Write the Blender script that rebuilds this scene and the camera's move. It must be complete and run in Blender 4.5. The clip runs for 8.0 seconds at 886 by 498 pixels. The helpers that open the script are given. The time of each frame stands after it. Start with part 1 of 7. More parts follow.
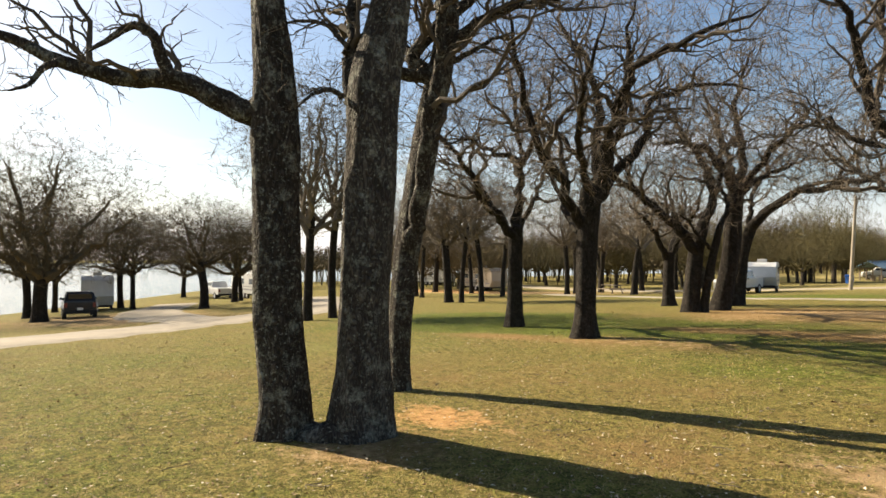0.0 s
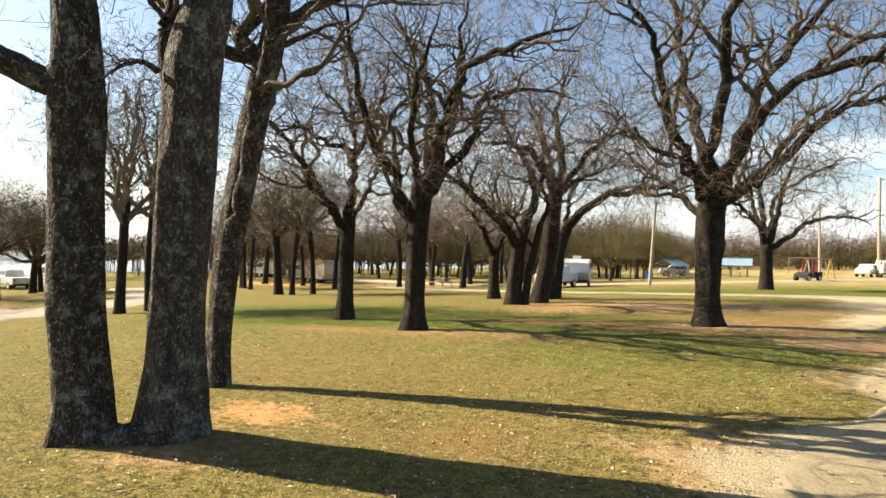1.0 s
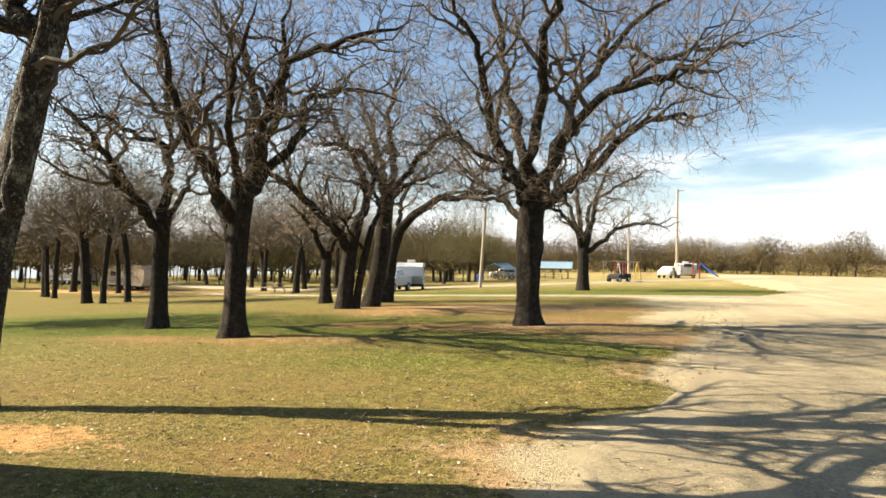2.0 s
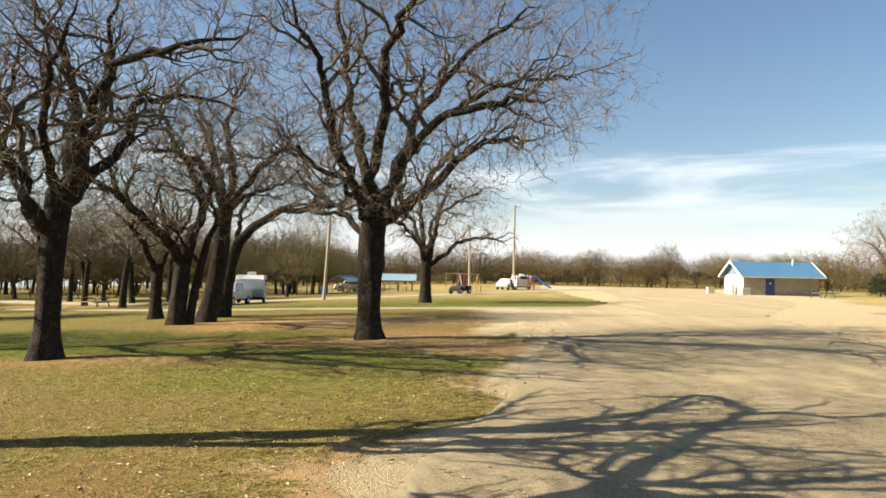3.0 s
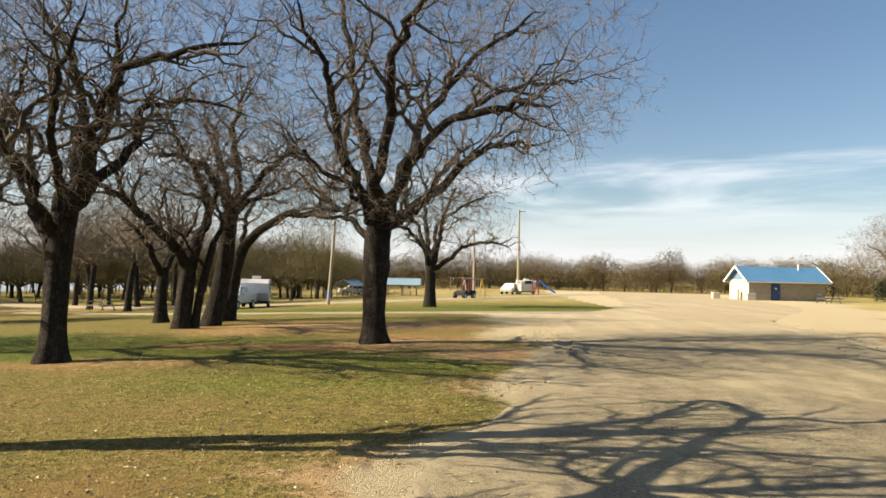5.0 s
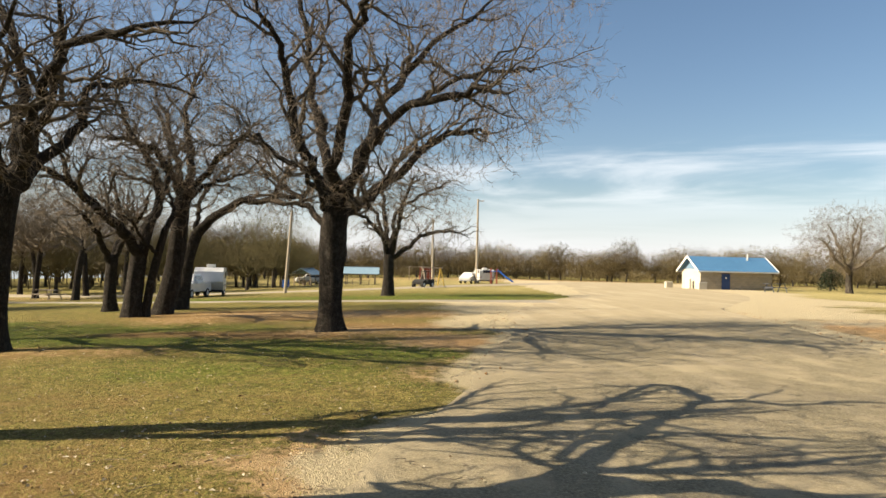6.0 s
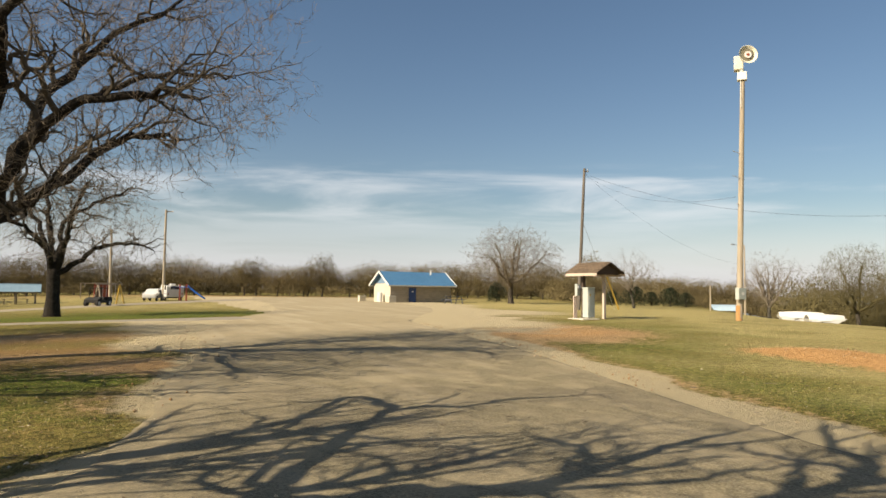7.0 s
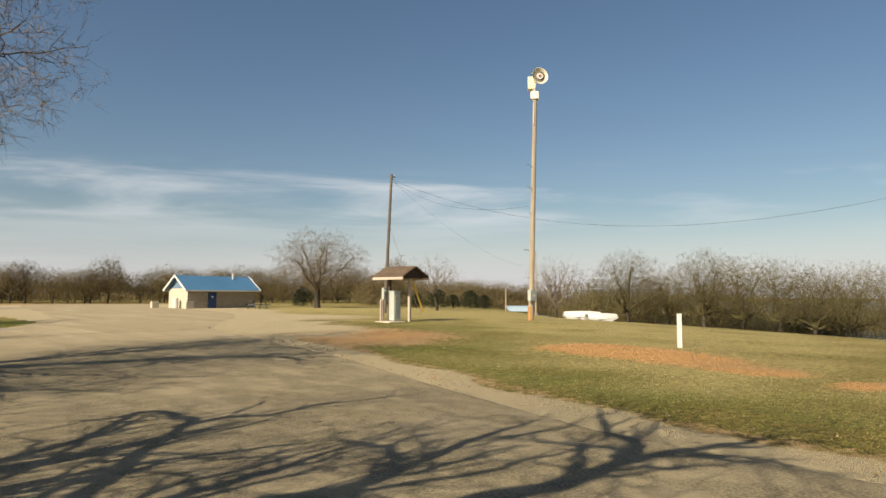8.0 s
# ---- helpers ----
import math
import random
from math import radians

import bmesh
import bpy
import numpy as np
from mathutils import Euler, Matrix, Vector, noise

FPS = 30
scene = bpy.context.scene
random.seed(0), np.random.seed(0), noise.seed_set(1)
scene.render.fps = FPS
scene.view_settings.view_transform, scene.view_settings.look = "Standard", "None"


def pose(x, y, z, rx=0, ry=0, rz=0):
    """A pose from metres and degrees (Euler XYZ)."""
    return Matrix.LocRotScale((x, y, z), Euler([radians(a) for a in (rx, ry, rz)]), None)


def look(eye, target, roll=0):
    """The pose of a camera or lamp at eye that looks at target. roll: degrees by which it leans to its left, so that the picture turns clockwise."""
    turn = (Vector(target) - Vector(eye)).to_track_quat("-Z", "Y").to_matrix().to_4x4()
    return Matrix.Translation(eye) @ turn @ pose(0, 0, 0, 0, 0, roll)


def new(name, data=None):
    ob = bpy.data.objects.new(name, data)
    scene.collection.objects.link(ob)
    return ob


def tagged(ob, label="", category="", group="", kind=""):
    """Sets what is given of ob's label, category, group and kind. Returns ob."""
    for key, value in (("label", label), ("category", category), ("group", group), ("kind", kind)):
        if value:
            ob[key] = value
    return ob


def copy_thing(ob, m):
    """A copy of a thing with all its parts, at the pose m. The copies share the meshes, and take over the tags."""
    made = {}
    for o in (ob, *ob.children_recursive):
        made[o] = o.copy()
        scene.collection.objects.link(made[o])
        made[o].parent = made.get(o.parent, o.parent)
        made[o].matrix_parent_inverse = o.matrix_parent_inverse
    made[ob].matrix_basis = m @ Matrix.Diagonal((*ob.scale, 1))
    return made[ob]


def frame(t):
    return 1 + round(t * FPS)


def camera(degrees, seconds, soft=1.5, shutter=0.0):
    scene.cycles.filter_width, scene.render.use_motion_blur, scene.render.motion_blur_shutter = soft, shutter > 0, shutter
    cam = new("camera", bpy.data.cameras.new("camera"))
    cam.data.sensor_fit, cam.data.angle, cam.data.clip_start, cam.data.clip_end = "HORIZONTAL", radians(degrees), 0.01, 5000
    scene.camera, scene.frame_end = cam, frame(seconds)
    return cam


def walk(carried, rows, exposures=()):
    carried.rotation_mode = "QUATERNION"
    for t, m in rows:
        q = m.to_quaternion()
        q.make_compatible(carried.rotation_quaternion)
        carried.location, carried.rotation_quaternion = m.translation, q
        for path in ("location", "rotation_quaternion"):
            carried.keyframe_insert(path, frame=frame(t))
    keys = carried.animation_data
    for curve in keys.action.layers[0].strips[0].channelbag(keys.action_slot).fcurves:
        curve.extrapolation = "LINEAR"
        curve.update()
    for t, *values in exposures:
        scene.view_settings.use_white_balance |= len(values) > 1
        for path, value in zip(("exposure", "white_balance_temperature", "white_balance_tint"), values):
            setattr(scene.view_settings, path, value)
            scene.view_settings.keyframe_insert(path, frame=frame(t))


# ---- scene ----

# ================= camera and walk =================
cam = camera(66.49, 8.0, soft=1.6)

# seconds, x, y, z, heading, tilt, lean (degrees)
PATH = (
    (0.0, -0.283, -0.224, 1.614, -45.57, 0.92, 0.14),
    (0.5, -0.302, -0.166, 1.603, -37.98, 0.71, 1.53),
    (1.0, -0.254, -0.143, 1.602, -31.58, 0.47, 1.23),
    (1.5, -0.214, 0.196, 1.549, -25.94, 0.70, 2.23),
    (2.0, -0.142, 0.222, 1.555, -17.90, 1.13, 1.01),
    (2.2, -0.122, 0.204, 1.564, -14.75, 1.36, 0.93),
    (3.3, 0.027, 0.023, 1.650, -1.80, 2.55, 1.11),
    (3.5, 0.006, 0.002, 1.651, -0.31, 2.62, 1.07),
    (4.0, 0.000, 0.000, 1.650, 0.00, 2.75, 0.98),
    (4.5, -0.010, 0.010, 1.654, -2.30, 2.77, 0.90),
    (4.7, -0.024, 0.029, 1.644, -4.03, 2.85, 0.93),
    (5.8, -0.020, 0.152, 1.593, -6.02, 1.98, 1.35),
    (6.0, 0.017, 0.150, 1.578, -1.78, 1.91, 1.32),
    (6.5, 0.081, 0.179, 1.575, 10.03, 3.42, 1.70),
    (7.0, 0.055, 0.230, 1.589, 23.50, 3.63, 0.69),
    (7.5, 0.009, 0.242, 1.611, 32.88, 3.74, -0.33),
    (8.0, -0.008, 0.187, 1.600, 39.78, 4.05, 0.07),
)


def way_of(heading, tilt):
    h, p = radians(heading), radians(tilt)
    return Vector((math.sin(h) * math.cos(p), math.cos(h) * math.cos(p), math.sin(p)))


walk(cam, [(t, look((x, y, z), Vector((x, y, z)) + 10 * way_of(h, p), r)) for t, x, y, z, h, p, r in PATH],
     exposures=[(0.0, 1.45, 6980, 10), (0.5, 1.66, 6980, 10), (1.0, 1.79, 6980, 10), (1.5, 1.82, 6980, 10), (2.0, 1.80, 6980, 10), (3.5, 1.36, 6980, 10),
                (4.5, 1.32, 6980, 10), (6.0, 1.31, 6980, 10), (6.5, 1.11, 6980, 10), (7.0, 0.85, 6980, 10), (7.5, 0.67, 6980, 10), (8.0, 0.64, 6980, 10)])

# ================= world, sun =================
SUN_AZ, SUN_EL = -100.0, 35.0
sun_way = way_of(SUN_AZ, SUN_EL)
world = bpy.data.worlds.new("sky")
scene.world = world
world.use_nodes = True
wn, wl = world.node_tree.nodes, world.node_tree.links
sky = wn.new("ShaderNodeTexSky")
sky.sky_type, sky.sun_disc = "NISHITA", False
sky.sun_elevation, sky.sun_rotation = radians(SUN_EL), radians(SUN_AZ)
sky.air_density, sky.dust_density, sky.ozone_density = 1.0, 1.1, 1.3
wcoord = wn.new("ShaderNodeTexCoord")
wsep = wn.new("ShaderNodeSeparateXYZ")
wl.new(wcoord.outputs["Generated"], wsep.inputs[0])
# thin cirrus: one soft fibrous band low in the sky, with gaps
wmap = wn.new("ShaderNodeMapping")
wmap.inputs["Rotation"].default_value = (radians(3), radians(-2), radians(20))
wmap.inputs["Scale"].default_value = (2.2, 2.2, 17.0)
wl.new(wcoord.outputs["Generated"], wmap.inputs[0])
wnoise = wn.new("ShaderNodeTexNoise")
wnoise.inputs["Scale"].default_value, wnoise.inputs["Detail"].default_value, wnoise.inputs["Roughness"].default_value = 1.0, 8.0, 0.56
wnoise.inputs["Distortion"].default_value = 0.5
wl.new(wmap.outputs[0], wnoise.inputs["Vector"])
wramp = wn.new("ShaderNodeMapRange")
wramp.interpolation_type = "SMOOTHSTEP"
wramp.inputs["From Min"].default_value, wramp.inputs["From Max"].default_value = 0.43, 0.66
wramp.inputs["To Max"].default_value = 0.54
wl.new(wnoise.outputs["Fac"], wramp.inputs["Value"])
wlow = wn.new("ShaderNodeMapRange")
wlow.interpolation_type = "SMOOTHSTEP"
wlow.inputs["From Min"].default_value, wlow.inputs["From Max"].default_value = 0.197, 0.16
wl.new(wsep.outputs["Z"], wlow.inputs["Value"])
wbase = wn.new("ShaderNodeMapRange")
wbase.interpolation_type = "SMOOTHSTEP"
wbase.inputs["From Min"].default_value, wbase.inputs["From Max"].default_value, wbase.inputs["To Min"].default_value = 0.075, 0.13, 0.25
wl.new(wsep.outputs["Z"], wbase.inputs["Value"])
wband = wn.new("ShaderNodeMath"); wband.operation = "MULTIPLY"
wl.new(wlow.outputs["Result"], wband.inputs[0]); wl.new(wbase.outputs["Result"], wband.inputs[1])
wmul = wn.new("ShaderNodeMath"); wmul.operation = "MULTIPLY"
wl.new(wramp.outputs["Result"], wmul.inputs[0]); wl.new(wband.outputs[0], wmul.inputs[1])
wmix = wn.new("ShaderNodeMix"); wmix.data_type = "RGBA"
wl.new(wmul.outputs[0], wmix.inputs["Factor"])
wsat = wn.new("ShaderNodeHueSaturation")
wsat.inputs["Saturation"].default_value = 1.12
wl.new(sky.outputs[0], wsat.inputs["Color"])
wl.new(wsat.outputs[0], wmix.inputs["A"])
wmix.inputs["B"].default_value = (9.4, 9.7, 10.3, 1)
wbg = wn["Background"]
# white haze that thickens towards the horizon
whaze = wn.new("ShaderNodeMapRange")
whaze.interpolation_type = "SMOOTHERSTEP"
whaze.inputs["From Min"].default_value, whaze.inputs["From Max"].default_value, whaze.inputs["To Max"].default_value = 0.15, -0.01, 0.58
wl.new(wsep.outputs["Z"], whaze.inputs["Value"])
wmix2 = wn.new("ShaderNodeMix"); wmix2.data_type = "RGBA"
wl.new(whaze.outputs["Result"], wmix2.inputs["Factor"])
wl.new(wmix.outputs["Result"], wmix2.inputs["A"])
wmix2.inputs["B"].default_value = (8.5, 8.75, 10.3, 1)
wbg.inputs["Strength"].default_value = 0.057
wl.new(wmix2.outputs["Result"], wbg.inputs["Color"])

sun_data = bpy.data.lights.new("sun", "SUN")
sun_data.energy, sun_data.angle, sun_data.color = 5.0, radians(0.36), (1.0, 0.88, 0.70)
sun = new("sun", sun_data)
sun.matrix_world = look(sun_way * 60, (0, 0, 0))

# ================= materials =================


def rgb(c):
    return (c[0], c[1], c[2], 1.0)


def material(name, dark, light, scale=8.0, rough=0.8, bump=0.3, bump_scale=None, metal=0.0, big=0.6, detail=6.0, stretch=(1, 1, 1), spec=0.3,
             random_tint=0.0):
    """Two scales of colour variation and fine relief in object space."""
    m = bpy.data.materials.new(name)
    m.use_nodes = True
    n, l = m.node_tree.nodes, m.node_tree.links
    b = n["Principled BSDF"]
    b.inputs["Roughness"].default_value, b.inputs["Metallic"].default_value = rough, metal
    b.inputs["Specular IOR Level"].default_value = spec
    co = n.new("ShaderNodeTexCoord")
    mp = n.new("ShaderNodeMapping")
    mp.inputs["Scale"].default_value = stretch
    l.new(co.outputs["Object"], mp.inputs[0])
    fine, coarse = n.new("ShaderNodeTexNoise"), n.new("ShaderNodeTexNoise")
    fine.inputs["Scale"].default_value, fine.inputs["Detail"].default_value = scale, detail
    coarse.inputs["Scale"].default_value, coarse.inputs["Detail"].default_value = scale * 0.12, 3.0
    l.new(mp.outputs[0], fine.inputs["Vector"])
    l.new(mp.outputs[0], coarse.inputs["Vector"])
    add = n.new("ShaderNodeMix")
    add.inputs["Factor"].default_value = big * 0.6
    l.new(fine.outputs["Fac"], add.inputs["A"])
    l.new(coarse.outputs["Fac"], add.inputs["B"])
    mr = n.new("ShaderNodeMapRange")
    mr.inputs["From Min"].default_value, mr.inputs["From Max"].default_value = 0.32, 0.68
    l.new(add.outputs["Result"], mr.inputs["Value"])
    mix = n.new("ShaderNodeMix"); mix.data_type = "RGBA"
    mix.inputs["A"].default_value, mix.inputs["B"].default_value = rgb(dark), rgb(light)
    l.new(mr.outputs["Result"], mix.inputs["Factor"])
    out = mix.outputs["Result"]
    if random_tint:
        info = n.new("ShaderNodeObjectInfo")
        hs = n.new("ShaderNodeHueSaturation")
        vr = n.new("ShaderNodeMapRange")
        vr.inputs["To Min"].default_value, vr.inputs["To Max"].default_value = 1 - random_tint, 1 + random_tint
        l.new(info.outputs["Random"], vr.inputs["Value"])
        l.new(vr.outputs["Result"], hs.inputs["Value"])
        l.new(out, hs.inputs["Color"])
        out = hs.outputs["Color"]
    l.new(out, b.inputs["Base Color"])
    if bump:
        bt = n.new("ShaderNodeTexNoise")
        bt.inputs["Scale"].default_value, bt.inputs["Detail"].default_value = bump_scale or scale * 2, 5.0
        l.new(mp.outputs[0], bt.inputs["Vector"])
        bp = n.new("ShaderNodeBump")
        bp.inputs["Strength"].default_value, bp.inputs["Distance"].default_value = bump, 0.02
        l.new(bt.outputs["Fac"], bp.inputs["Height"])
        l.new(bp.outputs["Normal"], b.inputs["Normal"])
    return m


def bark_material(name, dark, light, lichen=0.0, scale=1.0):
    """Furrowed oak bark: plates stretched along the trunk, grey lichen spots."""
    m = material(name, dark, light, scale=9 * scale, rough=0.92, bump=0.0, stretch=(1, 1, 0.35), spec=0.15)
    n, l = m.node_tree.nodes, m.node_tree.links
    b = n["Principled BSDF"]
    mp = n["Mapping"]
    vor = n.new("ShaderNodeTexVoronoi")
    vor.feature, vor.inputs["Scale"].default_value = "DISTANCE_TO_EDGE", 17 * scale
    warp = n.new("ShaderNodeTexNoise")
    warp.inputs["Scale"].default_value = 7 * scale
    l.new(mp.outputs[0], warp.inputs["Vector"])
    av = n.new("ShaderNodeMix"); av.data_type = "VECTOR"; av.inputs["Factor"].default_value = 0.5
    l.new(mp.outputs[0], av.inputs["A"]); l.new(warp.outputs["Color"], av.inputs["B"])
    l.new(av.outputs["Result"], vor.inputs["Vector"])
    ht = n.new("ShaderNodeMapRange")
    ht.inputs["From Max"].default_value, ht.inputs["To Min"].default_value = 0.26, 0.1
    l.new(vor.outputs["Distance"], ht.inputs["Value"])
    bp = n.new("ShaderNodeBump")
    bp.inputs["Strength"].default_value, bp.inputs["Distance"].default_value = 0.8, 0.03
    l.new(ht.outputs["Result"], bp.inputs["Height"])
    l.new(bp.outputs["Normal"], b.inputs["Normal"])
    old = b.inputs["Base Color"].links[0].from_socket
    gap = n.new("ShaderNodeMix"); gap.data_type = "RGBA"
    gap.inputs["A"].default_value = rgb([c * 0.6 for c in dark])
    l.new(ht.outputs["Result"], gap.inputs["Factor"]); l.new(old, gap.inputs["B"])
    out = gap.outputs["Result"]
    if lichen:
        ln = n.new("ShaderNodeTexNoise")
        ln.inputs["Scale"].default_value, ln.inputs["Detail"].default_value, ln.inputs["Roughness"].default_value = 4.5 * scale, 9, 0.82
        co = n["Texture Coordinate"]
        l.new(co.outputs["Object"], ln.inputs["Vector"])
        lr = n.new("ShaderNodeMapRange")
        lr.inputs["From Min"].default_value, lr.inputs["From Max"].default_value = 0.52, 0.66
        lr.inputs["To Max"].default_value = lichen
        l.new(ln.outputs["Fac"], lr.inputs["Value"])
        lm = n.new("ShaderNodeMix"); lm.data_type = "RGBA"
        lm.inputs["B"].default_value = (0.30, 0.31, 0.25, 1)
        l.new(lr.outputs["Result"], lm.inputs["Factor"]); l.new(out, lm.inputs["A"])
        out = lm.outputs["Result"]
        sp = n.new("ShaderNodeTexNoise")
        sp.inputs["Scale"].default_value, sp.inputs["Detail"].default_value = 30 * scale, 4
        l.new(co.outputs["Object"], sp.inputs["Vector"])
        sr = n.new("ShaderNodeMapRange")
        sr.inputs["From Min"].default_value, sr.inputs["From Max"].default_value, sr.inputs["To Max"].default_value = 0.60, 0.68, lichen * 0.6
        l.new(sp.outputs["Fac"], sr.inputs["Value"])
        sm = n.new("ShaderNodeMix"); sm.data_type = "RGBA"
        sm.inputs["B"].default_value = (0.36, 0.37, 0.31, 1)
        l.new(sr.outputs["Result"], sm.inputs["Factor"]); l.new(out, sm.inputs["A"])
        out = sm.outputs["Result"]
    l.new(out, b.inputs["Base Color"])
    return m


BARK = bark_material("oak_bark", (0.026, 0.021, 0.016), (0.095, 0.078, 0.06), lichen=0.8)
BARK_DARK = bark_material("dark_oak_bark", (0.016, 0.013, 0.010), (0.058, 0.046, 0.035), lichen=0.12)
BARK_PALE = bark_material("pale_oak_bark", (0.034, 0.028, 0.022), (0.13, 0.112, 0.09), lichen=0.7)
BARK_FAR = bark_material("oak_bark_far", (0.04, 0.032, 0.025), (0.12, 0.098, 0.075), lichen=0.3, scale=0.6)
TWIG = material("twig_bark", (0.07, 0.056, 0.041), (0.205, 0.17, 0.125), scale=4, rough=0.9, bump=0)
TWIG_MID = material("dark_twig_bark", (0.036, 0.028, 0.020), (0.115, 0.094, 0.068), scale=4, rough=0.9, bump=0)
TWIG_FINE = material("reddish_fine_twig", (0.105, 0.079, 0.056), (0.27, 0.212, 0.153), scale=4, rough=0.9, bump=0)
TWIG_PALE = material("pale_twig_bark", (0.10, 0.082, 0.06), (0.23, 0.195, 0.145), scale=4, rough=0.9, bump=0)
TWIG_DARK = material("dark_thicket_twig", (0.046, 0.036, 0.019), (0.115, 0.09, 0.048), scale=0.4, rough=0.95, bump=0, random_tint=0.15)
TWIG_BROW = material("sunlit_wood_twig", (0.064, 0.054, 0.022), (0.158, 0.132, 0.058), scale=0.4, rough=0.95, bump=0, random_tint=0.15)
TWIG_FAR = material("thicket_twig", (0.064, 0.05, 0.022), (0.162, 0.128, 0.06), scale=0.4, rough=0.95, bump=0, random_tint=0.2)

# ground height


def softplus(v, k):
    return k * np.logaddexp(0, np.asarray(v, dtype=float) / k)


def ground_z(x, y):
    """The lawn is flat near the road, falls to the lake in the west and over a brow in the east."""
    x, y = np.asarray(x, dtype=float), np.asarray(y, dtype=float)
    s = np.maximum(0.5, 1 / (1 + np.maximum(0, y - 10) / 60))
    az = np.degrees(np.arctan2(x, np.where(np.abs(y) < 1e-6, 1e-6, y)))
    w = np.clip((az - 40) / 14, 0, 1)
    w = w * w * (3 - 2 * w)
    r = np.hypot(x, y)
    z = -0.055 * softplus(-x - 7, 4) * s - w * np.minimum(0.10 * softplus(0.935 * x - 0.354 * y - 27, 4), 7)
    z = z + 0.30 * np.exp(-((x - 26) ** 2 + (y - 30) ** 2) / 288) - 0.95 * np.exp(-((x + 45) ** 2 + (y - 70) ** 2) / 1250) - 0.45 * np.exp(-((x + 20) ** 2 + (y - 110) ** 2) / 400)
    z = np.maximum(z, -6)
    far = np.clip((r - 850) / 120, 0, 1)
    return z * (1 - far) + far * -1.5


def gz(x, y):
    return float(ground_z(x, y))


def site(x, y, rz=0.0, dz=0.0):
    return pose(x, y, gz(x, y) + dz, 0, 0, rz)


LAKE_Z = -3.3

# ================= mesh helpers =================


def mesh_object(name, verts, faces, mat, parent=None, smooth=False, label=""):
    me = bpy.data.meshes.new(name)
    me.from_pydata([tuple(v) for v in verts] if not isinstance(verts, np.ndarray) else verts.tolist(), [], faces if isinstance(faces, list) else faces.tolist())
    if mat:
        me.materials.append(mat)
    if smooth:
        me.shade_smooth()
    me.update()
    ob = new(name, me)
    if parent:
        ob.parent = parent
    if label:
        ob["label"] = label
    return ob


def part(name, bm, mat, parent=None, label="", smooth=False):
    me = bpy.data.meshes.new(name)
    bmesh.ops.recalc_face_normals(bm, faces=bm.faces)
    bm.to_mesh(me)
    bm.free()
    me.materials.append(mat)
    if smooth:
        me.shade_smooth()
    ob = new(name, me)
    if parent:
        ob.parent = parent
    if label:
        ob["label"] = label
    return ob


def empty(name, m, label, category, group="", kind=""):
    ob = new(name)
    ob.empty_display_size = 0.2
    ob.matrix_world = m
    return tagged(ob, label, category, group, kind)


def box(bm, cx, cy, cz, sx, sy, sz, bevel=0.0, m=None):
    r = bmesh.ops.create_cube(bm, size=1.0)
    vs = r["verts"]
    bmesh.ops.scale(bm, vec=(sx, sy, sz), verts=vs)
    bmesh.ops.translate(bm, vec=(cx, cy, cz), verts=vs)
    if bevel:
        es = list({e for v in vs for e in v.link_edges})
        out = bmesh.ops.bevel(bm, geom=es, offset=bevel, segments=2, affect="EDGES", profile=0.6)
        vs = [v for v in out["verts"]]
    if m is not None:
        bmesh.ops.transform(bm, matrix=m, verts=list({v for v in vs if v.is_valid}))
    return bm


def box_bm(cx, cy, cz, sx, sy, sz, bevel=0.0):
    return box(bmesh.new(), cx, cy, cz, sx, sy, sz, bevel)


def cyl(bm, a, b, r1, r2, seg=12):
    a, b = Vector(a), Vector(b)
    d = b - a
    m = Matrix.Translation((a + b) / 2) @ d.to_track_quat("Z", "Y").to_matrix().to_4x4()
    bmesh.ops.create_cone(bm, cap_ends=True, segments=seg, radius1=r1, radius2=r2, depth=d.length, matrix=m)
    return bm


def cyl_bm(a, b, r1, r2=None, seg=12):
    return cyl(bmesh.new(), a, b, r1, r1 if r2 is None else r2, seg)


# ================= trees =================


def unit(v):
    return v / np.maximum(np.linalg.norm(v, axis=-1, keepdims=True), 1e-9)


def tubes(P, R, sides, wobble=0.0, rng=None):
    """Tubes round many polylines at once. P: (m, n, 3), R: (m, n)."""
    m, n, _ = P.shape
    T = unit(np.gradient(P, axis=1))
    ref = np.where(np.abs(T[:, :1, 2:3]) > 0.8, np.array([1.0, 0, 0]), np.array([0, 0, 1.0]))
    U = unit(np.cross(T, np.broadcast_to(ref, T.shape)))
    V = np.cross(T, U)
    a = np.arange(sides) * 2 * np.pi / sides
    rr = R[:, :, None] * np.ones(sides)
    if wobble and rng is not None:
        rr = rr * (1 + wobble * rng.normal(size=rr.shape))
    ring = P[:, :, None, :] + rr[..., None] * (np.cos(a)[:, None] * U[:, :, None, :] + np.sin(a)[:, None] * V[:, :, None, :])
    verts = ring.reshape(-1, 3)
    base = (np.arange(m)[:, None, None] * n + np.arange(n - 1)[None, :, None]) * sides
    j = np.arange(sides)[None, None, :]
    k = (j + 1) % sides
    f = np.stack([base + j, base + k, base + sides + k, base + sides + j], -1).reshape(-1, 4)
    return verts, f


def join(chunks):
    vs, fs, o = [], [], 0
    for v, f in chunks:
        vs.append(v)
        fs.append(f + o)
        o += len(v)
    return np.concatenate(vs), np.concatenate(fs)


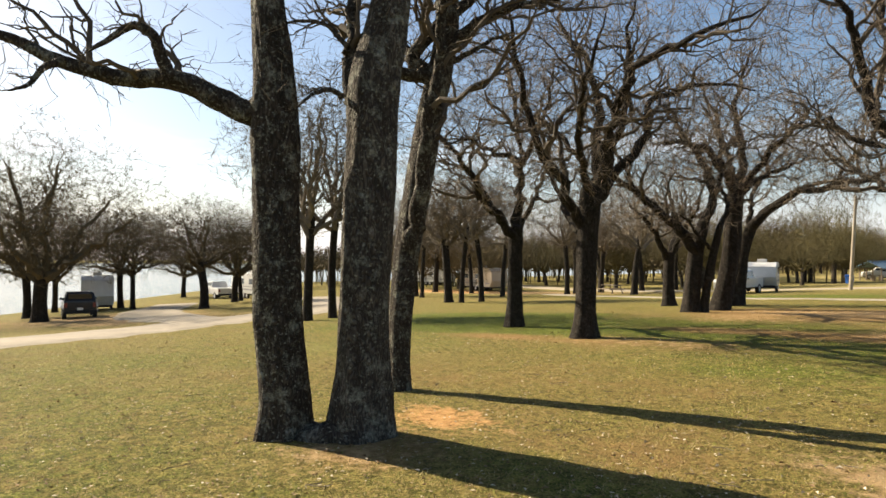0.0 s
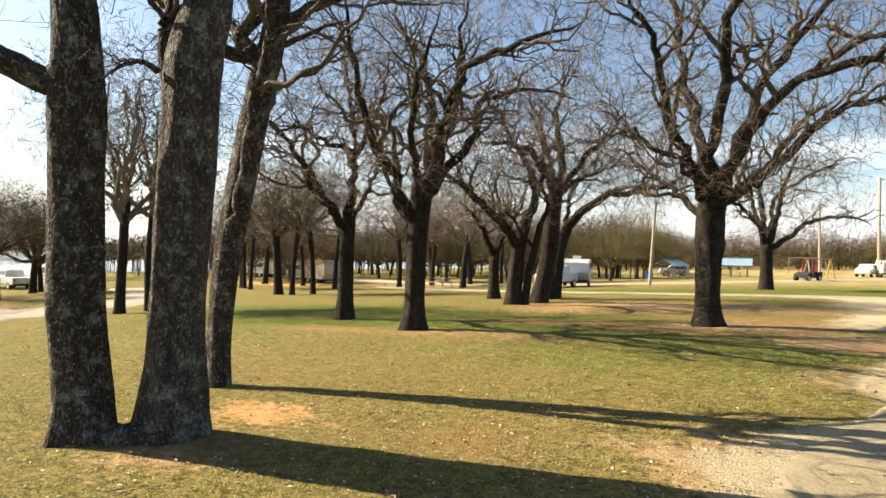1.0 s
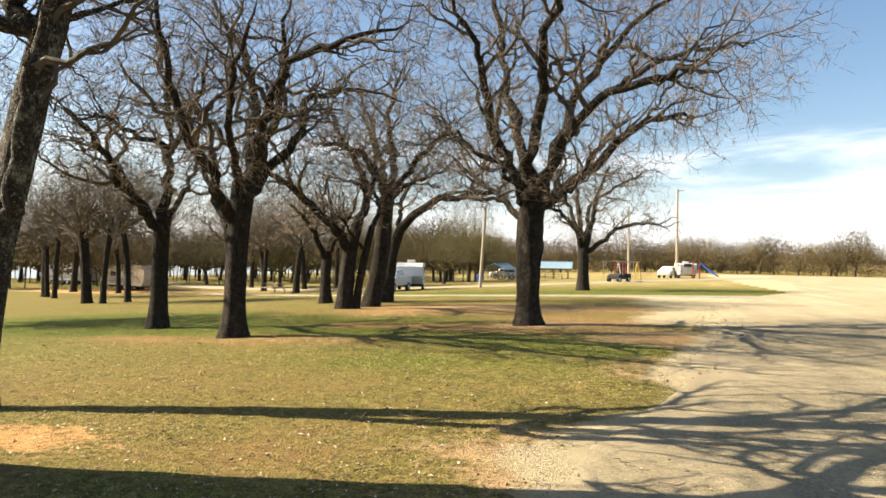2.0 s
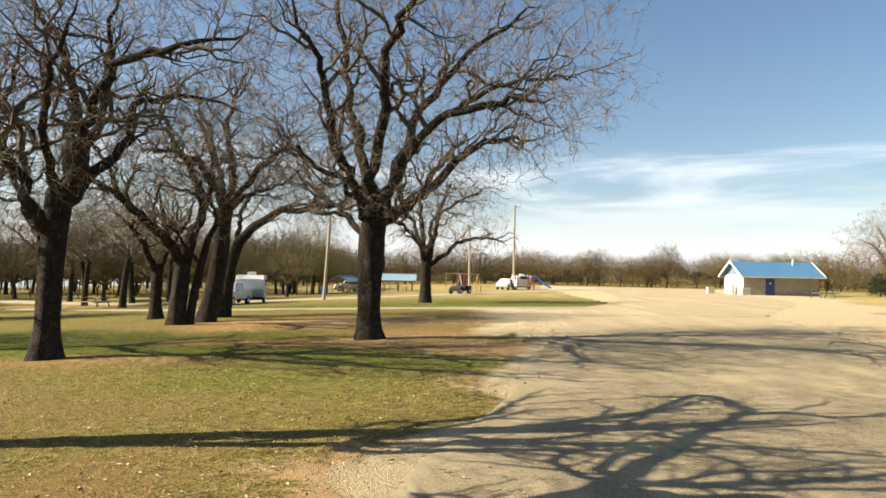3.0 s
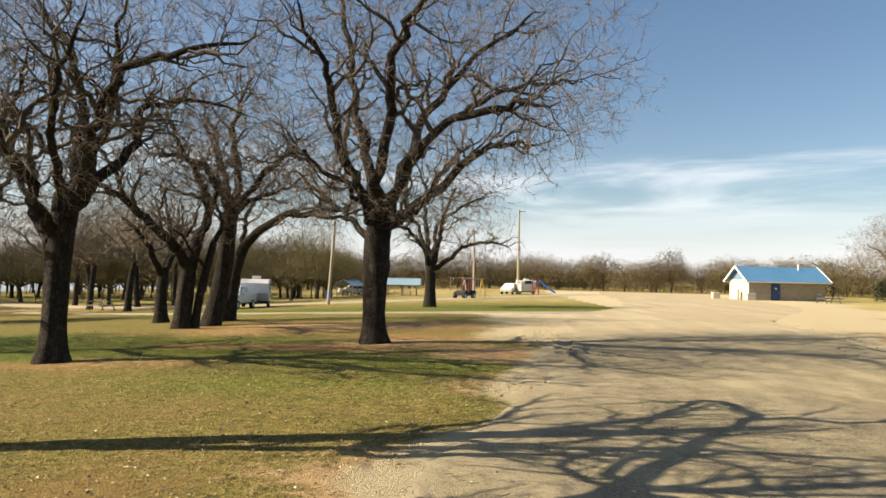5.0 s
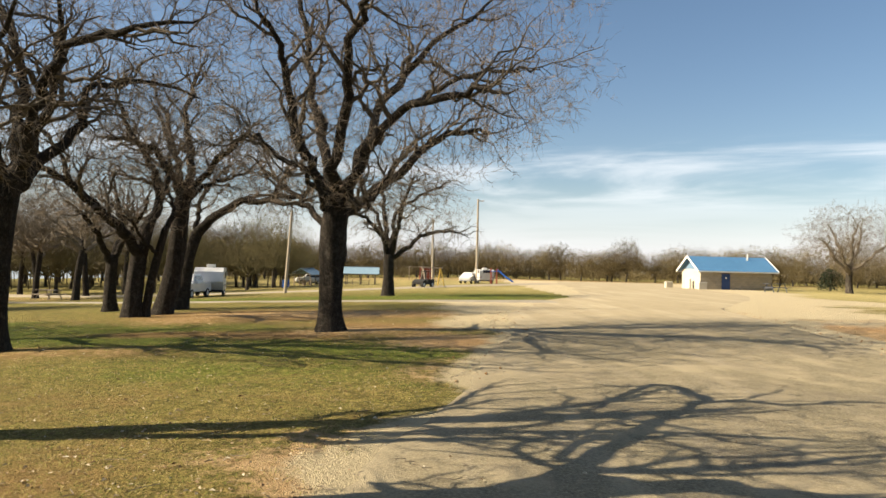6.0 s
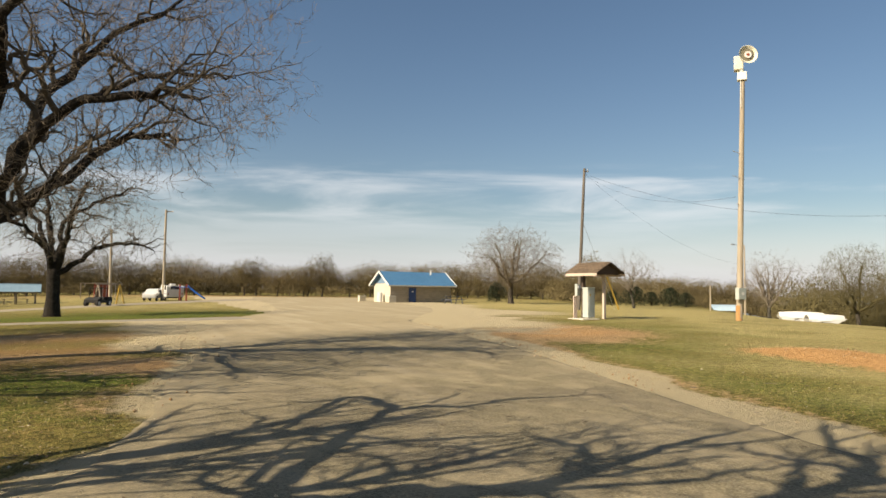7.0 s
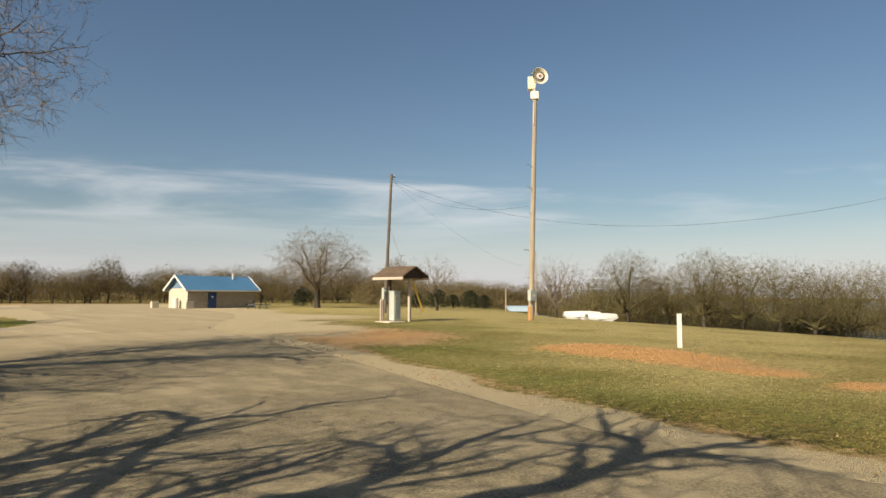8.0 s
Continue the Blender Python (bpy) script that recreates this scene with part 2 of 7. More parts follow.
def resample(pts, n):
    pts = np.asarray(pts, dtype=float)
    # smooth curve through the points
    k = len(pts)
    s = np.linspace(0, k - 1, n)
    i = np.clip(s.astype(int), 0, k - 2)
    u = (s - i)[:, None]
    p0, p1, p2, p3 = pts[np.maximum(i - 1, 0)], pts[i], pts[i + 1], pts[np.minimum(i + 2, k - 1)]
    return 0.5 * (2 * p1 + (p2 - p0) * u + (2 * p0 - 5 * p1 + 4 * p2 - p3) * u ** 2 + (3 * p1 - p0 - 3 * p2 + p3) * u ** 3)


def grow(P, R, each, ratio, steps, rng, wander=0.35, lift=0.12, spread=1.0, start=0.25, thin=0.55, tip=0.25, most=99.0, stout=0.02):
    """Side branches on all branches of a level: each (number) per branch, crooked like oak."""
    m, n, _ = P.shape
    L = np.linalg.norm(np.diff(P, axis=1), axis=2).sum(1)
    idx = np.repeat(np.arange(m), each)
    c = len(idx)
    u = start + (1 - start) * ((np.tile(np.arange(each), m) + rng.random(c)) / each)
    tipmost = (np.tile(np.arange(each), m) == each - 1)
    u = np.where(tipmost, 0.99, np.minimum(u, 0.985))
    s = u * (n - 1)
    i = np.minimum(s.astype(int), n - 2)
    fr = (s - i)[:, None]
    p = P[idx, i] * (1 - fr) + P[idx, i + 1] * fr
    r0 = R[idx, i] * (1 - fr[:, 0]) + R[idx, i + 1] * fr[:, 0]
    t = unit(P[idx, i + 1] - P[idx, i])
    side = unit(np.cross(t, rng.normal(size=(c, 3))))
    ang = spread * (0.5 + 0.55 * rng.random(c))[:, None] * np.where(tipmost, 0.35, 1.0)[:, None]
    d = np.cos(ang) * t + np.sin(ang) * side + np.array([0, 0, lift])
    d[:, 2] = np.maximum(d[:, 2], -0.25)
    d = unit(d)
    ln = L[idx] * ratio * (0.55 + 0.75 * rng.random(c)) * (1.15 - 0.55 * u) * np.where(tipmost, 1.25, 1.0)
    ln = np.minimum(ln, most * (0.6 + 0.4 * rng.random(c)))
    step = (ln / (steps - 1))[:, None]
    Q = np.empty((c, steps, 3))
    Q[:, 0] = p
    for k in range(1, steps):
        d = d + 0.16 * rng.normal(size=(c, 3)) + np.array([0, 0, lift * 0.4])
        d[:, 2] = np.maximum(d[:, 2], -0.25)
        d = unit(d)
        Q[:, k] = Q[:, k - 1] + unit(d + wander * rng.normal(size=(c, 3))) * step
    w = np.linspace(0, 1, steps)[None, :]
    rb = np.minimum(r0 * thin * (0.75 + 0.4 * rng.random(c)), stout * ln * (0.8 + 0.5 * rng.random(c)))[:, None]
    return Q, rb * (1 - (1 - tip) * w)


def limb_curve(pts, r0, r1, n, rng, crook=0.13):
    P = resample(pts, n)
    L = np.linalg.norm(P[-1] - P[0])
    jit = rng.normal(size=(n, 3)) * crook * L / n * 2
    jit[0] = 0
    P = P + jit
    P[1:-1] += 0.25 * jit[:-2]
    return P[None], (np.linspace(1, 0, n) ** 0.7 * (r0 - r1) + r1)[None]


def colonize(seeds, want, rng, step, kill, reach, jitter=0.28, lift=0.04, rounds=130, most=26000):
    """Branches that reach out from the seed points for the wanted points of the crown. Gives points, parents."""
    n0, m = len(seeds), len(want)
    pos = np.empty((most, 3)); pos[:n0] = seeds
    par = np.full(most, -1)
    head = np.zeros((most, 3))
    kids = np.zeros(most, dtype=int)
    d2 = np.full(m, 1e9); own = np.zeros(m, dtype=int)
    live = np.ones(m, dtype=bool)
    lo, hi = 0, n0
    for _ in range(rounds):
        act = np.flatnonzero(live)
        if not len(act) or hi >= most - 4000:
            break
        for c in range(lo, hi, 400):
            q = pos[c:min(c + 400, hi)]
            g = ((want[act, None, :] - q[None]) ** 2).sum(-1)
            k = g.argmin(1)
            best = g[np.arange(len(act)), k]
            near = best < d2[act]
            d2[act[near]] = best[near]
            own[act[near]] = c + k[near]
        live &= d2 > kill * kill
        act = np.flatnonzero(live & (d2 < reach * reach))
        if not len(act):
            break
        pull = np.zeros((hi, 3))
        np.add.at(pull, own[act], unit(want[act] - pos[own[act]]))
        src = np.flatnonzero((np.abs(pull).sum(1) > 1e-6) & (kids[:hi] < 3))
        d = unit(unit(pull[src]) + 0.45 * head[src] + jitter * rng.normal(size=(len(src), 3)) + np.array([0, 0, lift]))
        cnt = len(src)
        if not cnt:
            break
        pos[hi:hi + cnt] = pos[src] + d * step * (0.8 + 0.4 * rng.random((cnt, 1)))
        par[hi:hi + cnt] = src
        head[hi:hi + cnt] = d
        kids[src] += 1
        lo, hi = hi, hi + cnt
    return pos[:hi], par[:hi]


def pipe_radii(par, n0, seed_r, tip, power=2.3, share=0.72):
    """Each branch as thick as the twigs that it feeds, never thicker than what bears it."""
    n = len(par)
    r = np.zeros(n)
    leaf = np.ones(n, dtype=bool)
    leaf[par[n0:]] = False
    flow = np.where(leaf, tip ** power, 0.0)
    for i in range(n - 1, n0 - 1, -1):
        flow[par[i]] += flow[i]
    r[n0:] = flow[n0:] ** (1 / power)
    r[:n0] = seed_r
    for i in range(n0, n):
        p = par[i]
        r[i] = min(r[i], r[p] * (share if p < n0 else 0.97))
    return r


def branch_mesh(pos, par, r, n0, sides):
    """One tube along every chain of branch points."""
    n = len(pos)
    i = np.arange(n0, n)
    p = par[i]
    T = unit(pos[i] - pos[p])
    U = unit(np.cross(T, np.array([0.36, 0.48, 0.8])))
    V = np.cross(T, U)
    a = np.arange(sides) * 2 * np.pi / sides
    spoke = np.cos(a)[:, None] * U[:, None, :] + np.sin(a)[:, None] * V[:, None, :]
    top = pos[i][:, None, :] + r[i][:, None, None] * spoke
    # the thickest child goes on from its parent's ring, the others start with a ring of their own
    first = np.full(n, -1)
    for k in i[np.argsort(r[i], kind="stable")]:
        first[par[k]] = k
    own = (p < n0) | (first[p] != i)
    low = pos[p[own]][:, None, :] + np.minimum(r[i][own] * 1.15, r[p[own]])[:, None, None] * spoke[own]
    m = len(i)
    base = np.where(own, 0, p - n0)
    base[own] = m + np.arange(own.sum())
    j = np.arange(sides)
    k = (j + 1) % sides
    f = np.stack([base[:, None] * sides + j, base[:, None] * sides + k, np.arange(m)[:, None] * sides + k, np.arange(m)[:, None] * sides + j], -1).reshape(-1, 4)
    return np.concatenate([top.reshape(-1, 3), low.reshape(-1, 3)]), f


def twigs_of(pos, par, r, n0, rng, each, length, width, below, lift):
    """The last twigs, pointed blades on all thin branches."""
    src = np.flatnonzero((np.arange(len(pos)) >= n0) & (r < below))
    src = np.repeat(src, each)
    n = len(src)
    t = unit(pos[src] - pos[par[src]])
    u = rng.random((n, 1))
    p = pos[src] * u + pos[par[src]] * (1 - u)
    d = unit(1.0 * t + 0.6 * rng.normal(size=(n, 3)) + np.array([0, 0, 0.06 + lift]))
    ln = length * (0.35 + 0.9 * rng.random((n, 1)))
    w = unit(np.cross(d, rng.normal(size=(n, 3)))) * width
    mid = p + d * ln * 0.5
    d2 = unit(d + 0.45 * rng.normal(size=(n, 3)))
    v = np.stack([p - w, p + w, mid + 0.7 * w, mid - 0.7 * w, mid + d2 * ln * 0.5], 1).reshape(-1, 3)
    k = np.arange(n) * 5
    quads = np.stack([k, k + 1, k + 2, k + 3], -1)
    tris = np.stack([k + 3, k + 2, k + 4], -1)
    return v, quads.tolist() + tris.tolist()


def crown_points(rng, limbs, bulbs, count, share, floor_z, spread):
    """Where the crown wants twigs: round the limbs' outer parts, and through bulbs (x, y, z, rx, ry, rz)."""
    out = []
    k = int(count * share) if len(limbs) else 0
    if k:
        curves = [resample(p, 24)[7:] for p, _, _ in limbs]
        size = np.array([np.linalg.norm(c[-1] - c[0]) + 0.3 for c in curves])
        pick = rng.choice(len(curves), k, p=size / size.sum())
        at = np.array([curves[q][rng.integers(17)] for q in pick])
        v = unit(rng.normal(size=(k, 3))) * (rng.random((k, 1)) ** 0.45)
        out.append(at + v * spread * np.minimum(1.0, 0.35 + 0.12 * size[pick])[:, None])
    vol = np.array([b[3] * b[4] * b[5] for b in bulbs])
    for b, c in zip(bulbs, ((count - k) * vol / vol.sum()).astype(int)):
        v = unit(rng.normal(size=(c, 3)))
        az, up = np.arctan2(v[:, 1], v[:, 0]), v[:, 2]
        lump = 1 + 0.13 * np.sin(3 * az + 5 * b[2]) + 0.10 * np.sin(5 * az + 4 * up + b[0]) + 0.08 * np.sin(9 * up + 2 * az)
        v = v * (rng.random((c, 1)) ** 0.42) * lump[:, None]
        out.append(np.array(b[:3]) + v * np.array(b[3:]))
    q = np.concatenate(out)
    return q[q[:, 2] > floor_z]


def oak(name, at, limbs, trunk_pts, trunk_r, seed, label, bulbs, category="tree", group="", bark=None, twig=None, heading=0.0, sides=14, rows=16, flare=1.5, relief=0.03,
        girth=0.86, crook=0.10, rows_limb=22, count=3000, share=0.5, step=0.2, kill=0.25, reach=3.0, tip=0.006, spread=1.9, floor_z=3.0, each=2, length=0.5, width=0.0046, below=0.016,
        jitter=0.28, limb_parts=True, taper=0.3, flow=2.0, boughs=((7, 0.5, 9), (5, 0.5, 6)), stout=0.021, fill=None, lift=0.04):
    """A bare oak: trunk, crooked limbs and a crown of branches and twigs. limbs: (points, start radius, end radius) in the tree's own metres."""
    rng = np.random.default_rng(seed)
    root = empty(name, pose(at[0], at[1], at[2], 0, 0, heading), label, category, group)
    bark, twig = bark or BARK, twig or TWIG
    T = resample(trunk_pts, rows)
    u = np.linspace(0, 1, rows)
    r = np.interp(u, np.linspace(0, 1, len(trunk_r)), trunk_r)
    hgt = T[:, 2] - T[0, 2]
    r = girth * r * (1 + (flare - 1) * np.exp(-np.maximum(hgt, 0) / 0.28))
    # the trunk's head closes among the limbs
    up = unit(T[-1] - T[-2])
    T = np.concatenate([T, T[-1] + np.outer((0.35, 0.7, 0.95), up) * r[-1]])
    r = np.concatenate([r, r[-1] * np.array([0.92, 0.66, 0.08])])
    rows = len(T)
    v, f = tubes(T[None], r[None], sides)
    if relief:
        ax = T[np.repeat(np.arange(rows), sides)]
        out = v - ax
        ang = np.arctan2(out[:, 1], out[:, 0])
        k = np.array([noise.noise(Vector((math.cos(a) * 1.6 + seed, math.sin(a) * 1.6, z * 0.7))) for a, z in zip(ang, v[:, 2])])
        k2 = np.array([noise.noise(Vector((math.cos(a) * 5 + seed, math.sin(a) * 5, z * 2.2))) for a, z in zip(ang, v[:, 2])])
        foot = np.exp(-np.maximum(v[:, 2] - T[0, 2], 0) / 0.3)
        k3 = np.cos(ang * 5 + seed) * foot
        v = ax + out * (1 + relief * (3.0 * k + 1.4 * k2) + 0.10 * k3)[:, None]
    mesh_object("trunk", v, f, bark, root, True)
    Ps, Rs, chunks = [], [], []
    for pts, ra, rb in limbs:
        P, R = limb_curve(pts, ra * girth, rb * girth * taper, rows_limb, rng, crook)
        Ps.append(P[0]); Rs.append(R[0])
        v, f = tubes(P, R, 9 if limb_parts else 5, 0.04, rng)
        if limb_parts:
            mesh_object("limb", v, f, bark, root, True)
        else:
            chunks.append((v, f))
    # boughs and side boughs, then the fine branches that fill the crown
    seeds, seed_r = [p[4:] for p in Ps], [q[4:] for q in Rs]
    P, R = np.array(Ps), np.array(Rs)
    for k, (number, ratio, steps) in enumerate(boughs):
        P, R = grow(P, R, number, ratio, steps, rng, wander=0.30, lift=0.03 + lift, start=0.28 if k == 0 else 0.12, thin=0.66, stout=stout, tip=0.3, most=2.5)
        chunks.append(tubes(P, R, 5 if k == 0 and limb_parts else 4 if limb_parts else 3))
        seeds += list(P[:, 1:]); seed_r += list(R[:, 1:])
    seeds, seed_r = np.concatenate(seeds), np.concatenate(seed_r)
    want = crown_points(rng, limbs, bulbs, count, share, floor_z, spread)
    pos, par = colonize(seeds, want, rng, step, kill, reach, jitter, lift)
    r = pipe_radii(par, len(seeds), seed_r, tip, flow)
    chunks.append(branch_mesh(pos, par, r, len(seeds), 4 if limb_parts else 3))
    v, f = join(chunks)
    v2, f2 = twigs_of(pos, par, r, len(seeds), rng, each, length, width, below, lift)
    if limb_parts:
        mesh_object("crown", v, f, twig, root, False, "crooked dark branches")
        mesh_object("twig_spray", v2, f2, TWIG_FINE, root, False, "fine reddish-brown bare twigs")
        return root
    faces = f.tolist() + [[q + len(v) for q in g] for g in f2]
    v = np.concatenate([v, v2])
    if fill:
        v3, f3 = dome(rng, *fill)
        faces += (f3 + len(v)).tolist()
        v = np.concatenate([v, v3])
    mesh_object("crown", v, faces, twig, root, False, "bare grey-brown twigs")
    return root


def generic_limbs(rng, h0, height, radius, r, count, low=0.5):
    """Limbs that leave the trunk's top and spread into a round crown."""
    out = []
    for i in range(count):
        a = 2 * math.pi * (i + 0.5 * rng.random()) / count
        reach = radius * (0.6 + 0.45 * rng.random())
        top = height * (low + 0.32 * rng.random()) if i % 3 else height * 0.95
        if i % 3 == 0:
            reach *= 0.45
        cx, sx = math.cos(a), math.sin(a)
        z0 = h0 * (0.82 + 0.2 * rng.random())
        b = 0.18 * radius * (rng.random() - 0.5)
        out.append(([(0, 0, z0), (cx * reach * 0.3, sx * reach * 0.3, z0 + (top - z0) * 0.25),
                     (cx * reach * 0.62 - sx * b, sx * reach * 0.62 + cx * b, z0 + (top - z0) * 0.62), (cx * reach, sx * reach, top)], r * 0.6, r * 0.1))
    return out


def dome(rng, n, height, radius, base, length, width, lumps=0.12):
    """Pointed twigs that fill a rounded crown and lean outwards."""
    a = rng.uniform(0, 2 * np.pi, n)
    c = rng.uniform(-0.35, 1.0, n)
    s = np.sqrt(1 - c * c)
    q = np.stack([np.cos(a) * s, np.sin(a) * s, c], -1)
    ph = rng.uniform(0, 6.28, 4)
    bump = 1 + lumps * (np.sin(3 * a + ph[0]) * s + np.sin(5 * a + 4 * c + ph[1]) * 0.7 + np.sin(7 * c + ph[2] + 2 * a) * 0.6)
    f = rng.random(n) ** 0.42 * bump
    mid = base + 0.36 * (height - base)
    up = np.where(c > 0, height - mid, (mid - base) * 1.1)
    p = q * np.stack([radius * f, radius * f, up * f], -1) + np.array([0, 0, mid])
    d = unit(q * 0.7 + np.array([0, 0, 0.3]) + 0.75 * rng.normal(size=(n, 3)))
    ln = length * (0.5 + rng.random(n))
    w = unit(np.cross(d, rng.normal(size=(n, 3)))) * (width * (0.6 + 0.8 * rng.random(n)))[:, None]
    p = p - d * ln[:, None] * 0.7
    v = np.stack([p - w, p + w, p + d * ln[:, None]], 1).reshape(-1, 3)
    return v, np.arange(3 * n).reshape(-1, 3)


# ================= ground =================


def ground_material():
    m = bpy.data.materials.new("winter_lawn")
    m.use_nodes = True
    n, l = m.node_tree.nodes, m.node_tree.links
    b = n["Principled BSDF"]
    b.inputs["Roughness"].default_value, b.inputs["Specular IOR Level"].default_value = 0.95, 0.1
    co = n.new("ShaderNodeTexCoord")

    def tex(scale, detail=5.0, rough=0.6):
        t = n.new("ShaderNodeTexNoise")
        t.inputs["Scale"].default_value, t.inputs["Detail"].default_value, t.inputs["Roughness"].default_value = scale, detail, rough
        l.new(co.outputs["Object"], t.inputs["Vector"])
        return t.outputs["Fac"]

    def span(v, lo, hi, top=1.0):
        r = n.new("ShaderNodeMapRange")
        r.inputs["From Min"].default_value, r.inputs["From Max"].default_value, r.inputs["To Max"].default_value = lo, hi, top
        l.new(v, r.inputs["Value"])
        return r.outputs["Result"]

    def blend(f, a, c):
        x = n.new("ShaderNodeMix"); x.data_type = "RGBA"
        l.new(f, x.inputs["Factor"])
        for s, v in (("A", a), ("B", c)):
            if isinstance(v, tuple):
                x.inputs[s].default_value = rgb(v)
            else:
                l.new(v, x.inputs[s])
        return x.outputs["Result"]

    def math_of(op, a, c):
        x = n.new("ShaderNodeMath"); x.operation = op
        for i, v in enumerate((a, c)):
            if isinstance(v, float):
                x.inputs[i].default_value = v
            else:
                l.new(v, x.inputs[i])
        return x.outputs[0]

    def attr(name):
        a = n.new("ShaderNodeAttribute")
        a.attribute_name = name
        return a.outputs["Fac"]

    fine, mid, wide, grain = tex(38, 6, 0.7), tex(4.5, 6, 0.65), tex(0.35, 4), tex(120, 4, 0.7)
    straw = blend(span(fine, 0.39, 0.61), (0.086, 0.070, 0.0175), (0.365, 0.30, 0.094))
    olive = blend(span(fine, 0.39, 0.61), (0.046, 0.063, 0.009), (0.225, 0.262, 0.039))
    dab = tex(8.5, 6, 0.8)
    straw = blend(span(dab, 0.58, 0.40, 0.9), straw, (0.07, 0.064, 0.017))
    olive = blend(span(dab, 0.58, 0.40, 0.85), olive, (0.04, 0.05, 0.01))
    g0 = math_of("ADD", math_of("MULTIPLY", mid, 0.75), math_of("MULTIPLY", wide, 0.45))
    gmask = span(math_of("ADD", g0, math_of("MULTIPLY", attr("green"), 0.55)), 0.58, 0.86)
    grass = blend(gmask, straw, olive)
    # dead leaves and thatch between the blades
    pale = blend(span(dab, 0.36, 0.64), (0.235, 0.198, 0.074), (0.47, 0.40, 0.18))
    grass = blend(span(math_of("ADD", attr("straw"), math_of("SUBTRACT", mid, 0.5)), 0.2, 0.9, 0.9), grass, pale)
    thatch = blend(span(grain, 0.3, 0.7), (0.155, 0.087, 0.033), (0.33, 0.208, 0.09))
    fleck = span(math_of("ADD", math_of("MULTIPLY", tex(17, 5, 0.75), 0.7), math_of("MULTIPLY", tex(1.3, 4), 0.5)), 0.60, 0.80, 0.65)
    grass = blend(math_of("MULTIPLY", fleck, math_of("SUBTRACT", 1.0, math_of("MULTIPLY", gmask, 0.6))), grass, thatch)
    grass = blend(span(math_of("ADD", attr("litter"), math_of("MULTIPLY", math_of("SUBTRACT", math_of("ADD", mid, fine), 1.0), 1.2)), 0.3, 0.8, 0.85), grass, thatch)
    soil = blend(span(mid, 0.3, 0.7), (0.27, 0.172, 0.08), (0.46, 0.32, 0.165))
    soil = blend(span(grain, 0.25, 0.75, 0.4), soil, (0.33, 0.235, 0.13))
    clay = blend(span(dab, 0.35, 0.65), (0.36, 0.19, 0.066), (0.58, 0.345, 0.15))
    soil = blend(span(attr("clay"), 0.1, 0.6), soil, clay)
    d0 = math_of("ADD", math_of("MULTIPLY", attr("dirt"), 1.3), math_of("MULTIPLY", math_of("SUBTRACT", math_of("ADD", mid, dab), 1.0), 1.7))
    col = blend(span(d0, 0.35, 0.75), grass, soil)
    grav = blend(span(grain, 0.3, 0.7), (0.32, 0.267, 0.163), (0.49, 0.415, 0.268))
    v0 = math_of("ADD", math_of("MULTIPLY", attr("gravel"), 1.3), math_of("MULTIPLY", math_of("SUBTRACT", math_of("ADD", mid, fine), 1.0), 0.7))
    col = blend(span(v0, 0.4, 0.7), col, grav)
    l.new(col, b.inputs["Base Color"])
    bp = n.new("ShaderNodeBump")
    bp.inputs["Strength"].default_value, bp.inputs["Distance"].default_value = 1.0, 0.05
    l.new(math_of("ADD", fine, mid), bp.inputs["Height"])
    l.new(bp.outputs["Normal"], b.inputs["Normal"])
    return m


ROAD_LEFT = ((-14, -2.5), (0, -1.2), (5.3, -0.8), (6.2, -0.75), (7.8, -0.3), (10.1, 0.2), (13.4, 0.4), (18.3, 1.4), (26.6, 1.7), (33.6, 3.3))
ROAD_RIGHT = ((-14, 7.2), (2.4, 6.75), (3.9, 6.7), (5.4, 6.75), (6.5, 7.0), (9.1, 7.6), (13.6, 8.8), (16.8, 9.55), (20.7, 10.1), (28.2, 11.3), (33, 12.2))


YARD_Y = (31.5, 40, 50, 60, 70, 88, 110, 150)
YARD_RIGHT = (12.0, 16, 21, 25, 28, 31, 34, 44)


def curve_at(table, v):
    a = np.array(table)
    return np.interp(v, a[:, 0], a[:, 1])



# bare soil: x, y, radius across, radius along, amount
DIRT = ((-5.6, 5.0, 0.9, 0.55, 0.52), (-1.1, 5.5, 0.5, 0.9, 0.6), (0.3, 15.8, 2.0, 1.6, 1.0), (0.2, 20.0, 1.6, 1.4, 0.7), (-5.0, 26.0, 5.0, 2.4, 0.6), (-9.5, 21.5, 4.0, 3.0, 0.3),
        (-7.5, 13.2, 2.6, 1.2, 0.35), (16.5, 13.4, 1.4, 1.0, 1.4), (16.2, 11.8, 1.4, 1.5, 1.7), (15.6, 9.6, 1.2, 1.5, 1.6), (14.6, 7.2, 0.8, 1.2, 1.1), (13.6, 4.8, 0.7, 0.5, 1.2), (13.2, 20.5, 2.0, 3.0, 0.9), (14.6, 23.4, 3.2, 4.6, 1.0),
        (-42.0, 13.0, 12.0, 7.0, 0.6), (-58.0, 59.5, 11.0, 3.6, 1.1), (-40.0, 60.0, 25.0, 6.0, 0.4), (20.0, 160.0, 90.0, 40.0, 0.5), (-5.4, 3.4, 0.9, 0.8, 0.5), (-3.3, 18.4, 1.6, 1.4, 0.7))
